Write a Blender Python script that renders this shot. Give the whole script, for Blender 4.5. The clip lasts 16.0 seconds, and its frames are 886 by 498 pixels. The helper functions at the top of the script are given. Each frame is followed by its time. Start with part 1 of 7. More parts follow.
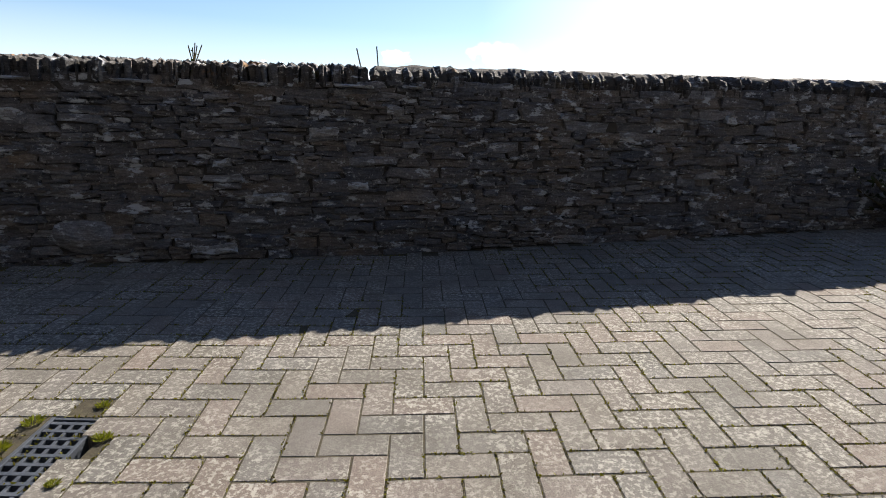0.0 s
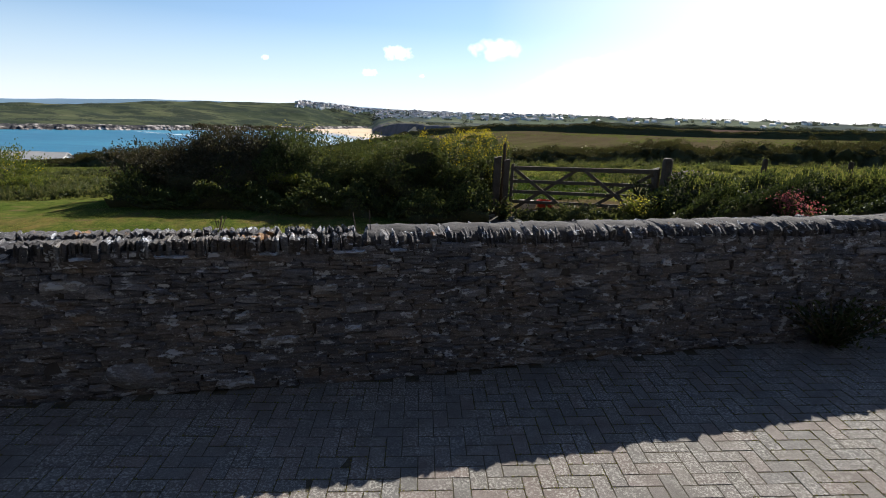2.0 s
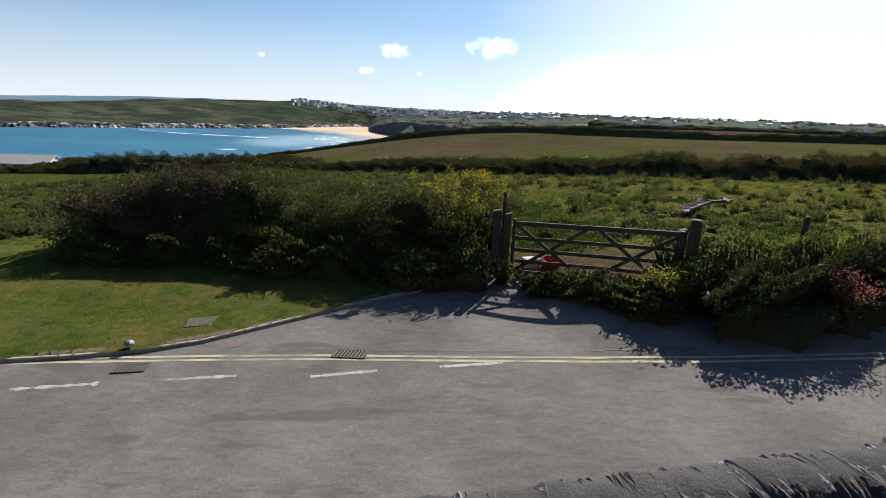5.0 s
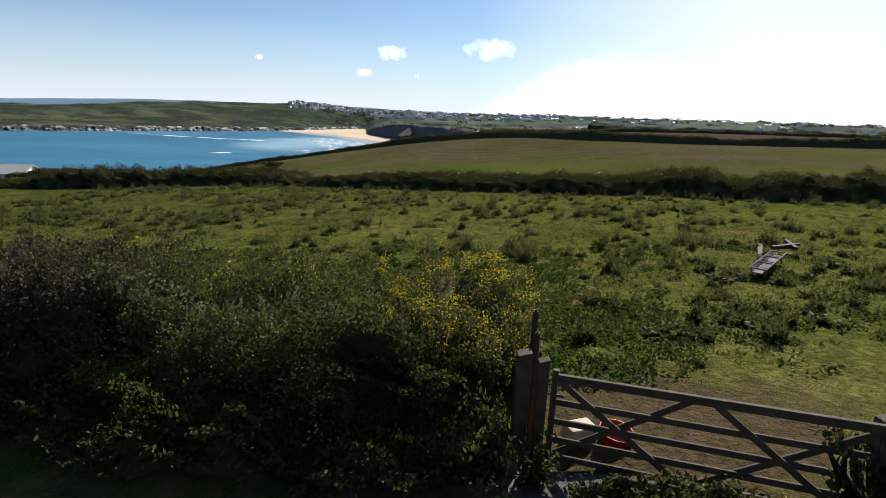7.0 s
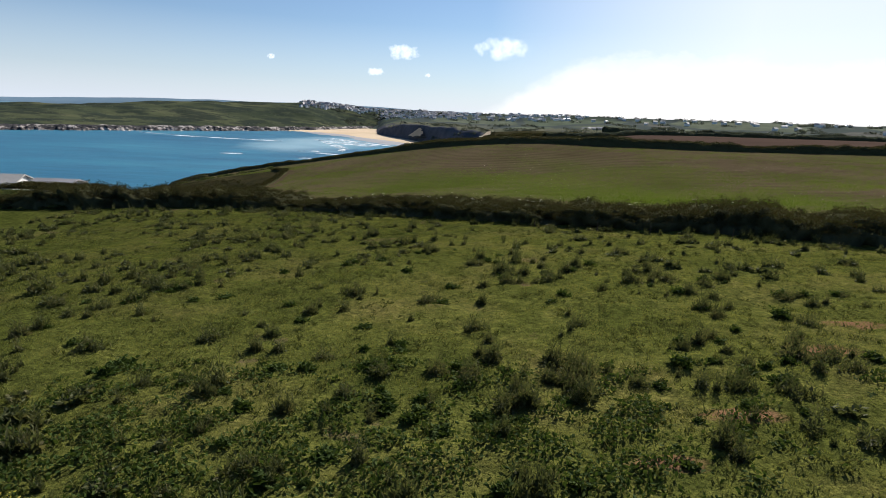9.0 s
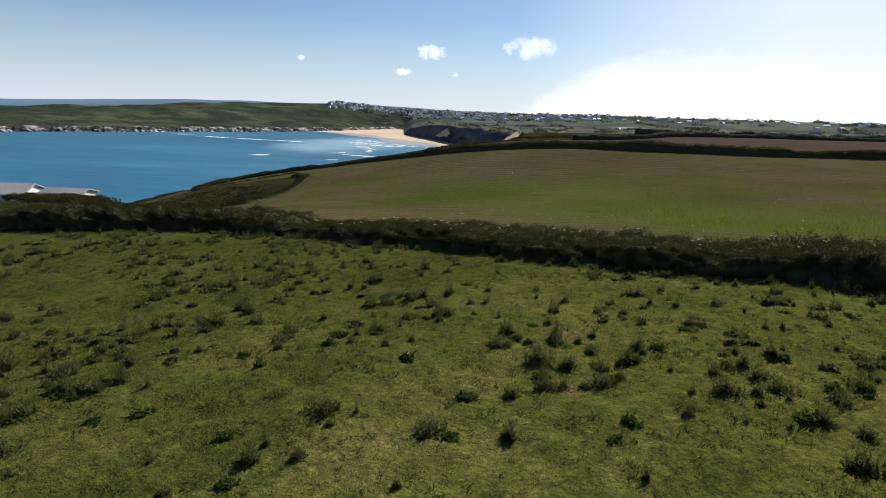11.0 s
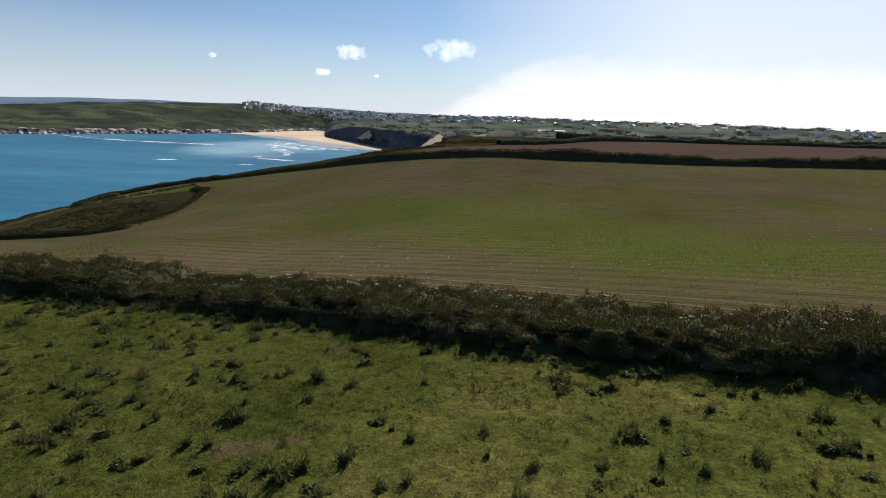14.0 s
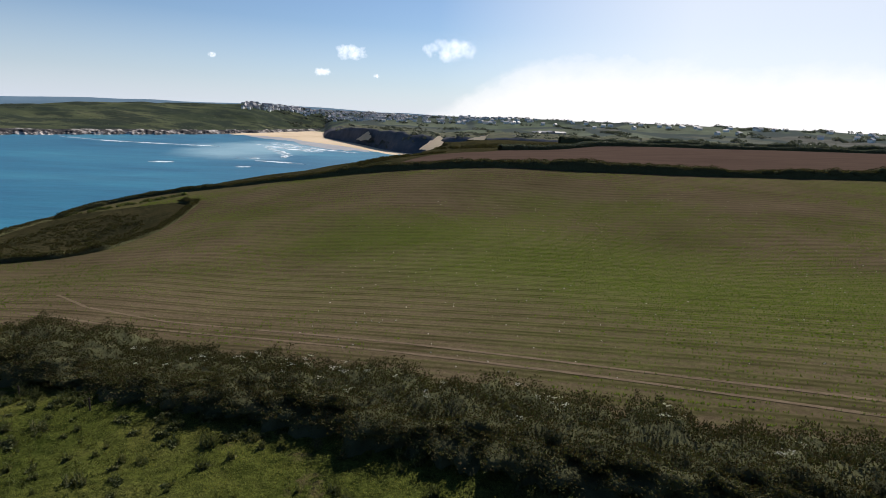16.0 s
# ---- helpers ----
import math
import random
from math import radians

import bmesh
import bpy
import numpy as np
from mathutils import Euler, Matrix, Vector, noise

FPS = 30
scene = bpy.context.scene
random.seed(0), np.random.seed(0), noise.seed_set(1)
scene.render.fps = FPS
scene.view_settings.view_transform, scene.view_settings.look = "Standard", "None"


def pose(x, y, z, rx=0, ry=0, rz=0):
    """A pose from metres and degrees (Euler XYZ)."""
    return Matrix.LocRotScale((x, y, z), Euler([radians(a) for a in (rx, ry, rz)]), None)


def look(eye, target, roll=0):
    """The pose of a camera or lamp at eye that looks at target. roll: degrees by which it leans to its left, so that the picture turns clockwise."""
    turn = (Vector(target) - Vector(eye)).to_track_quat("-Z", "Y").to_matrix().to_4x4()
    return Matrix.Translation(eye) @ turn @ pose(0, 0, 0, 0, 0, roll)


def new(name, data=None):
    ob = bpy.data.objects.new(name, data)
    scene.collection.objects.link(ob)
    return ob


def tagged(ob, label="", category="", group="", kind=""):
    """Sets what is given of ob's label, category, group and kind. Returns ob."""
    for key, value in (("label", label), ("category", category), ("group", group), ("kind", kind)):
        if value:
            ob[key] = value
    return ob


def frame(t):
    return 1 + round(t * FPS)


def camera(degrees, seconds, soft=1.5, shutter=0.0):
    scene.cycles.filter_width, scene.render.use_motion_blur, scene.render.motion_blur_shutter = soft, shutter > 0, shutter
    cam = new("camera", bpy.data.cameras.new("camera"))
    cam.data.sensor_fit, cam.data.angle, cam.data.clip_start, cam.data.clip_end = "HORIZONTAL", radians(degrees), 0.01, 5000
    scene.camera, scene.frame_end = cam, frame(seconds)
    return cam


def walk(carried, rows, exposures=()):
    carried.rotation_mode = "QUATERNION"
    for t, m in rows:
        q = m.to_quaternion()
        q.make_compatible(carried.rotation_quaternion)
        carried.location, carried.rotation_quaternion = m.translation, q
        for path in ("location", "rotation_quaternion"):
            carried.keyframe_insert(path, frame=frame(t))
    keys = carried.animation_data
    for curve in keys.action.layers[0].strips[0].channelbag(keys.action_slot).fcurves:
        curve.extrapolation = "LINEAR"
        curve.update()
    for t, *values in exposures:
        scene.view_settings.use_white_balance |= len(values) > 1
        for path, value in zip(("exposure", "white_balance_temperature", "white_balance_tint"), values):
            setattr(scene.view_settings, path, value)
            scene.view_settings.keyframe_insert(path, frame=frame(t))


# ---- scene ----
cam = camera(78.6, 16.0, 0.9)
ROWS = [
    (0, 0, 0, 1, 76.5, -2, -0),
    (0.5, 0.051, -0.098, 1.01, 76.519, -1.98, 0.07),
    (1, 0.119, -0.215, 1.23, 76.314, -2.29, 0.011),
    (1.5, 0.108, -0.331, 1.679, 76.069, -2.304, 0.139),
    (2, 0.11, -0.465, 2.153, 76.128, -2.424, 0.161),
    (2.5, 0.144, -0.612, 2.654, 76.065, -2.403, 0.353),
    (3, 0.201, -0.72, 2.862, 76.044, -2.411, 0.684),
    (3.2, 0.214, -0.693, 2.878, 75.987, -2.44, 0.788),
    (5.3, 0.171, 2.219, 3.293, 75.913, -2.592, -0.228),
    (5.5, 0.177, 2.693, 3.437, 75.888, -2.544, -0.215),
    (6, 0.213, 3.94, 3.562, 75.959, -2.453, -0.46),
    (6.5, 0.246, 5.303, 3.908, 76.028, -2.509, -0.701),
    (7, 0.321, 6.834, 3.906, 76.127, -2.466, -0.368),
    (7.5, 0.354, 8.31, 4.23, 76.062, -2.43, 1.046),
    (8, 0.331, 9.892, 4.516, 76.099, -2.417, 0.946),
    (8.5, 0.219, 11.485, 4.909, 76.012, -2.447, 0.871),
    (9, 0.149, 13.118, 5.378, 76.001, -2.576, 0.75),
    (9.2, 0.107, 13.771, 5.549, 76.09, -2.604, 0.591),
    (11.3, 0.457, 20.9, 6.392, 75.84, -2.338, 3.768),
    (11.4, 0.431, 21.208, 6.409, 75.886, -2.371, 2.5),
    (11.5, 0.405, 21.516, 6.426, 75.931, -2.404, -0.064),
    (11.6, 0.415, 21.836, 6.416, 76.005, -2.447, -2.25),
    (11.7, 0.425, 22.156, 6.406, 76.078, -2.491, -3.45),
    (11.8, 0.434, 22.476, 6.397, 76.152, -2.534, -4),
    (11.9, 0.444, 22.796, 6.387, 76.225, -2.578, -4.25),
    (12, 0.454, 23.116, 6.377, 76.299, -2.621, -4.348),
    (12.5, 0.58, 24.777, 6.617, 76.341, -2.594, -4.305),
    (13, 0.671, 26.474, 6.914, 76.318, -2.576, -4.305),
    (13.5, 0.75, 28.253, 7.306, 76.297, -2.593, -4.337),
    (14, 0.818, 30.02, 7.739, 76.311, -2.621, -4.39),
    (14.5, 0.842, 31.727, 8.177, 76.337, -2.664, -4.387),
    (15, 0.916, 33.494, 8.593, 76.392, -2.66, -4.4),
    (15.5, 0.921, 35.214, 9.089, 76.345, -2.724, -4.392),
    (16, 0.907, 36.945, 9.616, 76.315, -2.748, -4.419),
]
walk(cam, [(t, pose(*p)) for t, *p in ROWS], [(0, 1.3, 6750, 12), (1.0, 1.2, 6650, 12), (1.6, 0.98, 6350, 12), (3.2, 0.98, 6350, 12), (5.3, 0.75, 6350, 12), (6.4, 0.742, 6350, 12), (9.2, 0.60, 6350, 12), (11.4, 0.52, 6350, 13), (16, 0.46, 6350, 13)])

# ---- light ----
SUN_EL, SUN_AZ = radians(36.6), radians(29.5)
world = bpy.data.worlds.new("sky")
scene.world = world
world.use_nodes = True
wn = world.node_tree.nodes
sky = wn.new("ShaderNodeTexSky")
sky.sky_type = "NISHITA"
sky.sun_disc = False
sky.sun_elevation, sky.sun_rotation = SUN_EL, SUN_AZ
sky.altitude, sky.air_density, sky.dust_density, sky.ozone_density = 50, 1.0, 0.45, 4.0
wn["Background"].inputs[1].default_value = 0.055
tone = wn.new("ShaderNodeMix")
tone.data_type, tone.blend_type = "RGBA", "MULTIPLY"
tone.inputs[0].default_value, tone.inputs[7].default_value = 1.0, (0.87, 1.01, 1.10, 1)
world.node_tree.links.new(sky.outputs[0], tone.inputs[6])
world.node_tree.links.new(tone.outputs[2], wn["Background"].inputs[0])
sun_lamp = new("sun", bpy.data.lights.new("sun", "SUN"))
sun_lamp.data.energy, sun_lamp.data.angle, sun_lamp.data.color = 5.0, radians(0.55), (1.0, 0.93, 0.82)
SUN_DIR = Vector((math.sin(SUN_AZ) * math.cos(SUN_EL), math.cos(SUN_AZ) * math.cos(SUN_EL), math.sin(SUN_EL)))
sun_lamp.matrix_world = look(SUN_DIR * 50, (0, 0, 0))

# ---- materials ----
def shader(name):
    m = bpy.data.materials.new(name)
    m.use_nodes = True
    return m, m.node_tree.nodes, m.node_tree.links


def put(links, sock, value):
    if isinstance(value, bpy.types.NodeSocket):
        links.new(value, sock)
    else:
        sock.default_value = value


def noise_node(n, l, scale, detail=4.0, rough=0.55, coords=None, stretch=None):
    if coords is None:
        geo = n.new("ShaderNodeNewGeometry")
        coords = geo.outputs["Position"]
    if stretch:
        mp = n.new("ShaderNodeMapping")
        mp.inputs["Scale"].default_value = stretch
        l.new(coords, mp.inputs[0])
        coords = mp.outputs[0]
    t = n.new("ShaderNodeTexNoise")
    t.inputs["Scale"].default_value, t.inputs["Detail"].default_value, t.inputs["Roughness"].default_value = scale, detail, rough
    l.new(coords, t.inputs["Vector"])
    return t.outputs["Fac"]


def ramp(n, l, fac, stops):
    r = n.new("ShaderNodeValToRGB")
    e = r.color_ramp.elements
    while len(e) < len(stops):
        e.new(0.5)
    for k, (p, c) in zip(e, stops):
        k.position, k.color = p, (*c, 1) if len(c) == 3 else c
    put(l, r.inputs[0], fac)
    return r.outputs[0]


def mix(n, l, fac, a, b, mode="MIX"):
    x = n.new("ShaderNodeMix")
    x.data_type, x.blend_type = "RGBA", mode
    for sock, v in ((x.inputs[0], fac), (x.inputs[6], a), (x.inputs[7], b)):
        put(l, sock, (*v, 1) if isinstance(v, tuple) and len(v) == 3 else v)
    return x.outputs[2]


def maths(n, l, op, a, b=0.0, c=None):
    x = n.new("ShaderNodeMath")
    x.operation = op
    put(l, x.inputs[0], a)
    put(l, x.inputs[1], b)
    if c is not None:
        put(l, x.inputs[2], c)
    return x.outputs[0]


def chance(n, l):
    """A random number for each piece, whether an object of its own or an island of a joined mesh."""
    a = n.new("ShaderNodeObjectInfo").outputs["Random"]
    b = n.new("ShaderNodeNewGeometry").outputs["Random Per Island"]
    return maths(n, l, "FRACT", maths(n, l, "ADD", a, b))


def bump(n, l, height, strength, distance, normal=None):
    b = n.new("ShaderNodeBump")
    b.inputs["Strength"].default_value, b.inputs["Distance"].default_value = strength, distance
    l.new(height, b.inputs["Height"])
    if normal:
        l.new(normal, b.inputs["Normal"])
    return b.outputs[0]


def finish(m, n, l, colour, rough, normal=None, spec=0.4, metal=0.0):
    p = n["Principled BSDF"]
    put(l, p.inputs["Base Color"], (*colour, 1) if isinstance(colour, tuple) else colour)
    put(l, p.inputs["Roughness"], rough)
    p.inputs["Specular IOR Level"].default_value = spec
    p.inputs["Metallic"].default_value = metal
    if normal:
        l.new(normal, p.inputs["Normal"])
    return m


def plain(name, a, b, scale, rough, bump_scale=None, depth=0.004, spec=0.3, strength=0.6, stretch=None, metal=0.0):
    """Two colours in a coarse and a fine noise, with a fine relief."""
    m, n, l = shader(name)
    big, small = noise_node(n, l, scale, 5, 0.6, stretch=stretch), noise_node(n, l, scale * 7, 4, 0.6, stretch=stretch)
    f = maths(n, l, "ADD", maths(n, l, "MULTIPLY", big, 0.65), maths(n, l, "MULTIPLY", small, 0.35))
    col = ramp(n, l, f, [(0.32, a), (0.68, b)])
    nor = bump(n, l, noise_node(n, l, bump_scale or scale * 9, 6, 0.65), strength, depth)
    return finish(m, n, l, col, rough, nor, spec, metal)


def leafy(name, colours, translucent=0.4, patch=0.6, rough=0.6, gloss=0.10):
    """Leaves: a colour for each leaf, drifting from patch to patch, that let light through."""
    m, n, l = shader(name)
    r = chance(n, l)
    f = maths(n, l, "ADD", maths(n, l, "MULTIPLY", r, 0.6), maths(n, l, "MULTIPLY", noise_node(n, l, patch, 3), 0.75))
    f = maths(n, l, "SUBTRACT", f, 0.18)
    step = 1.0 / (len(colours) - 1)
    col = ramp(n, l, f, [(i * step, c) for i, c in enumerate(colours)])
    p = n["Principled BSDF"]
    l.new(col, p.inputs["Base Color"])
    p.inputs["Roughness"].default_value, p.inputs["Specular IOR Level"].default_value = rough, gloss
    t = n.new("ShaderNodeBsdfTranslucent")
    l.new(mix(n, l, 1.0, col, (1.0, 0.98, 0.62), "MULTIPLY"), t.inputs[0])
    s = n.new("ShaderNodeMixShader")
    s.inputs[0].default_value = translucent
    l.new(p.outputs[0], s.inputs[1])
    l.new(t.outputs[0], s.inputs[2])
    l.new(s.outputs[0], n["Material Output"].inputs[0])
    return m


def paver_material():
    m, n, l = shader("concrete paver")
    r = chance(n, l)
    base = ramp(n, l, r, [(0.0, (0.128, 0.124, 0.118)), (0.3, (0.148, 0.137, 0.125)), (0.55, (0.124, 0.123, 0.120)), (0.82, (0.160, 0.136, 0.124)), (1.0, (0.136, 0.134, 0.130))])
    geo = n.new("ShaderNodeNewGeometry").outputs["Position"]
    grain = noise_node(n, l, 260, 5, 0.7, geo)
    base = mix(n, l, 0.55, base, ramp(n, l, grain, [(0.3, (0.18, 0.18, 0.18)), (0.7, (1.5, 1.45, 1.4))]), "MULTIPLY")
    dirt = ramp(n, l, noise_node(n, l, 7, 6, 0.65, geo), [(0.40, (1.05, 1.05, 1.05)), (0.66, (0.70, 0.70, 0.66))])
    base = mix(n, l, 0.8, base, dirt, "MULTIPLY")
    spots = ramp(n, l, noise_node(n, l, 62, 6, 0.72, geo), [(0.50, (0, 0, 0)), (0.58, (1, 1, 1))])
    where = ramp(n, l, noise_node(n, l, 3.1, 3, 0.5, geo), [(0.36, (0.05, 0.05, 0.05)), (0.6, (0.75, 0.75, 0.75))])
    base = mix(n, l, mix(n, l, 1.0, spots, where, "MULTIPLY"), base, (0.33, 0.325, 0.295))
    nor = bump(n, l, grain, 0.5, 0.003, bump(n, l, noise_node(n, l, 30, 5, 0.6, geo), 0.5, 0.004))
    return finish(m, n, l, base, 0.85, nor, 0.25)


def slate_material(name, colours, lichen, lichen_scale=9.0, orange=0.0, speck=0.60):
    m, n, l = shader(name)
    r = chance(n, l)
    step = 1.0 / (len(colours) - 1)
    base = ramp(n, l, r, [(i * step, c) for i, c in enumerate(colours)])
    geo = n.new("ShaderNodeNewGeometry").outputs["Position"]
    strata = noise_node(n, l, 14, 6, 0.75, geo, (1, 1, 5))
    base = mix(n, l, 0.85, base, ramp(n, l, strata, [(0.3, (0.40, 0.38, 0.36)), (0.5, (0.95, 0.93, 0.92)), (0.7, (1.6, 1.55, 1.5))]), "MULTIPLY")
    # drifts of brown iron stain and blue-grey slate that run across the stones
    drift = noise_node(n, l, 2.1, 5, 0.65, geo, (1, 1, 1.8))
    base = mix(n, l, 0.75, base, ramp(n, l, drift, [(0.32, (0.62, 0.66, 0.74)), (0.5, (1.0, 0.98, 0.96)), (0.66, (1.30, 1.08, 0.86))]), "MULTIPLY")
    grit = noise_node(n, l, 95, 4, 0.75, geo)
    base = mix(n, l, 0.6, base, ramp(n, l, grit, [(0.32, (0.45, 0.45, 0.46)), (0.68, (1.55, 1.55, 1.55))]), "MULTIPLY")
    specks = ramp(n, l, noise_node(n, l, 42, 3, 0.6, geo), [(speck, (0, 0, 0)), (speck + 0.05, (0.8, 0.8, 0.8))])
    base = mix(n, l, specks, base, (0.33, 0.33, 0.33))
    spots = ramp(n, l, noise_node(n, l, lichen_scale * 0.7, 6, 0.66, geo, (1, 1, 2.2)), [(lichen, (0, 0, 0)), (lichen + 0.05, (0.85, 0.85, 0.85))])
    base = mix(n, l, spots, base, (0.50, 0.54, 0.60))
    if orange:
        rust = ramp(n, l, noise_node(n, l, 5.3, 4, 0.6, geo), [(orange, (0, 0, 0)), (orange + 0.06, (0.7, 0.7, 0.7))])
        base = mix(n, l, rust, base, (0.30, 0.15, 0.045))
    nor = bump(n, l, strata, 1.0, 0.022, bump(n, l, noise_node(n, l, 60, 5, 0.7, geo), 0.9, 0.008))
    return finish(m, n, l, base, 0.8, nor, 0.3)


def pasture_material():
    m, n, l = shader("grazed grass")
    geo = n.new("ShaderNodeNewGeometry").outputs["Position"]
    a = ramp(n, l, noise_node(n, l, 0.22, 5, 0.6, geo), [(0.3, (0.060, 0.072, 0.019)), (0.5, (0.098, 0.106, 0.029)), (0.7, (0.138, 0.124, 0.046))])
    b = ramp(n, l, noise_node(n, l, 2.3, 6, 0.7, geo), [(0.3, (0.42, 0.48, 0.44)), (0.72, (1.4, 1.35, 1.25))])
    c = mix(n, l, 0.9, a, b, "MULTIPLY")
    c = mix(n, l, 0.9, c, ramp(n, l, noise_node(n, l, 6.5, 5, 0.7, geo), [(0.34, (0.50, 0.54, 0.52)), (0.5, (0.95, 0.95, 0.95)), (0.66, (1.5, 1.45, 1.35))]), "MULTIPLY")
    c = mix(n, l, 0.7, c, ramp(n, l, noise_node(n, l, 17, 5, 0.7, geo), [(0.3, (0.45, 0.5, 0.45)), (0.7, (1.35, 1.3, 1.2))]), "MULTIPLY")
    bare = ramp(n, l, noise_node(n, l, 0.30, 6, 0.62, geo), [(0.64, (0, 0, 0)), (0.70, (0.8, 0.8, 0.8))])
    c = mix(n, l, bare, c, ramp(n, l, noise_node(n, l, 9, 4), [(0.35, (0.11, 0.074, 0.046)), (0.7, (0.19, 0.128, 0.080))]))
    # trodden earth inside the gate; turf colour dimmed, as away from the sun, towards the far seaward corner
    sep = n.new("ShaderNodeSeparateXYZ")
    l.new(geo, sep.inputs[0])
    dimmed = maths(n, l, "SUBTRACT", maths(n, l, "MULTIPLY", sep.outputs[1], 0.045), maths(n, l, "MULTIPLY", sep.outputs[0], 0.05))
    dimmed = maths(n, l, "ADD", dimmed, maths(n, l, "MULTIPLY", noise_node(n, l, 0.35, 5, 0.65, geo), 1.6))
    c = mix(n, l, 0.55, c, ramp(n, l, maths(n, l, "MULTIPLY", dimmed, 0.25), [(0.52, (1.0, 1.0, 1.0)), (0.80, (0.34, 0.42, 0.36))]), "MULTIPLY")
    dx, dy = maths(n, l, "DIVIDE", maths(n, l, "SUBTRACT", sep.outputs[0], 3.7), 2.9), maths(n, l, "DIVIDE", maths(n, l, "SUBTRACT", sep.outputs[1], 13.1), 1.9)
    d = maths(n, l, "ADD", maths(n, l, "MULTIPLY", dx, dx), maths(n, l, "MULTIPLY", dy, dy))
    d = maths(n, l, "ADD", d, maths(n, l, "MULTIPLY", noise_node(n, l, 1.7, 5, 0.65, geo), 1.6))
    worn = ramp(n, l, maths(n, l, "MULTIPLY", d, 0.5), [(0.52, (0.85, 0.85, 0.85)), (0.95, (0, 0, 0))])
    c = mix(n, l, worn, c, ramp(n, l, noise_node(n, l, 6, 5, 0.7), [(0.35, (0.050, 0.036, 0.022)), (0.7, (0.105, 0.070, 0.045))]))
    # bare patches where the sheep have worn the turf
    for px, py, rx, ry in ((-2.3, 19.2, 1.1, 0.45), (-0.1, 18.9, 0.6, 0.3), (4.1, 18.7, 0.7, 0.35), (6.4, 23.1, 1.0, 0.45), (10.3, 26.6, 1.1, 0.45), (4.2, 21.4, 0.8, 0.3), (12.8, 28.8, 1.1, 0.45)):
        ex, ey = maths(n, l, "DIVIDE", maths(n, l, "SUBTRACT", sep.outputs[0], px), rx), maths(n, l, "DIVIDE", maths(n, l, "SUBTRACT", sep.outputs[1], py), ry)
        e2 = maths(n, l, "ADD", maths(n, l, "ADD", maths(n, l, "MULTIPLY", ex, ex), maths(n, l, "MULTIPLY", ey, ey)), maths(n, l, "MULTIPLY", noise_node(n, l, 3.5, 5, 0.7, geo), 1.8))
        c = mix(n, l, ramp(n, l, maths(n, l, "MULTIPLY", e2, 0.4), [(0.45, (0.9, 0.9, 0.9)), (0.75, (0, 0, 0))]), c, (0.19, 0.105, 0.060))
    nor = bump(n, l, noise_node(n, l, 10, 6, 0.72, geo), 0.8, 0.07, bump(n, l, noise_node(n, l, 2.5, 4, 0.6, geo), 0.7, 0.12))
    return finish(m, n, l, c, 1.0, nor, 0.0)


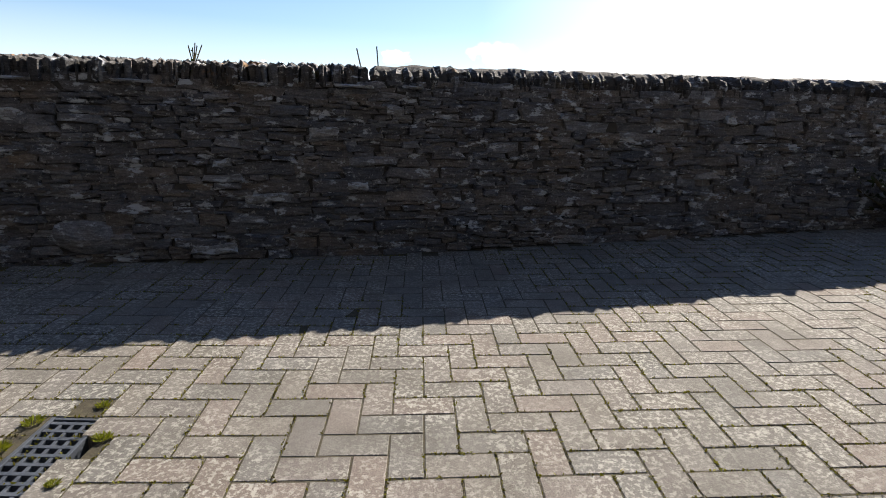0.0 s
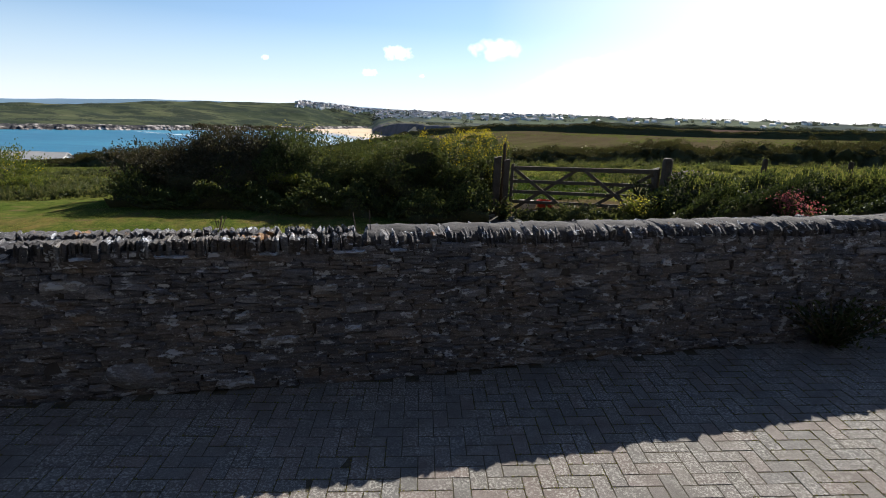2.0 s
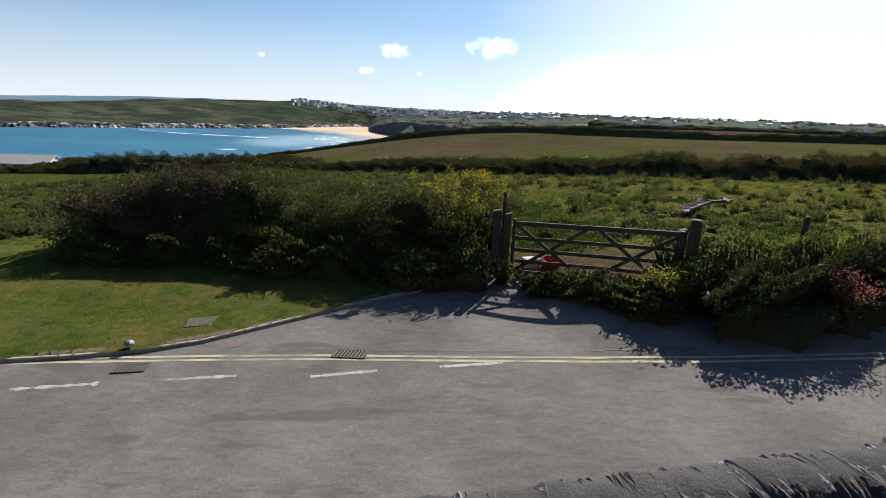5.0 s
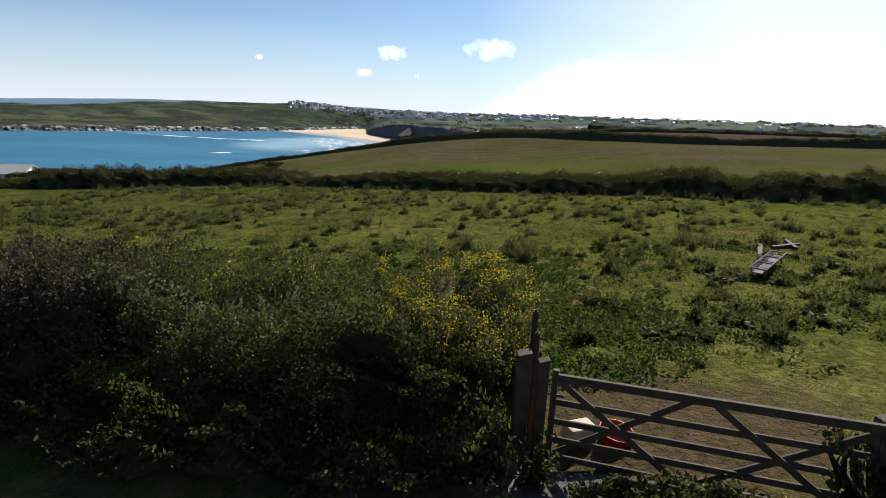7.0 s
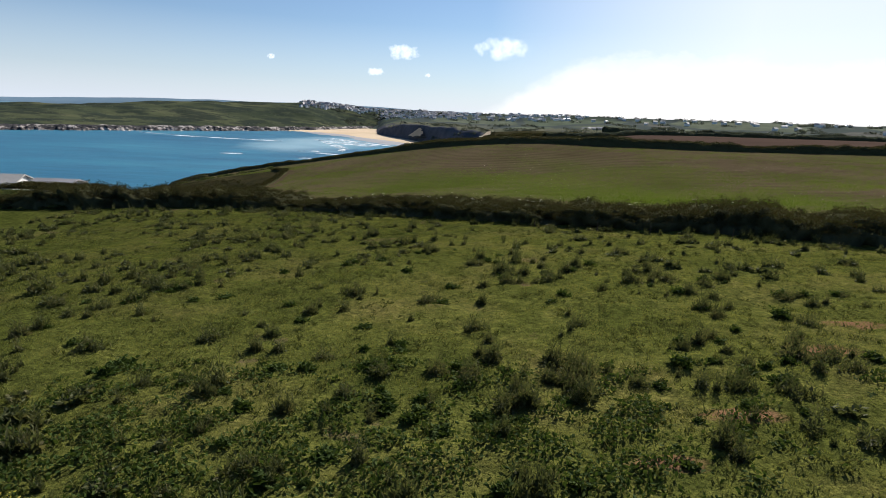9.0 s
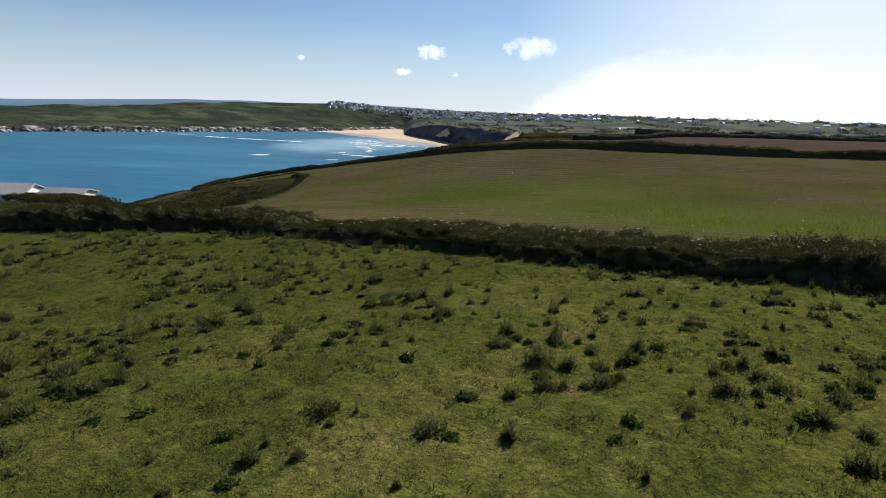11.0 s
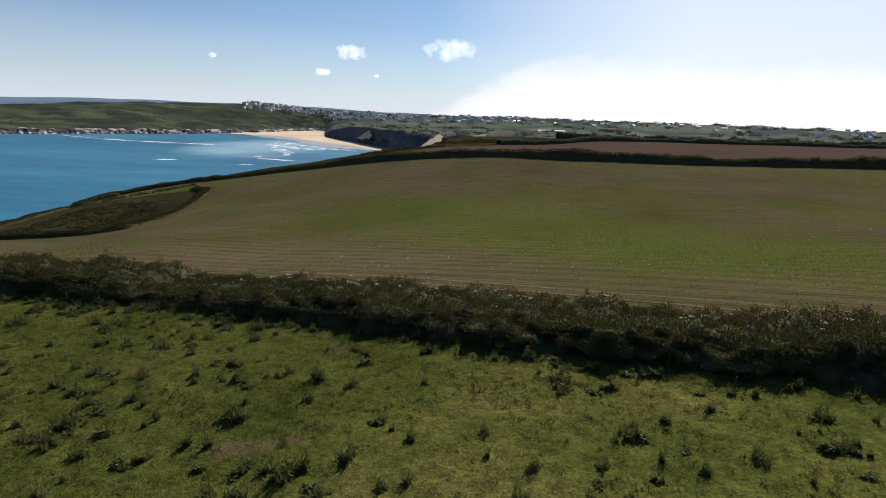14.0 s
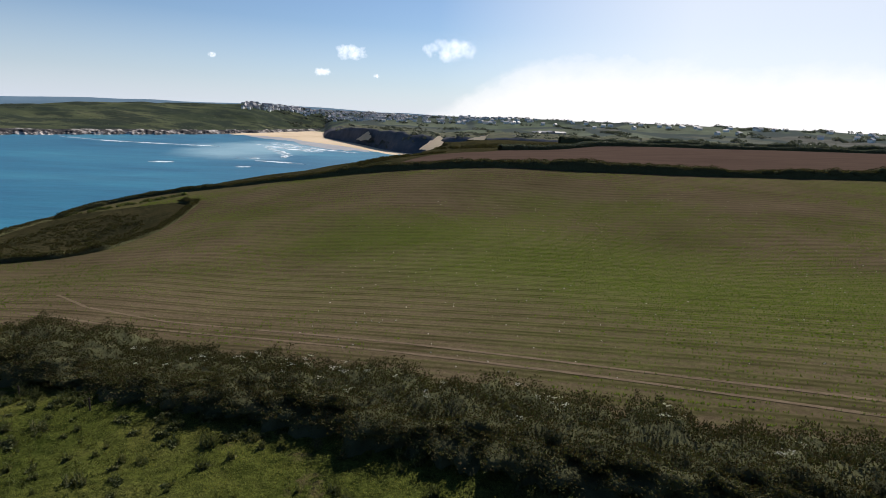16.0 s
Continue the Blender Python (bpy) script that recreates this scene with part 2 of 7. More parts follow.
def crop_material():
    """Drilled soil with thin green rows that follow the near hedge."""
    m, n, l = shader("drilled field")
    geo = n.new("ShaderNodeNewGeometry").outputs["Position"]
    sep = n.new("ShaderNodeSeparateXYZ")
    l.new(geo, sep.inputs[0])
    across = maths(n, l, "ADD", sep.outputs[1], maths(n, l, "MULTIPLY", sep.outputs[0], 0.33))
    wob = maths(n, l, "MULTIPLY", noise_node(n, l, 0.012, 2, 0.5, geo), 2.5)
    across = maths(n, l, "ADD", across, wob)
    fine = maths(n, l, "SINE", maths(n, l, "MULTIPLY", across, 6.283 / 0.74))
    wide = maths(n, l, "SINE", maths(n, l, "MULTIPLY", across, 6.283 / 2.22))
    rows = maths(n, l, "ADD", maths(n, l, "MULTIPLY", fine, 0.5), maths(n, l, "MULTIPLY", wide, 0.5))
    soil = ramp(n, l, noise_node(n, l, 0.05, 6, 0.6, geo), [(0.3, (0.058, 0.043, 0.028)), (0.7, (0.092, 0.068, 0.046))])
    soil = mix(n, l, 0.6, soil, ramp(n, l, noise_node(n, l, 3.5, 6, 0.75, geo), [(0.3, (0.45, 0.45, 0.45)), (0.7, (1.5, 1.48, 1.46))]), "MULTIPLY")
    green = ramp(n, l, noise_node(n, l, 0.9, 4, 0.6, geo), [(0.3, (0.050, 0.072, 0.013)), (0.7, (0.082, 0.102, 0.021))])
    thick = maths(n, l, "MULTIPLY", noise_node(n, l, 0.018, 3, 0.5, geo, (0.7, 1.2, 1)), 2.0)
    # the crop stands best in the middle of the field
    ex, ey = maths(n, l, "DIVIDE", maths(n, l, "SUBTRACT", sep.outputs[0], 24), 44), maths(n, l, "DIVIDE", maths(n, l, "SUBTRACT", maths(n, l, "ADD", sep.outputs[1], maths(n, l, "MULTIPLY", sep.outputs[0], 0.9)), 108), 21)
    best = maths(n, l, "SUBTRACT", 0.60, maths(n, l, "MULTIPLY", maths(n, l, "ADD", maths(n, l, "MULTIPLY", ex, ex), maths(n, l, "MULTIPLY", ey, ey)), 0.36))
    best = maths(n, l, "MAXIMUM", best, 0.0)
    amount = maths(n, l, "ADD", maths(n, l, "MULTIPLY", rows, 0.20), maths(n, l, "ADD", best, maths(n, l, "SUBTRACT", thick, 0.92)))
    amount = maths(n, l, "ADD", amount, maths(n, l, "MULTIPLY", maths(n, l, "SUBTRACT", noise_node(n, l, 2.0, 5, 0.7, geo), 0.5), 0.9))
    c = mix(n, l, ramp(n, l, amount, [(0.02, (0.08, 0.08, 0.08)), (0.95, (0.85, 0.85, 0.85))]), soil, green)
    stones = ramp(n, l, noise_node(n, l, 2.6, 2, 0.5, geo), [(0.80, (0, 0, 0)), (0.82, (1, 1, 1))])
    c = mix(n, l, stones, c, (0.36, 0.33, 0.29))
    # drill furrows: thin broken dark lines, every few rows a deeper one
    broken = noise_node(n, l, 0.5, 4, 0.7, geo, (0.25, 1.5, 1))
    furrow = maths(n, l, "ADD", maths(n, l, "ADD", maths(n, l, "MULTIPLY", fine, 0.35), maths(n, l, "MULTIPLY", wide, 0.5)), maths(n, l, "MULTIPLY", maths(n, l, "SUBTRACT", broken, 0.5), 1.5))
    c = mix(n, l, 1.0, c, ramp(n, l, furrow, [(0.12, (1.08, 1.08, 1.08)), (0.80, (0.54, 0.53, 0.52))]), "MULTIPLY")
    h = maths(n, l, "ADD", maths(n, l, "MULTIPLY", rows, 0.4), noise_node(n, l, 5, 6, 0.75, geo))
    return finish(m, n, l, c, 0.95, bump(n, l, h, 0.8, 0.06), 0.0)


def sea_material():
    m, n, l = shader("sea water")
    geo = n.new("ShaderNodeNewGeometry").outputs["Position"]
    c = ramp(n, l, noise_node(n, l, 0.006, 4, 0.55, geo, (0.6, 1.6, 1)), [(0.3, (0.010, 0.096, 0.165)), (0.55, (0.018, 0.130, 0.205)), (0.75, (0.038, 0.185, 0.250))])
    # paler water over the sand of the beach
    sep = n.new("ShaderNodeSeparateXYZ")
    l.new(geo, sep.inputs[0])
    dx, dy = maths(n, l, "DIVIDE", maths(n, l, "ADD", sep.outputs[0], 175), 120), maths(n, l, "DIVIDE", maths(n, l, "SUBTRACT", sep.outputs[1], 760), 290)
    d = maths(n, l, "ADD", maths(n, l, "MULTIPLY", dx, dx), maths(n, l, "MULTIPLY", dy, dy))
    shoal = ramp(n, l, maths(n, l, "ADD", d, maths(n, l, "MULTIPLY", noise_node(n, l, 0.012, 4, 0.6, geo), 0.9)), [(0.5, (0.75, 0.75, 0.75)), (1.9, (0, 0, 0))])
    c = mix(n, l, 0.8, c, ramp(n, l, noise_node(n, l, 0.022, 5, 0.65, geo, (0.5, 1.5, 1)), [(0.35, (0.66, 0.74, 0.82)), (0.65, (1.22, 1.16, 1.10))]), "MULTIPLY")
    c = mix(n, l, 0.7, c, ramp(n, l, noise_node(n, l, 0.055, 5, 0.7, geo, (0.35, 1.6, 1)), [(0.36, (0.72, 0.78, 0.84)), (0.64, (1.2, 1.16, 1.12))]), "MULTIPLY")
    c = mix(n, l, shoal, c, (0.27, 0.41, 0.46))
    nor = bump(n, l, noise_node(n, l, 0.12, 5, 0.65, geo, (0.5, 1.4, 1)), 0.6, 0.5)
    return finish(m, n, l, c, 0.42, nor, 0.22)


def country_material(name, cell, greens, hedge, rough_scale=0.05):
    """Patchwork of small fields between dark hedges, for land a kilometre off."""
    m, n, l = shader(name)
    geo = n.new("ShaderNodeNewGeometry").outputs["Position"]
    mp = n.new("ShaderNodeMapping")
    mp.inputs["Scale"].default_value = (1 / cell, 0.6 / cell, 0)
    l.new(geo, mp.inputs[0])
    warp = mp.outputs[0]
    v = n.new("ShaderNodeTexVoronoi")
    v.inputs["Scale"].default_value = 1
    l.new(warp, v.inputs["Vector"])
    e = n.new("ShaderNodeTexVoronoi")
    e.feature = "DISTANCE_TO_EDGE"
    e.inputs["Scale"].default_value = 1
    l.new(warp, e.inputs["Vector"])
    step = 1.0 / (len(greens) - 1)
    c = ramp(n, l, v.outputs["Color"], [(i * step, g) for i, g in enumerate(greens)])
    c = mix(n, l, 0.7, c, ramp(n, l, noise_node(n, l, rough_scale, 6, 0.7, geo), [(0.3, (0.5, 0.5, 0.5)), (0.7, (1.4, 1.4, 1.4))]), "MULTIPLY")
    edge = maths(n, l, "ADD", e.outputs["Distance"], maths(n, l, "MULTIPLY", maths(n, l, "SUBTRACT", noise_node(n, l, rough_scale * 2, 4, 0.6, geo), 0.5), 0.10))
    c = mix(n, l, ramp(n, l, edge, [(0.035, (1, 1, 1)), (0.06, (0, 0, 0))]), c, hedge)
    return finish(m, n, l, c, 1.0, None, 0.0)


def rock_material():
    """Dark slate cliff with tilted pale slabs."""
    m, n, l = shader("sea cliff rock")
    geo = n.new("ShaderNodeNewGeometry").outputs["Position"]
    mp = n.new("ShaderNodeMapping")
    mp.inputs["Rotation"].default_value = (0, radians(28), radians(20))
    mp.inputs["Scale"].default_value = (0.55, 0.8, 1.5)
    l.new(geo, mp.inputs[0])
    slabs = noise_node(n, l, 0.085, 6, 0.66, mp.outputs[0])
    c = ramp(n, l, slabs, [(0.47, (0.030, 0.030, 0.034)), (0.53, (0.085, 0.078, 0.074)), (0.58, (0.33, 0.30, 0.28)), (0.70, (0.46, 0.43, 0.40))])
    return finish(m, n, l, c, 0.9, bump(n, l, slabs, 1.0, 3.0), 0.1)


PAVER = paver_material()
JOINT = plain("joint sand", (0.026, 0.023, 0.016), (0.085, 0.074, 0.048), 24, 0.95, depth=0.01)
STONE = slate_material("wall slate", [(0.088, 0.100, 0.126), (0.146, 0.138, 0.138), (0.100, 0.113, 0.140), (0.174, 0.160, 0.152), (0.116, 0.128, 0.156), (0.235, 0.247, 0.275)], 0.575, 11, 0.0, 0.610)
PALE_STONE = slate_material("lichened slate", [(0.24, 0.245, 0.25), (0.32, 0.33, 0.34)], 0.50, 16)
COPING = slate_material("coping slate", [(0.046, 0.049, 0.057), (0.074, 0.075, 0.080), (0.054, 0.056, 0.063), (0.098, 0.102, 0.112), (0.062, 0.059, 0.056), (0.20, 0.215, 0.235)], 0.585, 14, 0.64, 0.64)
MORTAR = plain("lime mortar", (0.034, 0.034, 0.036), (0.078, 0.074, 0.072), 5, 0.95, depth=0.02)
def asphalt_material():
    m, n, l = shader("worn asphalt")
    geo = n.new("ShaderNodeNewGeometry").outputs["Position"]
    c = ramp(n, l, noise_node(n, l, 0.55, 6, 0.65, geo), [(0.3, (0.118, 0.113, 0.105)), (0.5, (0.156, 0.149, 0.140)), (0.7, (0.198, 0.188, 0.176))])
    c = mix(n, l, 0.7, c, ramp(n, l, noise_node(n, l, 90, 4, 0.8, geo), [(0.35, (0.45, 0.45, 0.45)), (0.65, (1.5, 1.48, 1.45))]), "MULTIPLY")
    c = mix(n, l, 0.6, c, ramp(n, l, noise_node(n, l, 6, 6, 0.75, geo, (0.6, 1.6, 1)), [(0.35, (0.72, 0.72, 0.72)), (0.65, (1.2, 1.2, 1.2))]), "MULTIPLY")
    # worn chippings: pale stones and dark pits
    c = mix(n, l, 0.55, c, ramp(n, l, noise_node(n, l, 26, 5, 0.78, geo), [(0.32, (0.40, 0.39, 0.38)), (0.46, (0.95, 0.95, 0.95)), (0.56, (1.0, 1.0, 1.0)), (0.68, (1.55, 1.5, 1.42))]), "MULTIPLY")
    patch = ramp(n, l, noise_node(n, l, 1.1, 3, 0.6, geo, (0.5, 1.6, 1)), [(0.60, (0, 0, 0)), (0.66, (0.6, 0.6, 0.6))])
    c = mix(n, l, patch, c, (0.085, 0.080, 0.074))
    return finish(m, n, l, c, 0.95, bump(n, l, noise_node(n, l, 110, 5, 0.75, geo), 0.9, 0.008), 0.08)


def worn_paint(name, paint):
    m, n, l = shader(name)
    geo = n.new("ShaderNodeNewGeometry").outputs["Position"]
    gone = maths(n, l, "ADD", maths(n, l, "MULTIPLY", noise_node(n, l, 2.2, 4, 0.6, geo), 0.6), maths(n, l, "MULTIPLY", noise_node(n, l, 45, 4, 0.75, geo), 0.5))
    c = mix(n, l, ramp(n, l, gone, [(0.50, (0.9, 0.9, 0.9)), (0.66, (0.10, 0.10, 0.10))]), (0.160, 0.152, 0.142), paint)
    return finish(m, n, l, c, 0.95, bump(n, l, noise_node(n, l, 110, 5, 0.75, geo), 0.8, 0.006), 0.08)


ASPHALT = asphalt_material()
KERB = plain("granite kerb", (0.20, 0.19, 0.175), (0.40, 0.38, 0.345), 9, 0.85, 90, 0.004)
YELLOW_PAINT = worn_paint("faded yellow paint", (0.50, 0.45, 0.29))
WHITE_PAINT = worn_paint("worn white paint", (0.46, 0.45, 0.43))
IRON = plain("rusty cast iron", (0.030, 0.024, 0.021), (0.095, 0.070, 0.052), 14, 0.7, 120, 0.003, 0.4)
BAR_IRON = plain("worn iron bars", (0.075, 0.068, 0.060), (0.17, 0.15, 0.13), 30, 0.6, 120, 0.002, 0.4)
PIT = plain("drain pit", (0.012, 0.012, 0.012), (0.02, 0.02, 0.02), 10, 0.9)
GALV = plain("dull galvanised steel", (0.035, 0.042, 0.056), (0.085, 0.098, 0.120), 20, 0.55, 150, 0.001, 0.4, metal=0.35)
WOOD = plain("weathered timber", (0.052, 0.042, 0.032), (0.115, 0.096, 0.075), 6, 0.85, 60, 0.006, 0.2, stretch=(1, 1, 1))
DARK_WOOD = plain("dark old timber", (0.04, 0.03, 0.022), (0.09, 0.068, 0.05), 8, 0.9, 60, 0.006, 0.2)
def lawn_material():
    m, n, l = shader("mown lawn")
    geo = n.new("ShaderNodeNewGeometry").outputs["Position"]
    c = ramp(n, l, noise_node(n, l, 0.9, 5, 0.65, geo), [(0.3, (0.040, 0.066, 0.014)), (0.5, (0.072, 0.092, 0.022)), (0.66, (0.135, 0.105, 0.040))])
    c = mix(n, l, 0.85, c, ramp(n, l, noise_node(n, l, 5.5, 6, 0.72, geo), [(0.32, (0.50, 0.55, 0.50)), (0.5, (1.0, 1.0, 1.0)), (0.68, (1.45, 1.28, 1.15))]), "MULTIPLY")
    c = mix(n, l, 0.7, c, ramp(n, l, noise_node(n, l, 38, 4, 0.7, geo), [(0.3, (0.5, 0.55, 0.5)), (0.7, (1.4, 1.35, 1.25))]), "MULTIPLY")
    dry = ramp(n, l, noise_node(n, l, 1.9, 6, 0.7, geo, (0.6, 1.5, 1)), [(0.56, (0, 0, 0)), (0.66, (0.75, 0.75, 0.75))])
    c = mix(n, l, dry, c, (0.120, 0.082, 0.046))
    return finish(m, n, l, c, 1.0, bump(n, l, noise_node(n, l, 40, 5, 0.7, geo), 1.0, 0.02), 0.0)


LAWN = lawn_material()
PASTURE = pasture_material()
CROP = crop_material()
BROWN = plain("bare ploughed soil", (0.052, 0.036, 0.029), (0.080, 0.056, 0.044), 0.05, 1.0, 2.0, 0.05, 0.0, stretch=(0.5, 2.5, 1))
SCRUB = plain("coastal scrub", (0.016, 0.018, 0.009), (0.050, 0.043, 0.021), 0.12, 1.0, 0.8, 0.9, 0.0, 1.0)
ROUGH = plain("rough grass", (0.055, 0.070, 0.014), (0.12, 0.115, 0.032), 0.6, 0.95, 12, 0.06, 0.1, 1.0)
SEA = sea_material()
SAND = plain("beach sand", (0.44, 0.335, 0.215), (0.58, 0.46, 0.31), 0.012, 0.9, 0.3, 0.1, 0.2)
WET_SAND = plain("wet sand", (0.23, 0.225, 0.225), (0.33, 0.31, 0.29), 0.012, 0.5, 0.3, 0.1, 0.4)
FOAM, n_, l_ = shader("sea foam")
t_ = n_.new("ShaderNodeBsdfTransparent")
s_ = n_.new("ShaderNodeMixShader")
finish(FOAM, n_, l_, (0.78, 0.83, 0.86), 0.9, None, 0.1)
l_.new(ramp(n_, l_, noise_node(n_, l_, 0.07, 5, 0.7, None, (0.6, 1.4, 1)), [(0.44, (0, 0, 0)), (0.60, (0.95, 0.95, 0.95))]), s_.inputs[0])
l_.new(t_.outputs[0], s_.inputs[1])
l_.new(n_["Principled BSDF"].outputs[0], s_.inputs[2])
l_.new(s_.outputs[0], n_["Material Output"].inputs[0])
ROCK = rock_material()
TRACK = plain("trodden pale soil", (0.085, 0.064, 0.042), (0.150, 0.115, 0.078), 1.2, 1.0, 8, 0.03, 0.0)
def headland_material():
    m, n, l = shader("headland turf")
    geo = n.new("ShaderNodeNewGeometry").outputs["Position"]
    # greens greyed: some distance haze is put into the turf colour
    c = ramp(n, l, noise_node(n, l, 0.010, 6, 0.62, geo, (0.7, 1.0, 3)), [(0.32, (0.028, 0.038, 0.026)), (0.46, (0.047, 0.058, 0.036)), (0.58, (0.072, 0.082, 0.046)), (0.72, (0.100, 0.102, 0.060))])
    dark = ramp(n, l, noise_node(n, l, 0.034, 6, 0.70, geo, (0.40, 0.6, 3)), [(0.47, (0, 0, 0)), (0.54, (0.85, 0.85, 0.85))])
    c = mix(n, l, dark, c, (0.026, 0.034, 0.028))
    return finish(m, n, l, c, 1.0, bump(n, l, noise_node(n, l, 0.06, 5, 0.7, geo), 0.8, 2.0), 0.0)


def dune_material():
    """Pale turf on the flat tops; steep faces dark blue-grey, their shade put into the colour."""
    m, n, l = shader("dune scrub")
    g = n.new("ShaderNodeNewGeometry")
    sep = n.new("ShaderNodeSeparateXYZ")
    l.new(g.outputs["Normal"], sep.inputs[0])
    geo = g.outputs["Position"]
    turf = ramp(n, l, noise_node(n, l, 0.03, 6, 0.65, geo), [(0.32, (0.058, 0.066, 0.050)), (0.5, (0.098, 0.102, 0.070)), (0.7, (0.145, 0.140, 0.100))])
    face = ramp(n, l, noise_node(n, l, 0.05, 6, 0.68, geo), [(0.34, (0.062, 0.066, 0.078)), (0.6, (0.105, 0.106, 0.118)), (0.74, (0.17, 0.135, 0.118))])
    flat = maths(n, l, "ADD", sep.outputs[2], maths(n, l, "MULTIPLY", maths(n, l, "SUBTRACT", noise_node(n, l, 0.06, 5, 0.65, geo), 0.5), 0.22))
    c = mix(n, l, ramp(n, l, flat, [(0.93, (0, 0, 0)), (0.98, (1, 1, 1))]), face, turf)
    return finish(m, n, l, c, 1.0, bump(n, l, noise_node(n, l, 0.25, 5, 0.7, geo), 0.9, 1.4), 0.0)


HEAD = headland_material()
# field greens shifted to grey-blue, distance haze put into the colour
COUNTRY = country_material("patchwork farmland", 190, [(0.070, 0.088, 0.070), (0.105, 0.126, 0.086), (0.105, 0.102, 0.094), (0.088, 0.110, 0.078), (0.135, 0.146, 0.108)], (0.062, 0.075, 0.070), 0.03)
DUNE = dune_material()
# aerial haze put into the hills' blue base colour
DISTANT = plain("haze-tinted distant hills", (0.12, 0.19, 0.26), (0.15, 0.22, 0.28), 0.001, 1.0, 0.01, 0.1, 0.0)
# shade among the inner twigs is put into this dark core colour
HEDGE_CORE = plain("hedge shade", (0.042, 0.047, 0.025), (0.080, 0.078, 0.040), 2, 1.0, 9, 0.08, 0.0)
HEDGE1_LEAF = leafy("shaded bramble leaves", [(0.036, 0.050, 0.024), (0.058, 0.076, 0.030), (0.080, 0.098, 0.035), (0.108, 0.118, 0.040), (0.112, 0.096, 0.048)], 0.36, 0.30)
BLACKTHORN = leafy("dark blackthorn leaves", [(0.034, 0.034, 0.023), (0.052, 0.050, 0.031), (0.078, 0.064, 0.042), (0.098, 0.094, 0.048)], 0.28, 0.5)
HEADS = leafy("pale yellow flower heads", [(0.40, 0.34, 0.03), (0.56, 0.47, 0.07), (0.66, 0.58, 0.17)], 0.4, 1.5)
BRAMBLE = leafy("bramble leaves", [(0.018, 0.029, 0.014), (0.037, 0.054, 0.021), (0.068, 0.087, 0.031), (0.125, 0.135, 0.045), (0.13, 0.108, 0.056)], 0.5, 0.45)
DARK_LEAF = leafy("dark shade-toned leaves", [(0.014, 0.022, 0.010), (0.028, 0.040, 0.015), (0.052, 0.068, 0.024), (0.085, 0.094, 0.034)], 0.24, 0.5)
HEDGE2_LEAF = leafy("thorn leaves", [(0.018, 0.024, 0.011), (0.034, 0.041, 0.017), (0.060, 0.044, 0.022), (0.058, 0.067, 0.024), (0.120, 0.108, 0.043)], 0.26, 0.35, 0.85, 0.03)
ALEX_LEAF = leafy("alexanders leaves", [(0.060, 0.085, 0.016), (0.12, 0.135, 0.026), (0.20, 0.185, 0.045)], 0.45, 1.2)
BANK_LEAF = leafy("yellow-green bank weeds", [(0.030, 0.050, 0.014), (0.066, 0.090, 0.022), (0.120, 0.142, 0.030), (0.17, 0.175, 0.045)], 0.5, 0.5)
YELLOW = leafy("yellow blossom", [(0.34, 0.28, 0.012), (0.50, 0.41, 0.02), (0.60, 0.50, 0.04)], 0.35, 1.0)
WHITE_FLOWER = leafy("hogweed blossom", [(0.50, 0.50, 0.44), (0.66, 0.66, 0.60), (0.74, 0.74, 0.68)], 0.3, 1.0)
PINK = leafy("valerian blossom", [(0.26, 0.065, 0.095), (0.34, 0.10, 0.13), (0.42, 0.16, 0.18)], 0.35, 1.0)
WEED = leafy("thistle leaves", [(0.034, 0.046, 0.019), (0.060, 0.073, 0.029), (0.098, 0.106, 0.044), (0.155, 0.133, 0.068)], 0.42, 0.8)
DOCK = leafy("dock leaves", [(0.024, 0.044, 0.011), (0.046, 0.073, 0.017), (0.078, 0.106, 0.026)], 0.36, 0.8, 0.7, 0.05)
GRASS = leafy("grass blades", [(0.080, 0.104, 0.024), (0.125, 0.146, 0.038), (0.176, 0.178, 0.055), (0.225, 0.200, 0.084)], 0.6, 0.5)
GRASS_TUFT = leafy("rough grass tufts", [(0.030, 0.042, 0.013), (0.055, 0.068, 0.018), (0.090, 0.096, 0.028), (0.13, 0.115, 0.045)], 0.35, 0.6)
SEEDLING = leafy("crop seedlings", [(0.056, 0.092, 0.014), (0.086, 0.128, 0.020), (0.120, 0.150, 0.032)], 0.6, 0.05)
JOINT_MOSS = leafy("joint moss", [(0.045, 0.040, 0.018), (0.10, 0.090, 0.028), (0.15, 0.155, 0.025), (0.20, 0.17, 0.06)], 0.3, 1.5)
MOSS = leafy("joint weeds", [(0.10, 0.13, 0.014), (0.16, 0.18, 0.02), (0.20, 0.19, 0.04)], 0.4, 2.0)
STEM = plain("dry stems", (0.05, 0.042, 0.022), (0.12, 0.095, 0.05), 10, 0.9)
HOUSE_WALL = plain("rendered house wall", (0.74, 0.73, 0.71), (0.84, 0.83, 0.81), 0.02, 0.9, 1, 0.02)
# sheen of the sky put into the slate's paler colour
HOUSE_ROOF = plain("slate house roof", (0.17, 0.17, 0.185), (0.30, 0.29, 0.295), 0.05, 0.6, 1, 0.02)
RED_PLASTIC = plain("red plastic tub", (0.26, 0.022, 0.010), (0.36, 0.04, 0.016), 6, 0.5, 40, 0.001)
SALT = plain("pale feed block", (0.42, 0.38, 0.31), (0.55, 0.51, 0.44), 8, 0.9)
TROUGH = plain("pinkish galvanised trough", (0.17, 0.14, 0.15), (0.26, 0.215, 0.225), 8, 0.95, spec=0.05)
# paler and bluer than near leaves: distance haze put into the colour
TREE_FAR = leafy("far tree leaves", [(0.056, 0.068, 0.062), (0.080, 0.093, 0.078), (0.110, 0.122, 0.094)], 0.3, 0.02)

# ---- building tools ----
rng = np.random.default_rng(11)


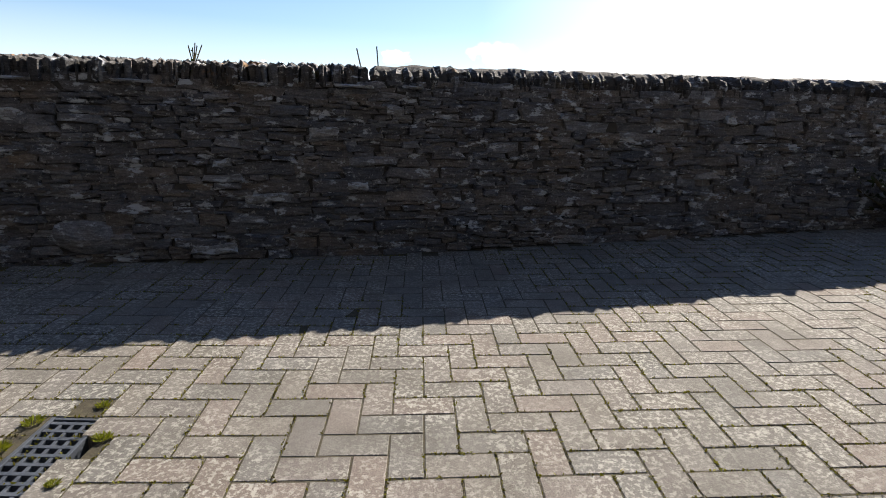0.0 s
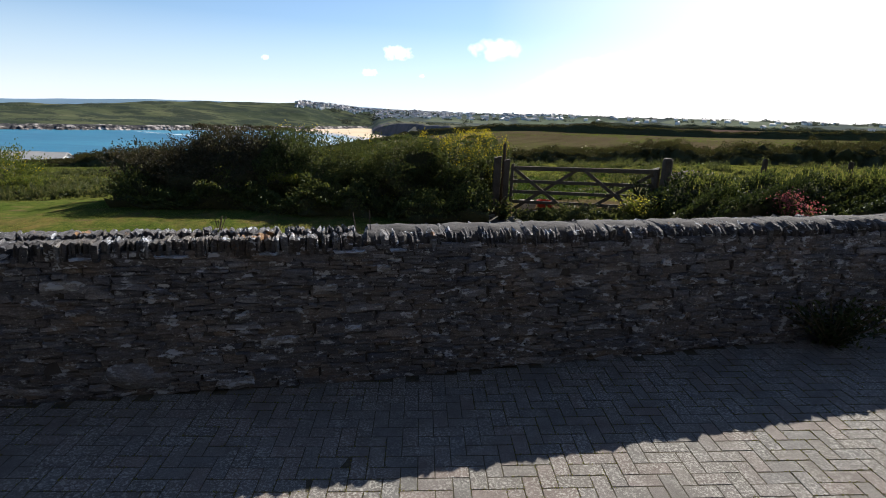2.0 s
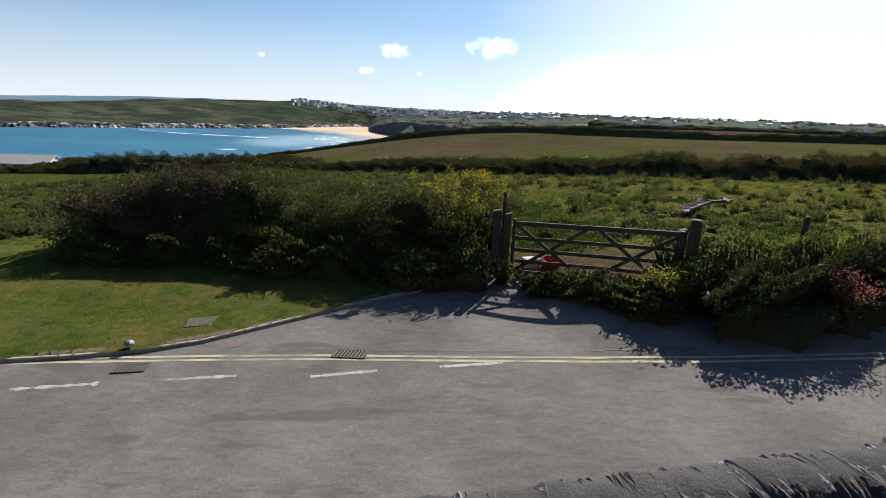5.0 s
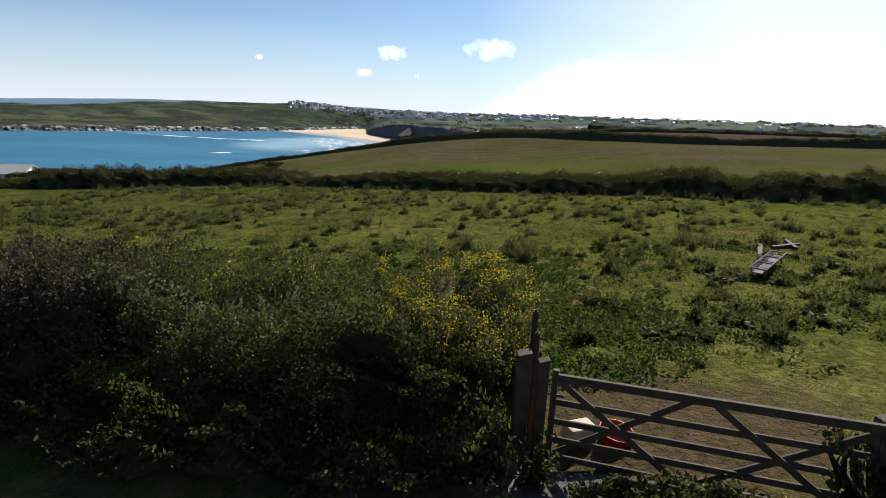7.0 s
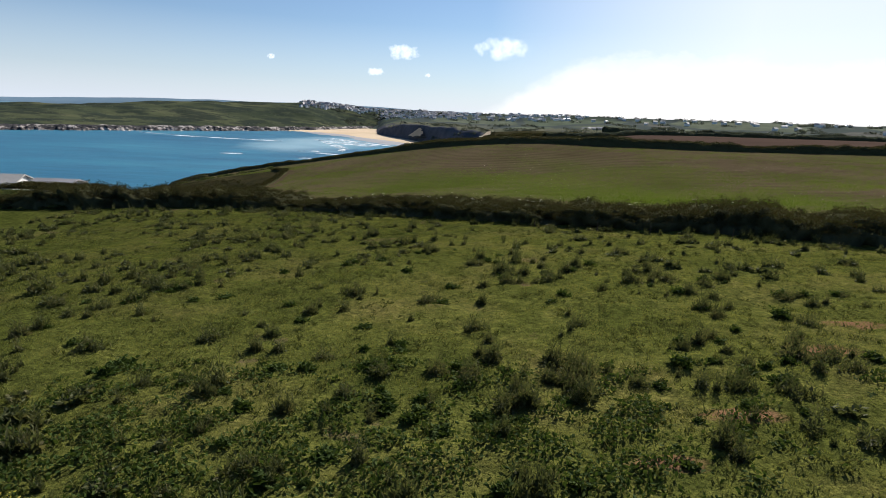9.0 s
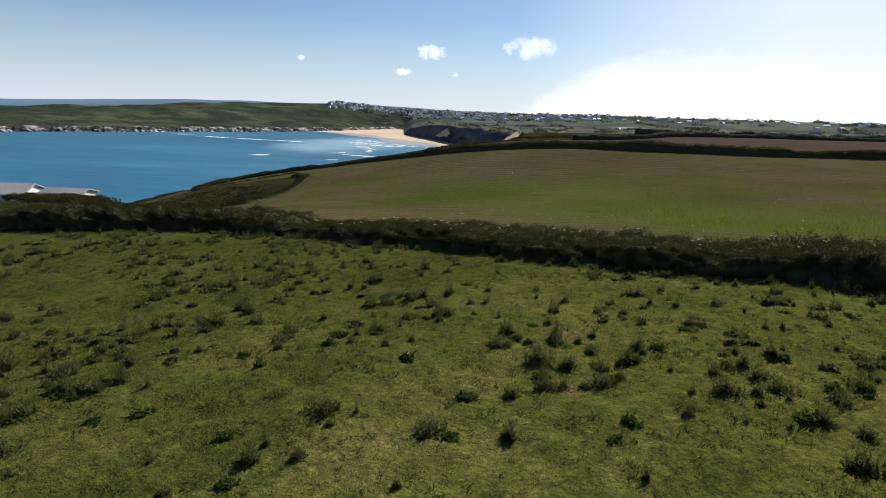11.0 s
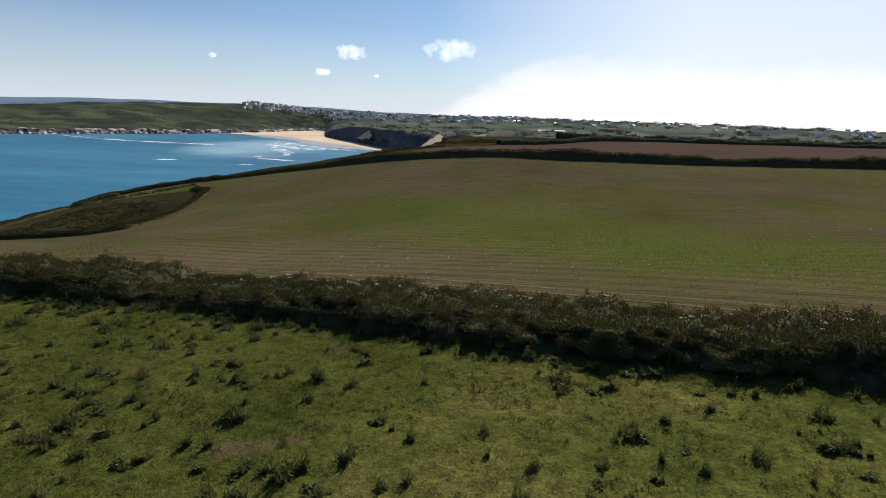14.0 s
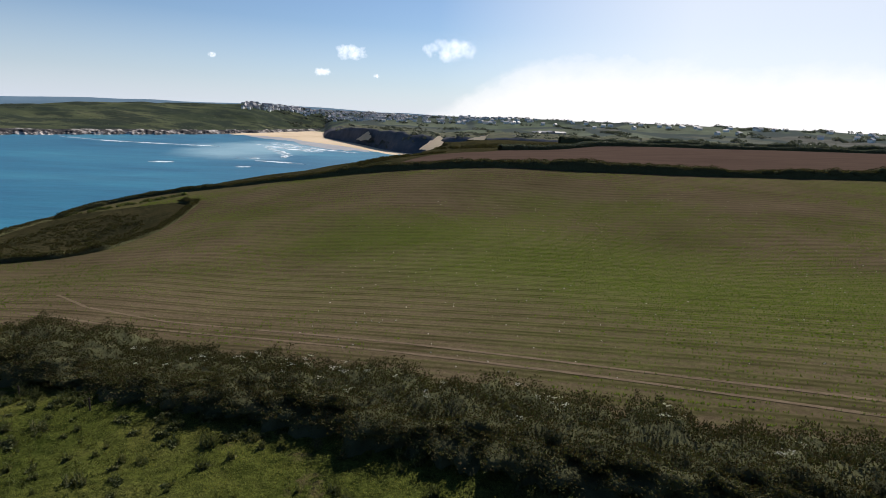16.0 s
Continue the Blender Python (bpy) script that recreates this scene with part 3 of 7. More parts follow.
def part(name, data, material, parent, label=""):
    """Links a mesh (or a bmesh) as one object under a thing or a part; parent None leaves it at top level."""
    if isinstance(data, bmesh.types.BMesh):
        me = bpy.data.meshes.new(name)
        data.to_mesh(me)
        data.free()
        data = me
    if material and not data.materials:
        data.materials.append(material)
    ob = new(name, data)
    ob.parent = parent
    return tagged(ob, label)


def thing(name, label, category, group="", at=None, kind=""):
    ob = new(name)
    ob.empty_display_size = 0.2
    if at is not None:
        ob.matrix_basis = at if isinstance(at, Matrix) else Matrix.Translation(at)
    return tagged(ob, label, category, group, kind)


def poly_mesh(name, verts, faces, smooth=False):
    """A mesh from arrays; faces is an (n, k) array, all of one size."""
    verts, faces = np.asarray(verts, np.float32).reshape(-1, 3), np.asarray(faces, np.int32)
    me = bpy.data.meshes.new(name)
    k = faces.shape[1]
    me.vertices.add(len(verts))
    me.vertices.foreach_set("co", verts.ravel())
    me.loops.add(faces.size)
    me.loops.foreach_set("vertex_index", faces.ravel())
    me.polygons.add(len(faces))
    me.polygons.foreach_set("loop_start", np.arange(0, faces.size, k, dtype=np.int32))
    me.polygons.foreach_set("loop_total", np.full(len(faces), k, np.int32))
    me.polygons.foreach_set("use_smooth", np.full(len(faces), smooth))
    me.update(calc_edges=True)
    return me


def grid_mesh(name, pts, smooth=True):
    """A sheet from an (a, b, 3) array of points."""
    a, b = pts.shape[:2]
    i = np.arange(a * b).reshape(a, b)
    f = np.stack([i[:-1, :-1], i[:-1, 1:], i[1:, 1:], i[1:, :-1]], -1).reshape(-1, 4)
    return poly_mesh(name, pts, f, smooth)


def many(name, base_v, base_f, mats):
    """One mesh out of a base shape at many places: mats is (n, 4, 4)."""
    base_v, base_f, mats = np.asarray(base_v), np.asarray(base_f), np.asarray(mats)
    h = np.c_[base_v, np.ones(len(base_v))]
    v = np.einsum("nij,kj->nki", mats, h)[:, :, :3]
    f = base_f[None] + (np.arange(len(mats)) * len(base_v))[:, None, None]
    return poly_mesh(name, v, f.reshape(-1, base_f.shape[1]))


def unit(n):
    v = rng.normal(size=(n, 3))
    return v / np.linalg.norm(v, axis=1, keepdims=True)


def leaf_quads(p, length, width, axis=None, spread=1.0):
    """Diamond leaves at points p. axis: the way that they point, blurred by spread."""
    p = np.asarray(p, float)
    n = len(p)
    a = unit(n) if axis is None else np.asarray(axis) + spread * rng.normal(size=(n, 3)) * 0.5
    a /= np.linalg.norm(a, axis=1, keepdims=True) + 1e-9
    b = np.cross(a, unit(n))
    b /= np.linalg.norm(b, axis=1, keepdims=True) + 1e-9
    c = np.cross(a, b)
    length, width = np.broadcast_to(length, n)[:, None], np.broadcast_to(width, n)[:, None]
    v = np.stack([p - a * length / 2, p + b * width / 2 + c * width * 0.15, p + a * length / 2, p - b * width / 2 + c * width * 0.15], 1)
    return v.reshape(-1, 3)


def quad_faces(nverts):
    return np.arange(nverts).reshape(-1, 4)


def leaf_mesh(name, *sets):
    v = np.concatenate(sets)
    return poly_mesh(name, v, quad_faces(len(v)))


def blade_mesh(name, *sets):
    """The same leaves as single triangles, for what is seen from farther off."""
    v = np.concatenate(sets).reshape(-1, 4, 3)
    back = (v[:, 0] - v[:, 2]) / 2
    return poly_mesh(name, np.stack([v[:, 1] + back, v[:, 3] + back, v[:, 2]], 1).reshape(-1, 3), np.arange(3 * len(v)).reshape(-1, 3))


def box_bm(x0, x1, y0, y1, z0, z1, bevel=0.0):
    bm = bmesh.new()
    bmesh.ops.create_cube(bm, size=1, matrix=Matrix.Translation(((x0 + x1) / 2, (y0 + y1) / 2, (z0 + z1) / 2)) @ Matrix.Diagonal((x1 - x0, y1 - y0, z1 - z0, 1)))
    if bevel:
        bmesh.ops.bevel(bm, geom=list(bm.edges), offset=bevel, segments=2, affect="EDGES", profile=0.6)
    return bm


def bar_bm(a, b, wide, deep, bevel=0.006, side=(0, 0, 1)):
    """A squared timber from a to b."""
    a, b = Vector(a), Vector(b)
    d = (b - a).normalized()
    s = Vector(side)
    s = (s - d * s.dot(d)).normalized()
    o = d.cross(s)
    bm = box_bm(-deep / 2, deep / 2, 0, (b - a).length, -wide / 2, wide / 2, bevel)
    m = Matrix((o, d, s)).transposed().to_4x4()
    bmesh.ops.transform(bm, matrix=Matrix.Translation(a) @ m, verts=bm.verts)
    return bm


def post_bm(at, radius, height, sides=14, taper=0.93, dome=0.02):
    bm = bmesh.new()
    bmesh.ops.create_cone(bm, cap_ends=True, segments=sides, radius1=radius, radius2=radius * taper, depth=height, matrix=Matrix.Translation((at[0], at[1], at[2] + height / 2)))
    top = [e for e in bm.edges if all(v.co.z > at[2] + height * 0.9 for v in e.verts)]
    bmesh.ops.bevel(bm, geom=top, offset=dome, segments=2, affect="EDGES")
    for v in bm.verts:
        v.co.x += 0.004 * math.sin(9 * v.co.z + 5 * v.co.y)
    return bm


def smooth_step(a, b, v):
    t = np.clip((np.asarray(v, float) - a) / (b - a), 0, 1)
    return t * t * (3 - 2 * t)


def soft(v, w):
    return np.logaddexp(0, np.asarray(v, float) / w) * w


WAVES = [(rng.normal(size=2), rng.uniform(0, 6.28)) for _ in range(24)]


def lumps(x, y, size):
    """A cheap smooth noise, about -1 to 1, with lumps of that size."""
    s = 0
    for (k, ph), w in zip(WAVES, np.linspace(0.6, 1.8, 24)):
        s = s + np.sin((k[0] * x + k[1] * y) * 3.2 * w / size + ph)
    return s / 5.0

# ---- the lie of the land ----
SEA_Z = -40.0


def pave_z(x, y):
    return 0.088 + 0.034 * x + 0.035 * (y - 1.5) + 0.028 * soft(-x - 0.4, 0.25)


def wall_y(x):
    return 3.46 + 0.207 * x


def land_z(x, y):
    """Height of the headland: forecourt, road, pasture, drilled field and the slopes beyond."""
    x, y = np.asarray(x, float), np.asarray(y, float)
    road = -0.485 + 0.038 * x + 0.045 * (y - 9.4)
    p = 0.663 - 0.0561 * y + 0.0561 * soft(y - 55, 8) + 0.008 * soft(y - 100, 10) - 0.034 * soft(y - 250, 25) - 0.03 * soft(y - 420, 30)
    sx = 0.0495 * x - 0.0345 * soft(x - 25, 8) - 0.03 * soft(-x - 9, 4) + 0.03 * soft(-x - 40, 8)
    z = p + sx - 0.15 * soft(-x - 2, 15) * smooth_step(65, 150, y)
    z = z - 0.05 * soft(y - 198, 7) * smooth_step(110, 60, x) * smooth_step(-40, -10, x) * smooth_step(330, 250, y)
    z = z - 2.6 * np.exp(-((x + 57) / 11) ** 2 - ((y - 136) / 17) ** 2)
    # the drilled field sags between its two hedges
    sag = sum(np.interp(y + k, [43, 50, 58, 66, 72, 80, 90, 100, 115, 130, 150, 166], [0, 0.35, 0.45, 0.8, 1.5, 2.4, 3.2, 3.7, 3.6, 2.9, 1.2, 0.0]) for k in (-5, -2.5, 0, 2.5, 5)) / 5
    z = z - sag * (1 - 0.35 * smooth_step(-8, -26, x) - 0.5 * smooth_step(30, 60, x)) * smooth_step(-75, -35, x)
    # the gateway ramps up from the lane to the pasture
    ramp_up = smooth_step(1.2, 3.2, x)
    w = smooth_step(10.5 - 1.6 * ramp_up, 16.5 - 3.7 * ramp_up, y)
    z = road * (1 - w) + z * w
    z = z + (0.05 * lumps(x, y, 9) + 0.045 * lumps(x, y, 1.6) + 0.03 * lumps(y + 7, x, 0.8)) * smooth_step(14, 20, y) * smooth_step(4, 0, y - hedge_y(x)) + 0.25 * lumps(x + 40, y, 60) * smooth_step(60, 120, y)
    return z


def hedge_y(x):
    """Front foot of the hedge between the pasture and the drilled field."""
    x = np.asarray(x, float)
    return 53.3 - 0.47 * x - 0.42 * soft(-x - 21, 3)


def far_hedge_y(x):
    """Hedge at the far side of the drilled field."""
    x = np.asarray(x, float)
    return 168 - 0.16 * x + 0.0006 * np.clip(x, 0, 300) ** 2 + 0.35 * soft(-x - 5, 10)


# cliff top: the sea lies beyond this line
COAST = np.array([(-900, -100), (-330, 20), (-160, 82), (-104, 118), (-86, 140), (-87, 164), (-88, 188), (-78, 206), (-52, 212), (-26, 214), (-6, 232), (10, 268), (30, 330), (62, 410), (120, 480), (400, 560), (1500, 700)], float)


def coast_gap(x, y):
    """Signed distance to the cliff line: positive on the land side (to its right)."""
    p = np.stack([np.asarray(x, float), np.asarray(y, float)], -1)
    best = np.full(p.shape[:-1], 1e9)
    sign = np.ones(p.shape[:-1])
    for a, b in zip(COAST[:-1], COAST[1:]):
        d = b - a
        t = np.clip(((p - a) @ d) / (d @ d), 0, 1)
        r = p - (a + t[..., None] * d)
        q = np.hypot(r[..., 0], r[..., 1])
        s = np.where(d[0] * (p[..., 1] - a[1]) - d[1] * (p[..., 0] - a[0]) < 0, 1.0, -1.0)
        near = q < best
        best, sign = np.where(near, q, best), np.where(near, s, sign)
    return best * sign


def ground_z(x, y):
    z = land_z(x, y)
    g = coast_gap(x, y)
    k = smooth_step(2, -26, g + 4 * lumps(np.asarray(x, float), np.asarray(y, float), 18))
    return z * (1 - k) + (SEA_Z - 9) * k


def sheet(name, label, category, xs, lo, hi, rows, material, power=1.0, kind="structure", lift=0.0, zf=ground_z):
    """One piece of the ground between two lines y = lo(x) and y = hi(x)."""
    xs = np.asarray(xs, float)
    v = np.linspace(0, 1, rows) ** power
    a, b = np.broadcast_to(lo(xs), xs.shape), np.broadcast_to(hi(xs), xs.shape)
    y = a[None] * (1 - v[:, None]) + b[None] * v[:, None]
    x = np.broadcast_to(xs, y.shape)
    pts = np.stack([x, y, zf(x, y) + lift], -1)
    return tagged(part(name, grid_mesh(name, pts), material, None), label, category, kind=kind)


def steps(*spans):
    """Places along a line with a spacing of its own in each span: (start, end, step)."""
    return np.unique(np.round(np.concatenate([np.arange(a, b + s / 2, s) for a, b, s in spans]), 4))


def const(c):
    return lambda x: np.full_like(np.asarray(x, float), c)


XN = steps((-900, -140, 20), (-140, -30, 3), (-30, 30, 0.6), (30, 140, 3), (140, 1500, 20))
# forecourt behind and under the pavers, and the ground behind the camera
fx = steps((-60, -8, 6), (-8, 12, 0.1), (12, 60, 6))
bedding = lambda x, y: pave_z(x, y) - 0.002
front = lambda x: wall_y(x) + 0.2
for xs, lo, hi in ((np.r_[fx[fx < -1.18], -1.16], const(-600), front), (np.r_[-0.96, fx[fx > -0.94]], const(-600), front), (np.array([-1.16, -1.06, -0.96]), const(1.50), front), (np.array([-1.16, -1.06, -0.96]), const(-600), const(0.49))):
    sheet("forecourt", "sandy bedding under the paved forecourt", "forecourt", xs, lo, hi, 12, JOINT, zf=bedding)
# unseen walls added to block skylight and deepen the shade on the paving
back = part("sky_block_behind", box_bm(-26, 26, -4.2, -3.6, -1, 11.5, 0.02), plain("dark rear sky block", (0.022, 0.023, 0.026), (0.045, 0.046, 0.050), 3, 0.7), None)
tagged(back, "unseen dark wall added behind the forecourt to block skylight", "wall", kind="structure")
side_block = part("sky_block_beside", box_bm(-9.4, -9.0, -3.6, 1.0, -1, 9.0, 0.02), plain("dark side sky block", (0.022, 0.023, 0.026), (0.045, 0.046, 0.050), 3, 0.7), None)
tagged(side_block, "unseen dark wall added beside the forecourt to block skylight", "wall", kind="structure")
# road from the foot of the wall to the kerb line
KERB_LINE = [(-60, 7.4), (-9, 8.55), (-5.4, 9.06), (-4.3, 9.28), (-3.5, 9.62), (-2.2, 10.54), (-1.4, 11.1), (-0.5, 11.62), (0.6, 12.2), (1.5, 12.6)]
KX, KY = np.array(KERB_LINE).T


def kerb_y(x):
    x = np.asarray(x, float)
    return np.where(x < 1.5, np.interp(x, KX, KY), 12.6 - 0.38 * (x - 1.5))


road_x = steps((-60, -10, 2.5), (-10, 10, 0.25), (10, 60, 2.5))
sheet("road", "worn grey asphalt lane with a gateway apron", "road", road_x, lambda x: wall_y(x) + 0.2, lambda x: np.maximum(kerb_y(x), wall_y(x) + 3.5), 40, ASPHALT, zf=land_z)
sheet("lawn", "mown grass verge with yellowed patches", "lawn", steps((-60, -14, 2), (-14, 1.5, 0.25)), lambda x: np.interp(x, KX, KY), lambda x: np.interp(x, KX, KY) * 0 + 15.5, 40, LAWN, zf=lambda x, y: land_z(x, y) + 0.066 + 0.016 * lumps(x, y, 1.3) - 0.02 * smooth_step(0.35, 0.05, y - np.interp(x, KX, KY)))
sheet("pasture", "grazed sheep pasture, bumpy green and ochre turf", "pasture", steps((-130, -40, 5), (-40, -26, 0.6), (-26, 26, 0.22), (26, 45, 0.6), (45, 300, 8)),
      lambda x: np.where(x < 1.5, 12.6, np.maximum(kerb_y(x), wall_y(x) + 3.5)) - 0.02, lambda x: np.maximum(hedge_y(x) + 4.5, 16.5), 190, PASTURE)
sheet("crop_field", "drilled brown field with thin green crop rows", "field", XN[(XN > -130) & (XN < 420)], lambda x: np.maximum(hedge_y(x) + 4.5, 16.5), lambda x: far_hedge_y(x), 150, CROP, 1.2)
EAST = XN[XN > -5]
plough_far = lambda x: np.maximum(np.interp(x, [-3, 10, 28, 45, 78, 98, 1500], [180, 212, 250, 274, 287, 303, 430]), far_hedge_y(x) + 2)
sheet("ploughed_field", "bare reddish ploughed field behind the hedge", "field", EAST[EAST < 900], far_hedge_y, plough_far, 40, BROWN)
sheet("far_fields", "rough green land beyond the ploughed field", "field", EAST[EAST > 98], plough_far, const(640), 60, COUNTRY)
sheet("coast_scrub", "dark scrub between the ploughed field and the dunes", "scrub", EAST[EAST < 101], plough_far, const(640), 70, SCRUB)
sheet("cliff_scrub", "coastal scrub falling to the sea", "scrub", np.r_[XN[XN <= -5], EAST[0]], lambda x: np.where(x < -130, 15.2, far_hedge_y(x)), const(640), 110, SCRUB, 1.6)
sheet("rough_ground", "rough grass beside the lane", "scrub", XN[XN <= -58], const(-600), const(15.3), 12, ROUGH, zf=land_z)
sheet("rough_ground_south", "rough grass beside the lane", "scrub", np.r_[60, XN[XN > 62]], const(-600), lambda x: np.maximum(kerb_y(x), wall_y(x) + 3.5), 12, ROUGH, zf=land_z)

# sea and shores
part("sea", grid_mesh("sea", np.stack(np.broadcast_arrays(*np.meshgrid(np.linspace(-4800, 2500, 60), np.linspace(-600, 4900, 60)), SEA_Z), -1)), SEA, None)
tagged(bpy.data.objects["sea"], "blue bay water with slight swell", "sea", kind="structure")


def polar(az, d):
    a = np.radians(az)
    return 0.84 + np.sin(a) * d, 31.7 + np.cos(a) * d


def far_sheet(name, label, category, az, near, far, rows, zfun, material, kind="structure", smooth=True):
    """A stretch of far land given by bearing: from the distance near(az) to far(az), with zfun(az, v, d)."""
    az = np.asarray(az, float)
    v = np.linspace(0, 1, rows)[:, None]
    d = near(az)[None] * (1 - v) + far(az)[None] * v
    A = np.broadcast_to(az, d.shape)
    x, y = polar(A, d)
    z = np.broadcast_to(zfun(A, np.broadcast_to(v, d.shape), d), d.shape)
    return tagged(part(name, grid_mesh(name, np.stack([x, y, z], -1), smooth), material, None), label, category, kind=kind)


def at_az(table):
    a, b = np.array(table, float).T
    return lambda az: np.interp(az, a, b)


head_shore = at_az([(-60, 800), (-34, 925), (-26, 980), (-20, 1050), (-14, 1150), (-7, 1440), (-3, 1560), (2, 1600)])
head_ridge = at_az([(-60, -32), (-40, -14), (-34, -6), (-30, 0), (-26, 6), (-19, 13), (-14.8, 18), (-12, 15), (-9, 11), (-3, 8), (2, 6)])


def head_z(A, v, d):
    x, y = polar(A, d)
    rise = -31 + (head_ridge(A) + 31) * smooth_step(0.06, 0.62, v) ** 0.8
    z = np.where(v < 0.06, SEA_Z - 2 + (v / 0.06) * 9, rise)
    z = z - 40 * smooth_step(0.72, 1.0, v)
    return z + 2.2 * lumps(x, y, 120) * smooth_step(0.04, 0.2, v) + 0.7 * lumps(x, y, 40) * smooth_step(0.04, 0.2, v)


far_sheet("headland", "green headland across the bay with patchy turf", "headland", np.linspace(-62, 3, 260), lambda a: head_shore(a) + 12, lambda a: head_shore(a) + 620, 60, head_z, HEAD)


def cliff_z(A, v, d):
    x, y = polar(A, d)
    return SEA_Z - 1.5 + 8.5 * v ** 0.7 + (2.0 * lumps(x, y, 40) + 1.8 * lumps(x, y, 15) + 1.4 * lumps(y, x, 7)) * smooth_step(0.0, 0.35, v) * (1.15 - v)


far_sheet("sea_cliff", "broken pale and dark rock cliff at the waterline", "cliff", np.linspace(-62, -8, 700), lambda a: head_shore(a) - 3 + 5 * lumps(a * 15, a * 3, 17) + 3 * lumps(a * 15, a * 3, 6), lambda a: head_shore(a) + 26, 14, cliff_z, ROCK, smooth=False)
sand_far = at_az([(-17, 1120), (-14.2, 1165), (-10, 1330), (-7, 1450), (-5.5, 1500), (-3, 1300), (1.5, 900)])
sand_near = at_az([(-17, 1110), (-14.2, 1075), (-13, 1050), (-11, 1000), (-9.5, 905), (-8, 862), (-6, 815), (-3.3, 735), (-1, 690), (1.5, 700)])
far_sheet("beach", "wide pale sand beach at the river mouth", "beach", np.linspace(-17, 1.5, 90), lambda a: sand_near(a) + 6 * lumps(a * 60, a, 60), sand_far, 30, lambda A, v, d: SEA_Z - 0.25 + 1.9 * v ** 0.7, SAND)

far_sheet("wet_sand", "grey wet sand flats between sea and beach", "beach", np.linspace(-16, -3, 70), lambda a: sand_near(a) - 70 * smooth_step(-16, -13, a) * smooth_step(-3, -7, a) + 10 * lumps(a * 60, a, 70), lambda a: sand_near(a) + 40, 10, lambda A, v, d: SEA_Z + 0.02 + 0.16 * v + 0.05 * lumps(A * 50, d, 60), WET_SAND)

dune_near = at_az([(-7.6, 1075), (-6.5, 1010), (-4, 905), (-2, 810), (-0.5, 760), (1, 735), (6, 700), (14, 640), (30, 560), (60, 480)])
dune_top = at_az([(-7.6, -36), (-6.9, -25), (-5.5, -17.5), (-3.5, -14), (0, -13.5), (3, -15.5), (4.6, -17), (6, -15), (9, -13), (14, -9), (30, -6), (60, -4)])


def dune_z(A, v, d):
    x, y = polar(A, d)
    z = SEA_Z - 1 + (dune_top(A) - SEA_Z + 1) * smooth_step(0.0, 0.15, v)
    return z + (1.4 * lumps(x, y, 45) + 0.8 * lumps(y, x, 16)) * smooth_step(0.02, 0.2, v)


far_sheet("dune_hill", "dark scrub-covered dune hill above the beach", "dune", np.linspace(-7.6, 60, 280), dune_near, lambda a: dune_near(a) + 260, 40, dune_z, DUNE)
skyline = at_az([(-12, 12), (-8, 10), (-3, 8), (2, 10), (5.3, 13), (10, 14), (13, 17), (16.8, 15), (25, 17), (32, 17), (38.6, 17), (43, 15), (70, 15)])


def inland_z(A, v, d):
    x, y = polar(A, d)
    base = dune_top(A) - 4
    z = base + (skyline(A) - base) * smooth_step(0.0, 0.80, v) - 45 * smooth_step(0.86, 1, v)
    return z + 2.2 * lumps(x, y, 190) * smooth_step(0.02, 0.2, v) * (1 - v) + 0.6 * lumps(x, y, 60)


inland_far = at_az([(-9, 2100), (0, 2000), (12, 1750), (20, 1550), (30, 1400), (45, 1300), (70, 1300)])
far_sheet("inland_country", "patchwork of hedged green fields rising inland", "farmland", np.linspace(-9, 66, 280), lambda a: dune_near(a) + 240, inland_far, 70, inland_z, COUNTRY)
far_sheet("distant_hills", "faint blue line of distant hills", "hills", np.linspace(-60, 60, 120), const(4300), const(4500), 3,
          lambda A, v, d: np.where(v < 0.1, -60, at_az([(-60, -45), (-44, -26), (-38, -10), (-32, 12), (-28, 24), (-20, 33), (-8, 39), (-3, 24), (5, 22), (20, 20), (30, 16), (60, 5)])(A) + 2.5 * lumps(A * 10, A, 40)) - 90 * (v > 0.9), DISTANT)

# ---- stone wall ----
WU = Vector((1, 0.207, 0)).normalized()
WN = Vector((0.207, -1, 0)).normalized()          # out of the wall, towards the forecourt


def wall_pt(x, out, z):
    return Vector((x, wall_y(x), z)) + WN * out


def wall_top(x):
    return 1.195 + 0.022 * x


def stone_shape(seed):
    """A rough slab face: outline ring, shoulder ring and a nearly flat front. x along, z up, y out of the wall (minus)."""
    r = np.random.default_rng(seed)
    base = np.array([(-0.5, -0.42), (-0.40, -0.5), (-0.05, -0.5), (0.38, -0.5), (0.5, -0.40), (0.5, 0.38), (0.42, 0.5), (0.0, 0.5), (-0.42, 0.5), (-0.5, 0.40)])
    n = len(base)
    base = base + r.uniform(-1, 1, (n, 2)) * [0.10, 0.17]
    ring = np.c_[base[:, 0], np.zeros(n), base[:, 1]]
    back = ring * 1.02 + [0, 0.6, 0]
    mid = ring * r.uniform(0.97, 1.03, (n, 1)) + np.c_[np.zeros(n), -r.uniform(0.4, 0.8, n), np.zeros(n)]
    front = ring * [0.93, 1, 0.80] + np.c_[r.normal(size=n) * 0.015, -r.uniform(0.75, 1.1, n), r.normal(size=n) * 0.03]
    v = np.concatenate([back, mid, front, [[r.uniform(-0.2, 0.2), -r.uniform(0.9, 1.1), r.uniform(-0.1, 0.1)]]])
    f = []
    for i in range(n):
        j = (i + 1) % n
        for o in (0, n):
            f += [(o + i, o + n + i, o + n + j), (o + i, o + n + j, o + j)]
        f.append((2 * n + i, 3 * n, 2 * n + j))
    return v, np.array(f)


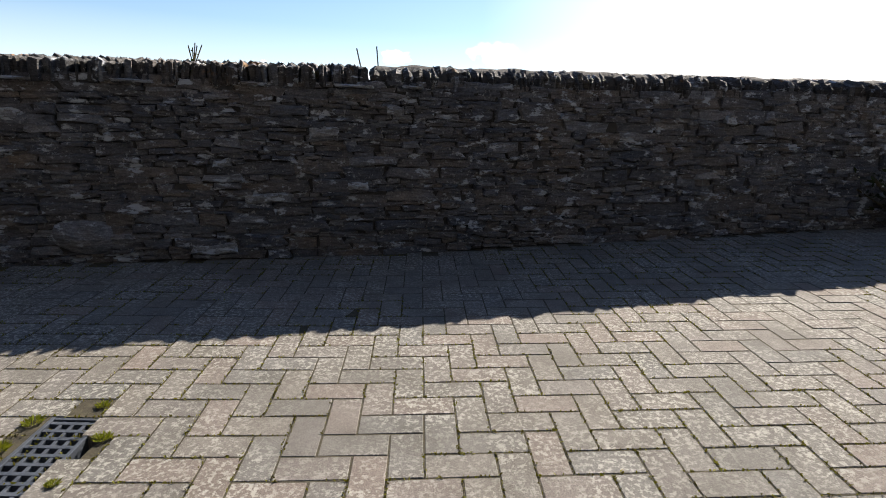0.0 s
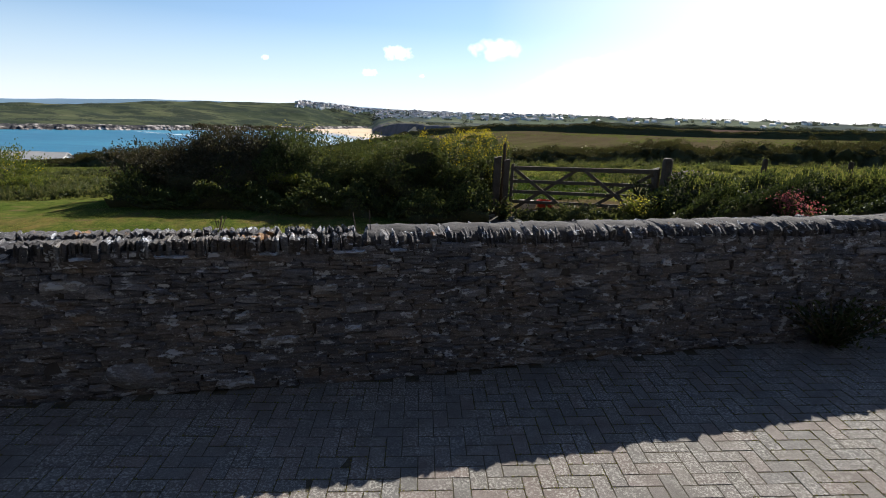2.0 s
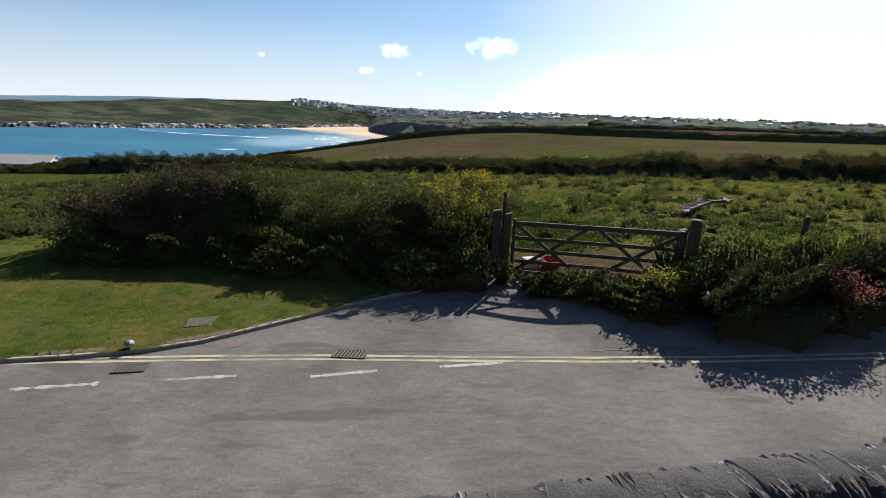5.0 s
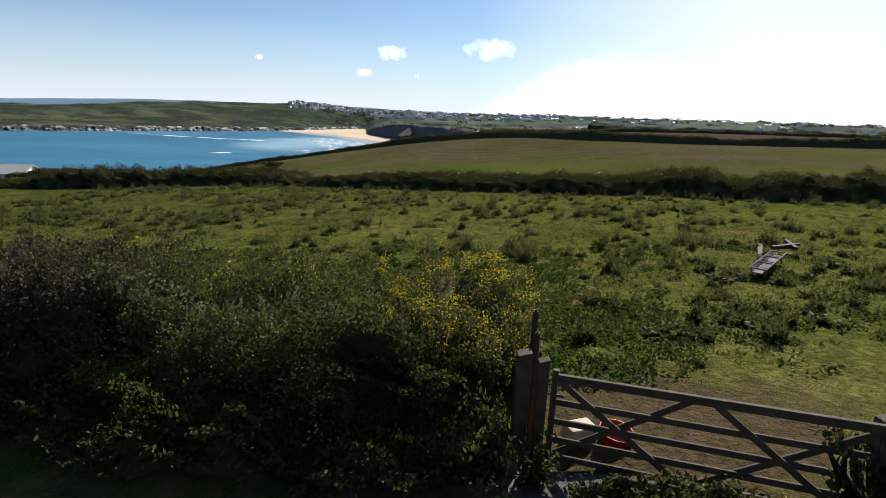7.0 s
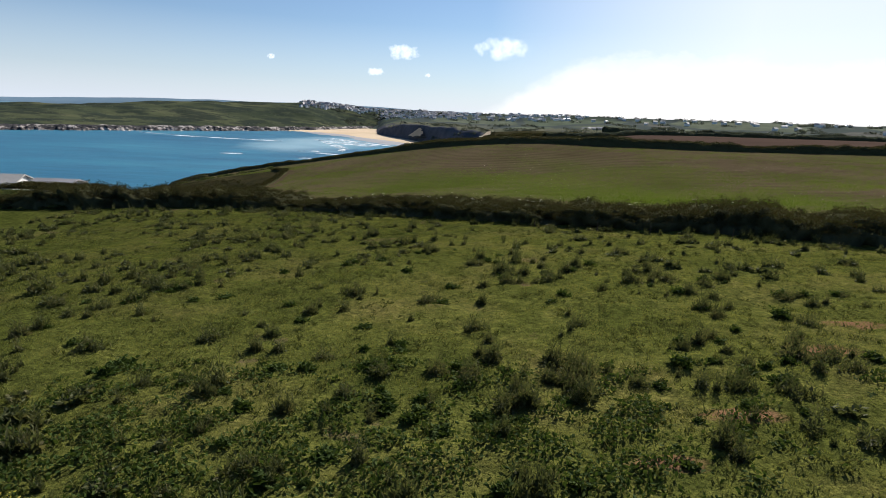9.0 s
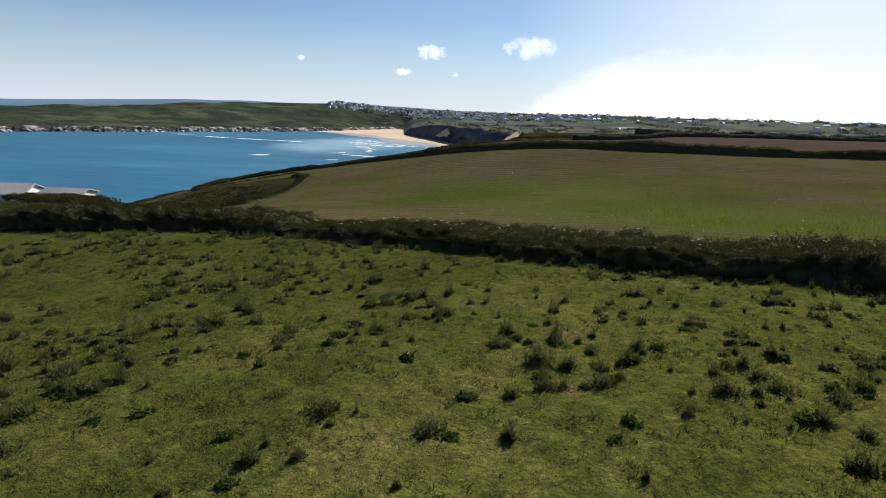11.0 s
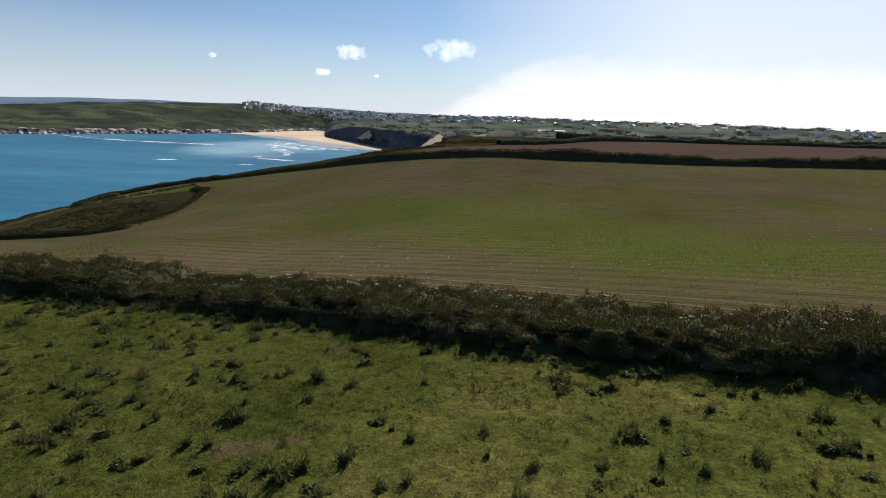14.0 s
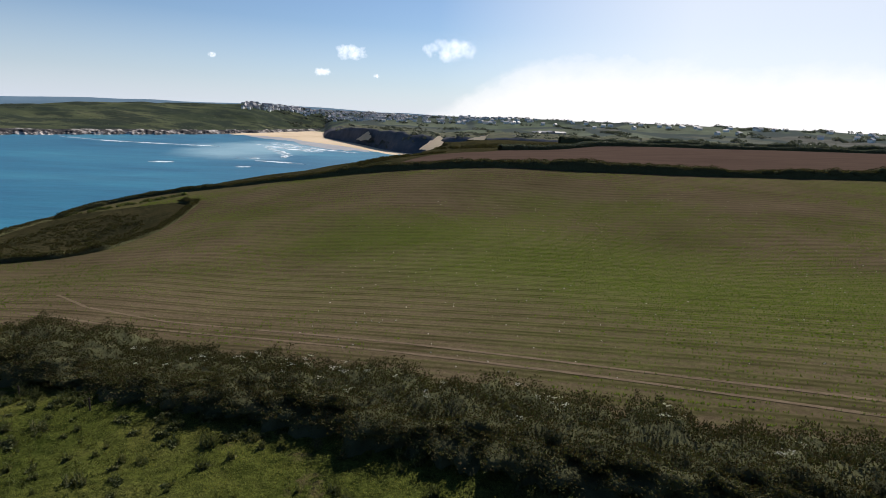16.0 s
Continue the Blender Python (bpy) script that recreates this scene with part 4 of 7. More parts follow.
garden_wall = thing("stone_wall", "dry slate rubble wall with upright coping stones", "wall", kind="structure")
core = bmesh.new()
cx = np.arange(-7.0, 10.01, 0.5)
ring = []
for x in cx:
    quad = [wall_pt(x, 0.004, -0.3), wall_pt(x, -0.004, wall_top(x)), wall_pt(x, -0.37, wall_top(x)), wall_pt(x, -0.48, -0.9)]
    ring.append([core.verts.new(q) for q in quad])
for a, b in zip(ring[:-1], ring[1:]):
    for i in range(4):
        core.faces.new((a[i], b[i], b[(i + 1) % 4], a[(i + 1) % 4]))
core.faces.new(ring[0])
core.faces.new(ring[-1][::-1])
bmesh.ops.recalc_face_normals(core, faces=core.faces)
part("wall_core", core, MORTAR, garden_wall, "dark earthy mortar between the stones")
STONES = [stone_shape(100 + i) for i in range(14)]
STONE_ME = [poly_mesh("stone", v, f) for v, f in STONES]
PALE_ME = [poly_mesh("pale_stone", v, f) for v, f in STONES[:4]]
for me in STONE_ME:
    me.materials.append(STONE)
for me in PALE_ME:
    me.materials.append(PALE_STONE)
# a few stones that stand out: along, height over the foot, length, height
FEATURE = [(-2.02, 0.17, 0.33, 0.19), (-1.05, 0.40, 0.26, 0.055), (-0.52, 0.48, 0.12, 0.05), (1.86, 0.49, 0.17, 0.045), (-1.28, 0.63, 0.10, 0.045), (-0.72, 0.83, 0.17, 0.06), (-0.30, 0.97, 0.10, 0.06), (1.98, 0.93, 0.07, 0.06), (-1.35, 0.07, 0.26, 0.06), (-2.4, 0.92, 0.24, 0.06)]
taken = [(x, z, l, h) for x, z, l, h in FEATURE]
stone_rows = []
x0 = -6.6
while x0 < 9.4:
    wide, z = rng.uniform(0.30, 0.85), 0.0
    while z < 1.13:
        h = rng.choice([0.020, 0.030, 0.040, 0.055, 0.080], p=[0.17, 0.30, 0.28, 0.17, 0.08]) * rng.uniform(0.85, 1.15)
        h = 1.145 - z if z + h > 1.12 else h
        x = x0 + rng.uniform(-0.09, 0.03)
        while x < x0 + wide - 0.02:
            ln = min(h * rng.uniform(1.3, 5.5) + 0.02, 0.34)
            zz = z + 0.012 * math.sin(3.1 * x + 7 * z) + rng.uniform(-0.005, 0.005)
            if not any(abs(x + ln / 2 - fx_) < fl / 2 - 0.03 and abs(zz + h / 2 - fz) < fh / 2 - 0.006 for fx_, fz, fl, fh in taken):
                stone_rows.append((x + ln / 2, zz + h / 2, ln * rng.uniform(0.94, 1.03), h * rng.uniform(0.88, 1.06), rng.uniform(0.006, 0.040 if zz < 1.02 else 0.014)))
            x += ln
        z += h
    x0 += wide
stone_rows.sort(key=lambda s: abs(s[0] - 0.6))


def stone_matrix(s):
    x, zz, ln, h, d = s
    foot = float(pave_z(x, wall_y(x)))
    at = wall_pt(x, 0.0, foot + zz * (wall_top(x) - foot) / 1.13)
    rot = Matrix((WU, -WN, Vector((0, 0, 1)))).transposed().to_4x4()
    return Matrix.Translation(at) @ rot @ Euler((rng.normal() * 0.06, rng.normal() * 0.045, rng.normal() * 0.07)).to_matrix().to_4x4() @ Matrix.Diagonal((ln, d, h, 1))


for i, s in enumerate(stone_rows[:280]):
    ob = part("stone", STONE_ME[i % 14], None, garden_wall)
    ob.matrix_basis = stone_matrix(s)
for i, (x, zz, ln, h) in enumerate(FEATURE[1:]):
    ob = part("stone", PALE_ME[i % 4], None, garden_wall, "pale lichened stone")
    ob.matrix_basis = stone_matrix((x, zz, ln, h, 0.05))
bm = bmesh.new()
bmesh.ops.create_icosphere(bm, subdivisions=3, radius=0.5)
for v in bm.verts:
    v.co *= 1 + 0.16 * noise.noise(v.co * 3.1) + 0.07 * noise.noise(v.co * 9)
    v.co.x = max(-0.47, min(0.47, v.co.x))
    v.co.z = max(-0.46, min(0.46, v.co.z))
ob = part("stone", bm, STONE, garden_wall, "large rounded boulder")
ob.matrix_basis = stone_matrix((*FEATURE[0][:2], 0.36, 0.21, 0.13))
rest = stone_rows[280:]
sets = [many("rubble", *STONES[k], [np.array(stone_matrix(s)) for s in rest[k::7]]) for k in range(7)]
bm = bmesh.new()
for me in sets:
    bm.from_mesh(me)
tagged(part("rubble", bm, STONE, garden_wall, "thin slate rubble in rough courses"), kind="stuff")


def slate_shape(seed, rounded=False):
    """An upright coping slate: a thin plate with a broken top edge; x thickness, y depth, z height."""
    r = np.random.default_rng(seed)
    if rounded:
        prof = np.array([(-0.5, 0), (-0.53, 0.55), (-0.46, 0.80), (-0.24, 0.95), (0.08, 1.0), (0.36, 0.93), (0.5, 0.55), (0.5, 0)])
    else:
        prof = np.array([(-0.5, 0), (-0.53, 0.50), (-0.49, 0.95), (-0.20, 1.0), (0.12, 0.98), (0.43, 0.93), (0.5, 0.4), (0.5, 0)])
    prof[1:7] += r.normal(size=(6, 2)) * [0.03, 0.025 if rounded else 0.04]
    n = len(prof)
    rings = []
    for x, k in ((-0.5, 0.93), (0.0, 1.03), (0.5, 0.94)):
        p = prof * k + [0, 0 if k > 1 else -0.0]
        rings.append(np.c_[np.full(n, x) + r.normal(size=n) * 0.10, p])
    v = np.concatenate(rings)
    f = []
    for o in (0, n):
        for i in range(n):
            j = (i + 1) % n
            f += [(o + i, o + j, o + n + j), (o + i, o + n + j, o + n + i)]
    f += [(0, i + 1, i) for i in range(1, n - 1)] + [(2 * n, 2 * n + i, 2 * n + i + 1) for i in range(1, n - 1)]
    return v, np.array(f)


SLATES = [slate_shape(300 + i, i > 5) for i in range(12)]
SLATES = [(v / [1, 1, v[:, 2].max()], f) for v, f in SLATES]
SLATE_ME = [poly_mesh("coping_stone", v, f) for v, f in SLATES]
for me in SLATE_ME:
    me.materials.append(COPING)
far_slates, i = [], 0
rot = Matrix((WU, -WN, Vector((0, 0, 1)))).transposed().to_4x4()


def lay_slate(x, out, thick, deep, tall, lean, k):
    m = Matrix.Translation(wall_pt(x, out, wall_top(x) - 0.025)) @ rot @ Euler((rng.normal() * 0.06, lean, rng.normal() * 0.14)).to_matrix().to_4x4() @ Matrix.Diagonal((thick, deep, tall, 1))
    if -3.4 < x < 5.2:
        part("coping_stone", SLATE_ME[k], None, garden_wall).matrix_basis = m
    else:
        far_slates.append((k % 4, m))


# broken upright slates in two uneven rows up to the gap, a tidy rounded crest beyond it
for row, depth, low, tall in ((-0.070, 0.150, 0.105, 0.142), (-0.215, 0.150, 0.138, 0.160)):
    x = -6.6
    while x < -0.49:
        th = rng.choice([0.012, 0.018, 0.026, 0.036]) * rng.uniform(0.8, 1.2)
        lay_slate(x, row + rng.normal() * 0.018, th * 1.1, depth * rng.uniform(0.8, 1.25), rng.uniform(low + 0.012, tall - 0.004), rng.normal() * 0.08, i % 6)
        x += th
        i += 1
x = -0.385
while x < 9.4:
    th = rng.uniform(0.010, 0.034)
    lay_slate(x, -0.19 + rng.normal() * 0.015, th * 1.7, rng.uniform(0.33, 0.37), rng.uniform(0.142, 0.151), rng.normal(-0.12, 0.035), 6 + i % 6)
    x += th
    i += 1
bm = bmesh.new()
for k in range(4):
    bm.from_mesh(many("coping", *SLATES[k], [np.array(m) for q, m in far_slates if q == k]))
tagged(part("coping_run", bm, COPING, garden_wall, "upright slates along the wall top"), kind="stuff")
# mortar bed under the coping
xs = np.arange(-0.4, 9.5, 0.06)
ang = np.linspace(0, math.pi, 10)
pts = np.array([[wall_pt(x, -0.205 + 0.19 * math.cos(a) + 0.01 * math.sin(17 * x + 3 * a), wall_top(x) - 0.01 + (0.136 + 0.006 * math.sin(11 * x + 2 * a) + 0.005 * math.sin(29 * x)) * math.sin(a) ** 0.6) for a in ang] for x in xs])
part("mortar_crest", grid_mesh("mortar_crest", pts), MORTAR, garden_wall, "rough mortar holding the leaning slates")
xs = np.arange(-6.6, -0.39, 0.06)
pts = np.array([[wall_pt(x, -0.205 + 0.20 * math.cos(a), wall_top(x) - 0.01 + (0.045 + 0.008 * math.sin(13 * x)) * math.sin(a)) for a in ang] for x in xs])
part("mortar_bed", grid_mesh("mortar_bed", pts), MORTAR, garden_wall, "mortar bed under the upright slates")
# thin pinning slates under the coping
for x, ln in ((-2.25, 0.14), (-1.72, 0.20), (-1.1, 0.12), (-0.55, 0.22), (-0.2, 0.12), (-2.75, 0.16)):
    ob = part("stone", PALE_ME[1], None, garden_wall, "thin pinning slate under the coping")
    ob.matrix_basis = Matrix.Translation(wall_pt(x, 0.0, wall_top(x) - 0.012)) @ Matrix((WU, -WN, Vector((0, 0, 1)))).transposed().to_4x4() @ Matrix.Diagonal((ln, 0.06, 0.018, 1))

# two iron pins in the gap of the coping
for x, lx, h in ((-0.467, -0.085, 0.245), (-0.384, -0.045, 0.26)):
    pin = thing("iron_pin", "thin dark pin standing in the wall top", "pin", "pins in the wall", wall_pt(x, -0.012, wall_top(x) - 0.02))
    part("rod", bar_bm((0, 0, 0), (lx, 0.21, h), 0.007, 0.007, 0.001), DARK_WOOD, pin)

# ---- paving ----
pavement = thing("pavement", "herringbone block paving, grey and pinkish concrete", "pavement", kind="structure")


def block_shape():
    lx, ly, c = 0.0975, 0.0475, 0.002
    v = [(sx * lx, sy * ly, -0.05) for sx, sy in ((-1, -1), (1, -1), (1, 1), (-1, 1))]
    v += [(sx * lx, sy * ly, -c) for sx, sy in ((-1, -1), (1, -1), (1, 1), (-1, 1))]
    v += [(sx * (lx - c), sy * (ly - c), 0) for sx, sy in ((-1, -1), (1, -1), (1, 1), (-1, 1))]
    f = [(8, 9, 10, 11)]
    for o in (0, 4):
        f += [(o + i, o + (i + 1) % 4, o + 4 + (i + 1) % 4, o + 4 + i) for i in range(4)]
    return np.array(v), np.array(f)


BLOCK_V, BLOCK_F = block_shape()
BLOCK_ME = poly_mesh("paver", BLOCK_V, BLOCK_F)
BLOCK_ME.materials.append(PAVER)
PAVE_TURN = radians(2.35)
GRATE = (-1.06, 0.995)                  # middle of the drain channel
GRATE_TURN = radians(90 + 3)


def in_grate(x, y):
    c, s = math.cos(GRATE_TURN), math.sin(GRATE_TURN)
    dx, dy = x - GRATE[0], y - GRATE[1]
    return abs(dx * c + dy * s) < 0.50 + 0.05 and abs(-dx * s + dy * c) < 0.10


blocks = []
ct, st = math.cos(PAVE_TURN), math.sin(PAVE_TURN)
for a in range(-90, 120):
    for b in range(-60, 60):
        d = (a - b) % 4
        if d == 0:
            u, w, turn = (a + 1) * 0.1, (b + 0.5) * 0.1, 0.0
        elif d == 2:
            u, w, turn = (a + 0.5) * 0.1, b * 0.1, math.pi / 2
        else:
            continue
        u, w = u - 0.066, w + 1.142
        x, y = u * ct - w * st, u * st + w * ct
        if not (-6.8 < x < 9.8 and -3.5 < y < wall_y(x) - 0.02) or in_grate(x, y):
            continue
        tilt = rng.normal(size=2) * 0.003
        blocks.append((x, y, Matrix.Translation((x, y, float(pave_z(x, y)) + rng.normal() * 0.0006)) @ Euler((tilt[0] + 0.035, tilt[1] - 0.034 + 0.028 * float(smooth_step(-0.1, -0.7, x)), 0)).to_matrix().to_4x4() @ Matrix.Rotation(PAVE_TURN + turn + rng.normal() * 0.006, 4, "Z")))
blocks.sort(key=lambda q: abs(q[0] - 0.1) * 0.75 + abs(q[1] - 1.75))
for x, y, m in blocks[:290]:
    part("paver", BLOCK_ME, None, pavement).matrix_basis = m
tagged(part("paver_field", many("paver_field", BLOCK_V, BLOCK_F, [np.array(m) for _, _, m in blocks[290:]]), PAVER, pavement, "worn block pavers in shade along the wall"), kind="stuff")

# moss and tiny weeds in the joints
n = 44000
u, w = rng.integers(-32, 52, n) * 0.1, rng.uniform(0.6, 3.6, n)
swap = rng.random(n) < 0.5
u, w = np.where(swap, u + rng.uniform(0, 0.1, n), u), np.where(swap, np.round(w, 1), w)
u, w = u - 0.066, w + 0.042
x, y = u * ct - w * st, u * st + w * ct
mids = {(round((q[0] * ct + q[1] * st + 0.066) * 20), round((q[1] * ct - q[0] * st - 0.042) * 20)) for q in blocks}
au, aw = u + 0.066, w - 0.042
ku, kw = np.where(swap, np.floor(au * 10) * 2 + 1, np.round(au * 20)).astype(int), np.where(swap, np.round(aw * 20), np.floor(aw * 10) * 2 + 1).astype(int)
on_block = np.array([q in mids for q in zip(ku.tolist(), kw.tolist())])
keep = ~on_block & (lumps(x, y, 0.9) + 0.9 * (x < 0.3) * (y < 2.2) + 0.25 * lumps(x + 3, y, 0.25) > -0.45) & (y < wall_y(x) - 0.05)
x, y = x[keep], y[keep]
p = np.stack([x + rng.normal(size=len(x)) * 0.003, y + rng.normal(size=len(x)) * 0.003, pave_z(x, y) + 0.002], 1)
tagged(part("joint_weeds", leaf_mesh("joint_weeds", leaf_quads(p, rng.uniform(0.006, 0.016, len(p)), 0.006, [[0, 0, 1]], 1.6)), JOINT_MOSS, None), "fine yellow-green weeds in the paving joints", "weeds", kind="stuff")


def grass_tuft(name, label, at, n, height, width, material, category="weed", group="", spread=0.8):
    """A tuft of blades that lean outwards from one root."""
    r = rng.random(n) ** 0.5 * width
    a = rng.uniform(0, 6.283, n)
    base = np.stack([r * np.cos(a), r * np.sin(a), np.zeros(n)], 1)
    lean = np.stack([np.cos(a) * r / width, np.sin(a) * r / width, np.full(n, 1.0)], 1) * [spread, spread, 1]
    ln = height * rng.uniform(0.5, 1.0, n)
    lean /= np.linalg.norm(lean, axis=1, keepdims=True)
    p = base * 0.5 + lean * ln[:, None] * 0.5
    t = thing(name, label, category, group, at)
    part("foliage", leaf_mesh("foliage", leaf_quads(p, ln, 0.0025 + 0.03 * ln, lean, 0.25)), material, t)
    return t


# drain channel with its grating
c, s = math.cos(GRATE_TURN), math.sin(GRATE_TURN)
gz = float(pave_z(*GRATE))
drain = thing("drain_channel", "galvanised slotted drain channel set in the paving", "drain", at=pose(GRATE[0], GRATE[1], gz, 1.3, -1.9, math.degrees(GRATE_TURN)))
for sy in (-1, 1):
    part("edge_rail", box_bm(-0.5, 0.5, sy * 0.072 - 0.006, sy * 0.072 + 0.006, -0.06, 0.001, 0.002), GALV, drain)
for sx in (-1, 1):
    part("end_bar", box_bm(sx * 0.494 - 0.006, sx * 0.494 + 0.006, -0.065, 0.065, -0.05, 0.0, 0.002), GALV, drain)
part("channel_bed", box_bm(-0.49, 0.49, -0.066, 0.066, -0.085, -0.07), PIT, drain, "dark channel bottom")
for sy in (-0.034, 0.0, 0.034):
    part("rib", box_bm(-0.488, 0.488, sy - 0.005, sy + 0.005, -0.03, -0.004, 0.001), GALV, drain)
for i in range(26):
    x = -0.475 + i * 0.038
    part("cross_bar", box_bm(x - 0.007, x + 0.007, -0.066, 0.066, -0.022, -0.003, 0.001), GALV, drain)
for i, (x, y, h, w) in enumerate(((-1.05, 1.56, 0.035, 0.05), (-1.20, 1.46, 0.05, 0.065), (-0.95, 1.39, 0.05, 0.05), (-1.20, 1.33, 0.055, 0.06), (-1.20, 1.24, 0.06, 0.05), (-0.96, 1.2, 0.03, 0.04), (-1.4, 1.2, 0.04, 0.05))):
    grass_tuft("weed_tuft", "small bright weed tuft beside the drain", (x, y, float(pave_z(x, y))), 150, h * 0.5, w * 0.62, MOSS, group="weeds by the drain", spread=1.4)

# plants on and by the wall
def sprig(name, label, at, height, leaves, leaf_mat, size, spread, stems=6, category="plant", flower=None, flowers=0, fsize=0.02, group="", crown=0.35):
    """A small plant: thin stems that fan out, leaves along them, blossom at their ends."""
    t = thing(name, label, category, group, at)
    bm = bmesh.new()
    tips, lp, la = [], [], []
    for i in range(stems):
        a, r = rng.uniform(0, 6.283), spread * rng.random() ** 0.6
        tip = Vector((r * math.cos(a), r * math.sin(a), height * rng.uniform(0.65, 1.0)))
        sb = bar_bm((0, 0, 0), tip, 0.004 + 0.006 * height, 0.004 + 0.006 * height, 0, (1, 0.1, 0))
        me = bpy.data.meshes.new("s")
        sb.to_mesh(me)
        sb.free()
        bm.from_mesh(me)
        bpy.data.meshes.remove(me)
        tips.append(tip)
        for k in range(max(1, leaves // stems)):
            f = rng.uniform(0.12, 1.0)
            lp.append(np.array(tip) * f + rng.normal(size=3) * size * 0.9)
            la.append((math.cos(a), math.sin(a), 0.5))
    tagged(part("stem_fan", bm, STEM, t), kind="stuff")
    part("foliage", leaf_mesh("foliage", leaf_quads(lp, size * rng.uniform(0.7, 1.5, len(lp)), size * 0.55, la, 2.0)), leaf_mat, t)
    if flower:
        fp = np.array([np.array(tips[i % len(tips)]) + rng.normal(size=3) * [crown * spread, crown * spread, crown * spread * 0.5] for i in range(flowers)])
        part("blossom", leaf_mesh("blossom", leaf_quads(fp, fsize, fsize * 0.8)), flower, t)
    return t


sprig("wall_plant", "yellow-green stonecrop growing out of the coping", wall_pt(-1.40, -0.05, wall_top(-1.40) - 0.02), 0.10, 130, ALEX_LEAF, 0.02, 0.08, 12)
sprig("wall_seedling", "thin leggy seedling on the wall top", wall_pt(-1.44, -0.2, wall_top(-1.44) + 0.08), 0.16, 16, BRAMBLE, 0.018, 0.06, 5)
sprig("wall_plant", "brown withered moss tuft in the coping", wall_pt(-0.72, -0.06, wall_top(-0.72) + 0.01), 0.07, 90, WEED, 0.016, 0.09, 10)
sprig("wall_plant", "dry ochre stonecrop on the coping", wall_pt(4.6, -0.12, wall_top(4.6) + 0.05), 0.08, 110, ALEX_LEAF, 0.018, 0.14, 12)
sprig("valerian", "dark valerian growing at the foot of the wall", wall_pt(3.62, 0.16, float(pave_z(3.62, 4.1))), 0.46, 900, DARK_LEAF, 0.05, 0.52, 40, flower=WHITE_FLOWER, flowers=30, fsize=0.02)

# ---- lane, kerb and gate ----
def along(points, step):
    p = np.array(points, float)
    d = np.r_[0, np.cumsum(np.hypot(*np.diff(p, axis=0).T))]
    s = np.arange(0, d[-1], step)
    return np.stack([np.interp(s, d, p[:, 0]), np.interp(s, d, p[:, 1])], 1)


kerb = thing("kerb", "pale granite kerb edging the lawn", "kerb", kind="structure")
line = along(KERB_LINE[1:10], 0.05)
line = line[line[:, 0] < 1.45]
for i in range(0, len(line) - 6, 18):
    seg = line[i:i + 19]
    seg = seg + rng.normal(size=2) * 0.006
    d = np.gradient(seg, axis=0)
    nrm = np.stack([-d[:, 1], d[:, 0]], 1) / np.linalg.norm(d, axis=1, keepdims=True)
    seg[0], seg[-1] = seg[0] * 0.85 + seg[1] * 0.15, seg[-1] * 0.9 + seg[-2] * 0.1
    prof = [(-0.004, -0.10), (0.002, 0.042), (0.010, 0.054), (0.058, 0.058), (0.066, 0.052), (0.066, -0.1)]
    pts = np.array([[(*(q + m * o), float(land_z(q[0], q[1])) + h) for o, h in prof] for q, m in zip(seg, nrm)])
    part("kerb_stone", grid_mesh("kerb_stone", pts, False), KERB, kerb)


def ribbon(name, label, category, points, width, material, lift, step=0.12, rough=0.0, kind="structure"):
    """A painted line or a strip that lies on the ground."""
    q = along(points, step)
    d = np.gradient(q, axis=0)
    m = np.stack([-d[:, 1], d[:, 0]], 1) / np.linalg.norm(d, axis=1, keepdims=True)
    w = width / 2 * (1 + rough * rng.normal(size=(len(q), 1)))
    a, b = q - m * w, q + m * w
    pts = np.stack([np.c_[a, land_z(*a.T) + lift], np.c_[b, land_z(*b.T) + lift]], 1)
    return tagged(part(name, grid_mesh(name, pts), material, None), label, category, kind=kind)


# bare soil and dead leaves along the lawn's edge
edge = np.array(KERB_LINE[1:10]) + [-0.06, 0.13]
ribbon("soil_edge", "strip of brown soil and dead leaves behind the kerb", "soil", [tuple(q) for q in edge], 0.15, plain("leaf litter", (0.045, 0.034, 0.022), (0.20, 0.145, 0.095), 24, 1.0, 120, 0.012), 0.057, 0.06, 0.55)
for off in (0.0, -0.125):
    ribbon("yellow_line", "faded double yellow line on the lane", "road marking", [(-30, 7.6 + off), (-9, 8.84 + off), (-5.35, 9.10 + off), (-3.2, 9.20 + off), (-1.38, 9.24 + off), (0.23, 9.22 + off), (2.77, 9.21 + off), (4.4, 9.22 + off), (12, 9.6 + off), (30, 12.4 + off)], 0.06, YELLOW_PAINT, 0.003, 0.1, 0.10)
for (xa, ya), (xb, yb) in (((-1.53, 8.60), (-0.62, 8.78)), ((0.31, 8.91), (1.22, 9.03)), ((-3.53, 8.50), (-2.58, 8.61)), ((-5.5, 8.22), (-4.44, 8.38)), ((-8, 7.8), (-7, 7.97))):
    ribbon("white_dash", "worn white dash painted on the lane", "road marking", [(xa, ya), (xb, yb), (xb + 0.04, yb + 0.006)], 0.07, WHITE_PAINT, 0.003, 0.05, 0.3)
# tar joint of the apron
ribbon("tar_seam", "dark tar seam across the gateway apron", "road", [(-0.75, 9.37), (1.2, 9.39), (3.0, 9.42), (4.4, 9.46)], 0.022, IRON, 0.005, 0.1, 0.4)


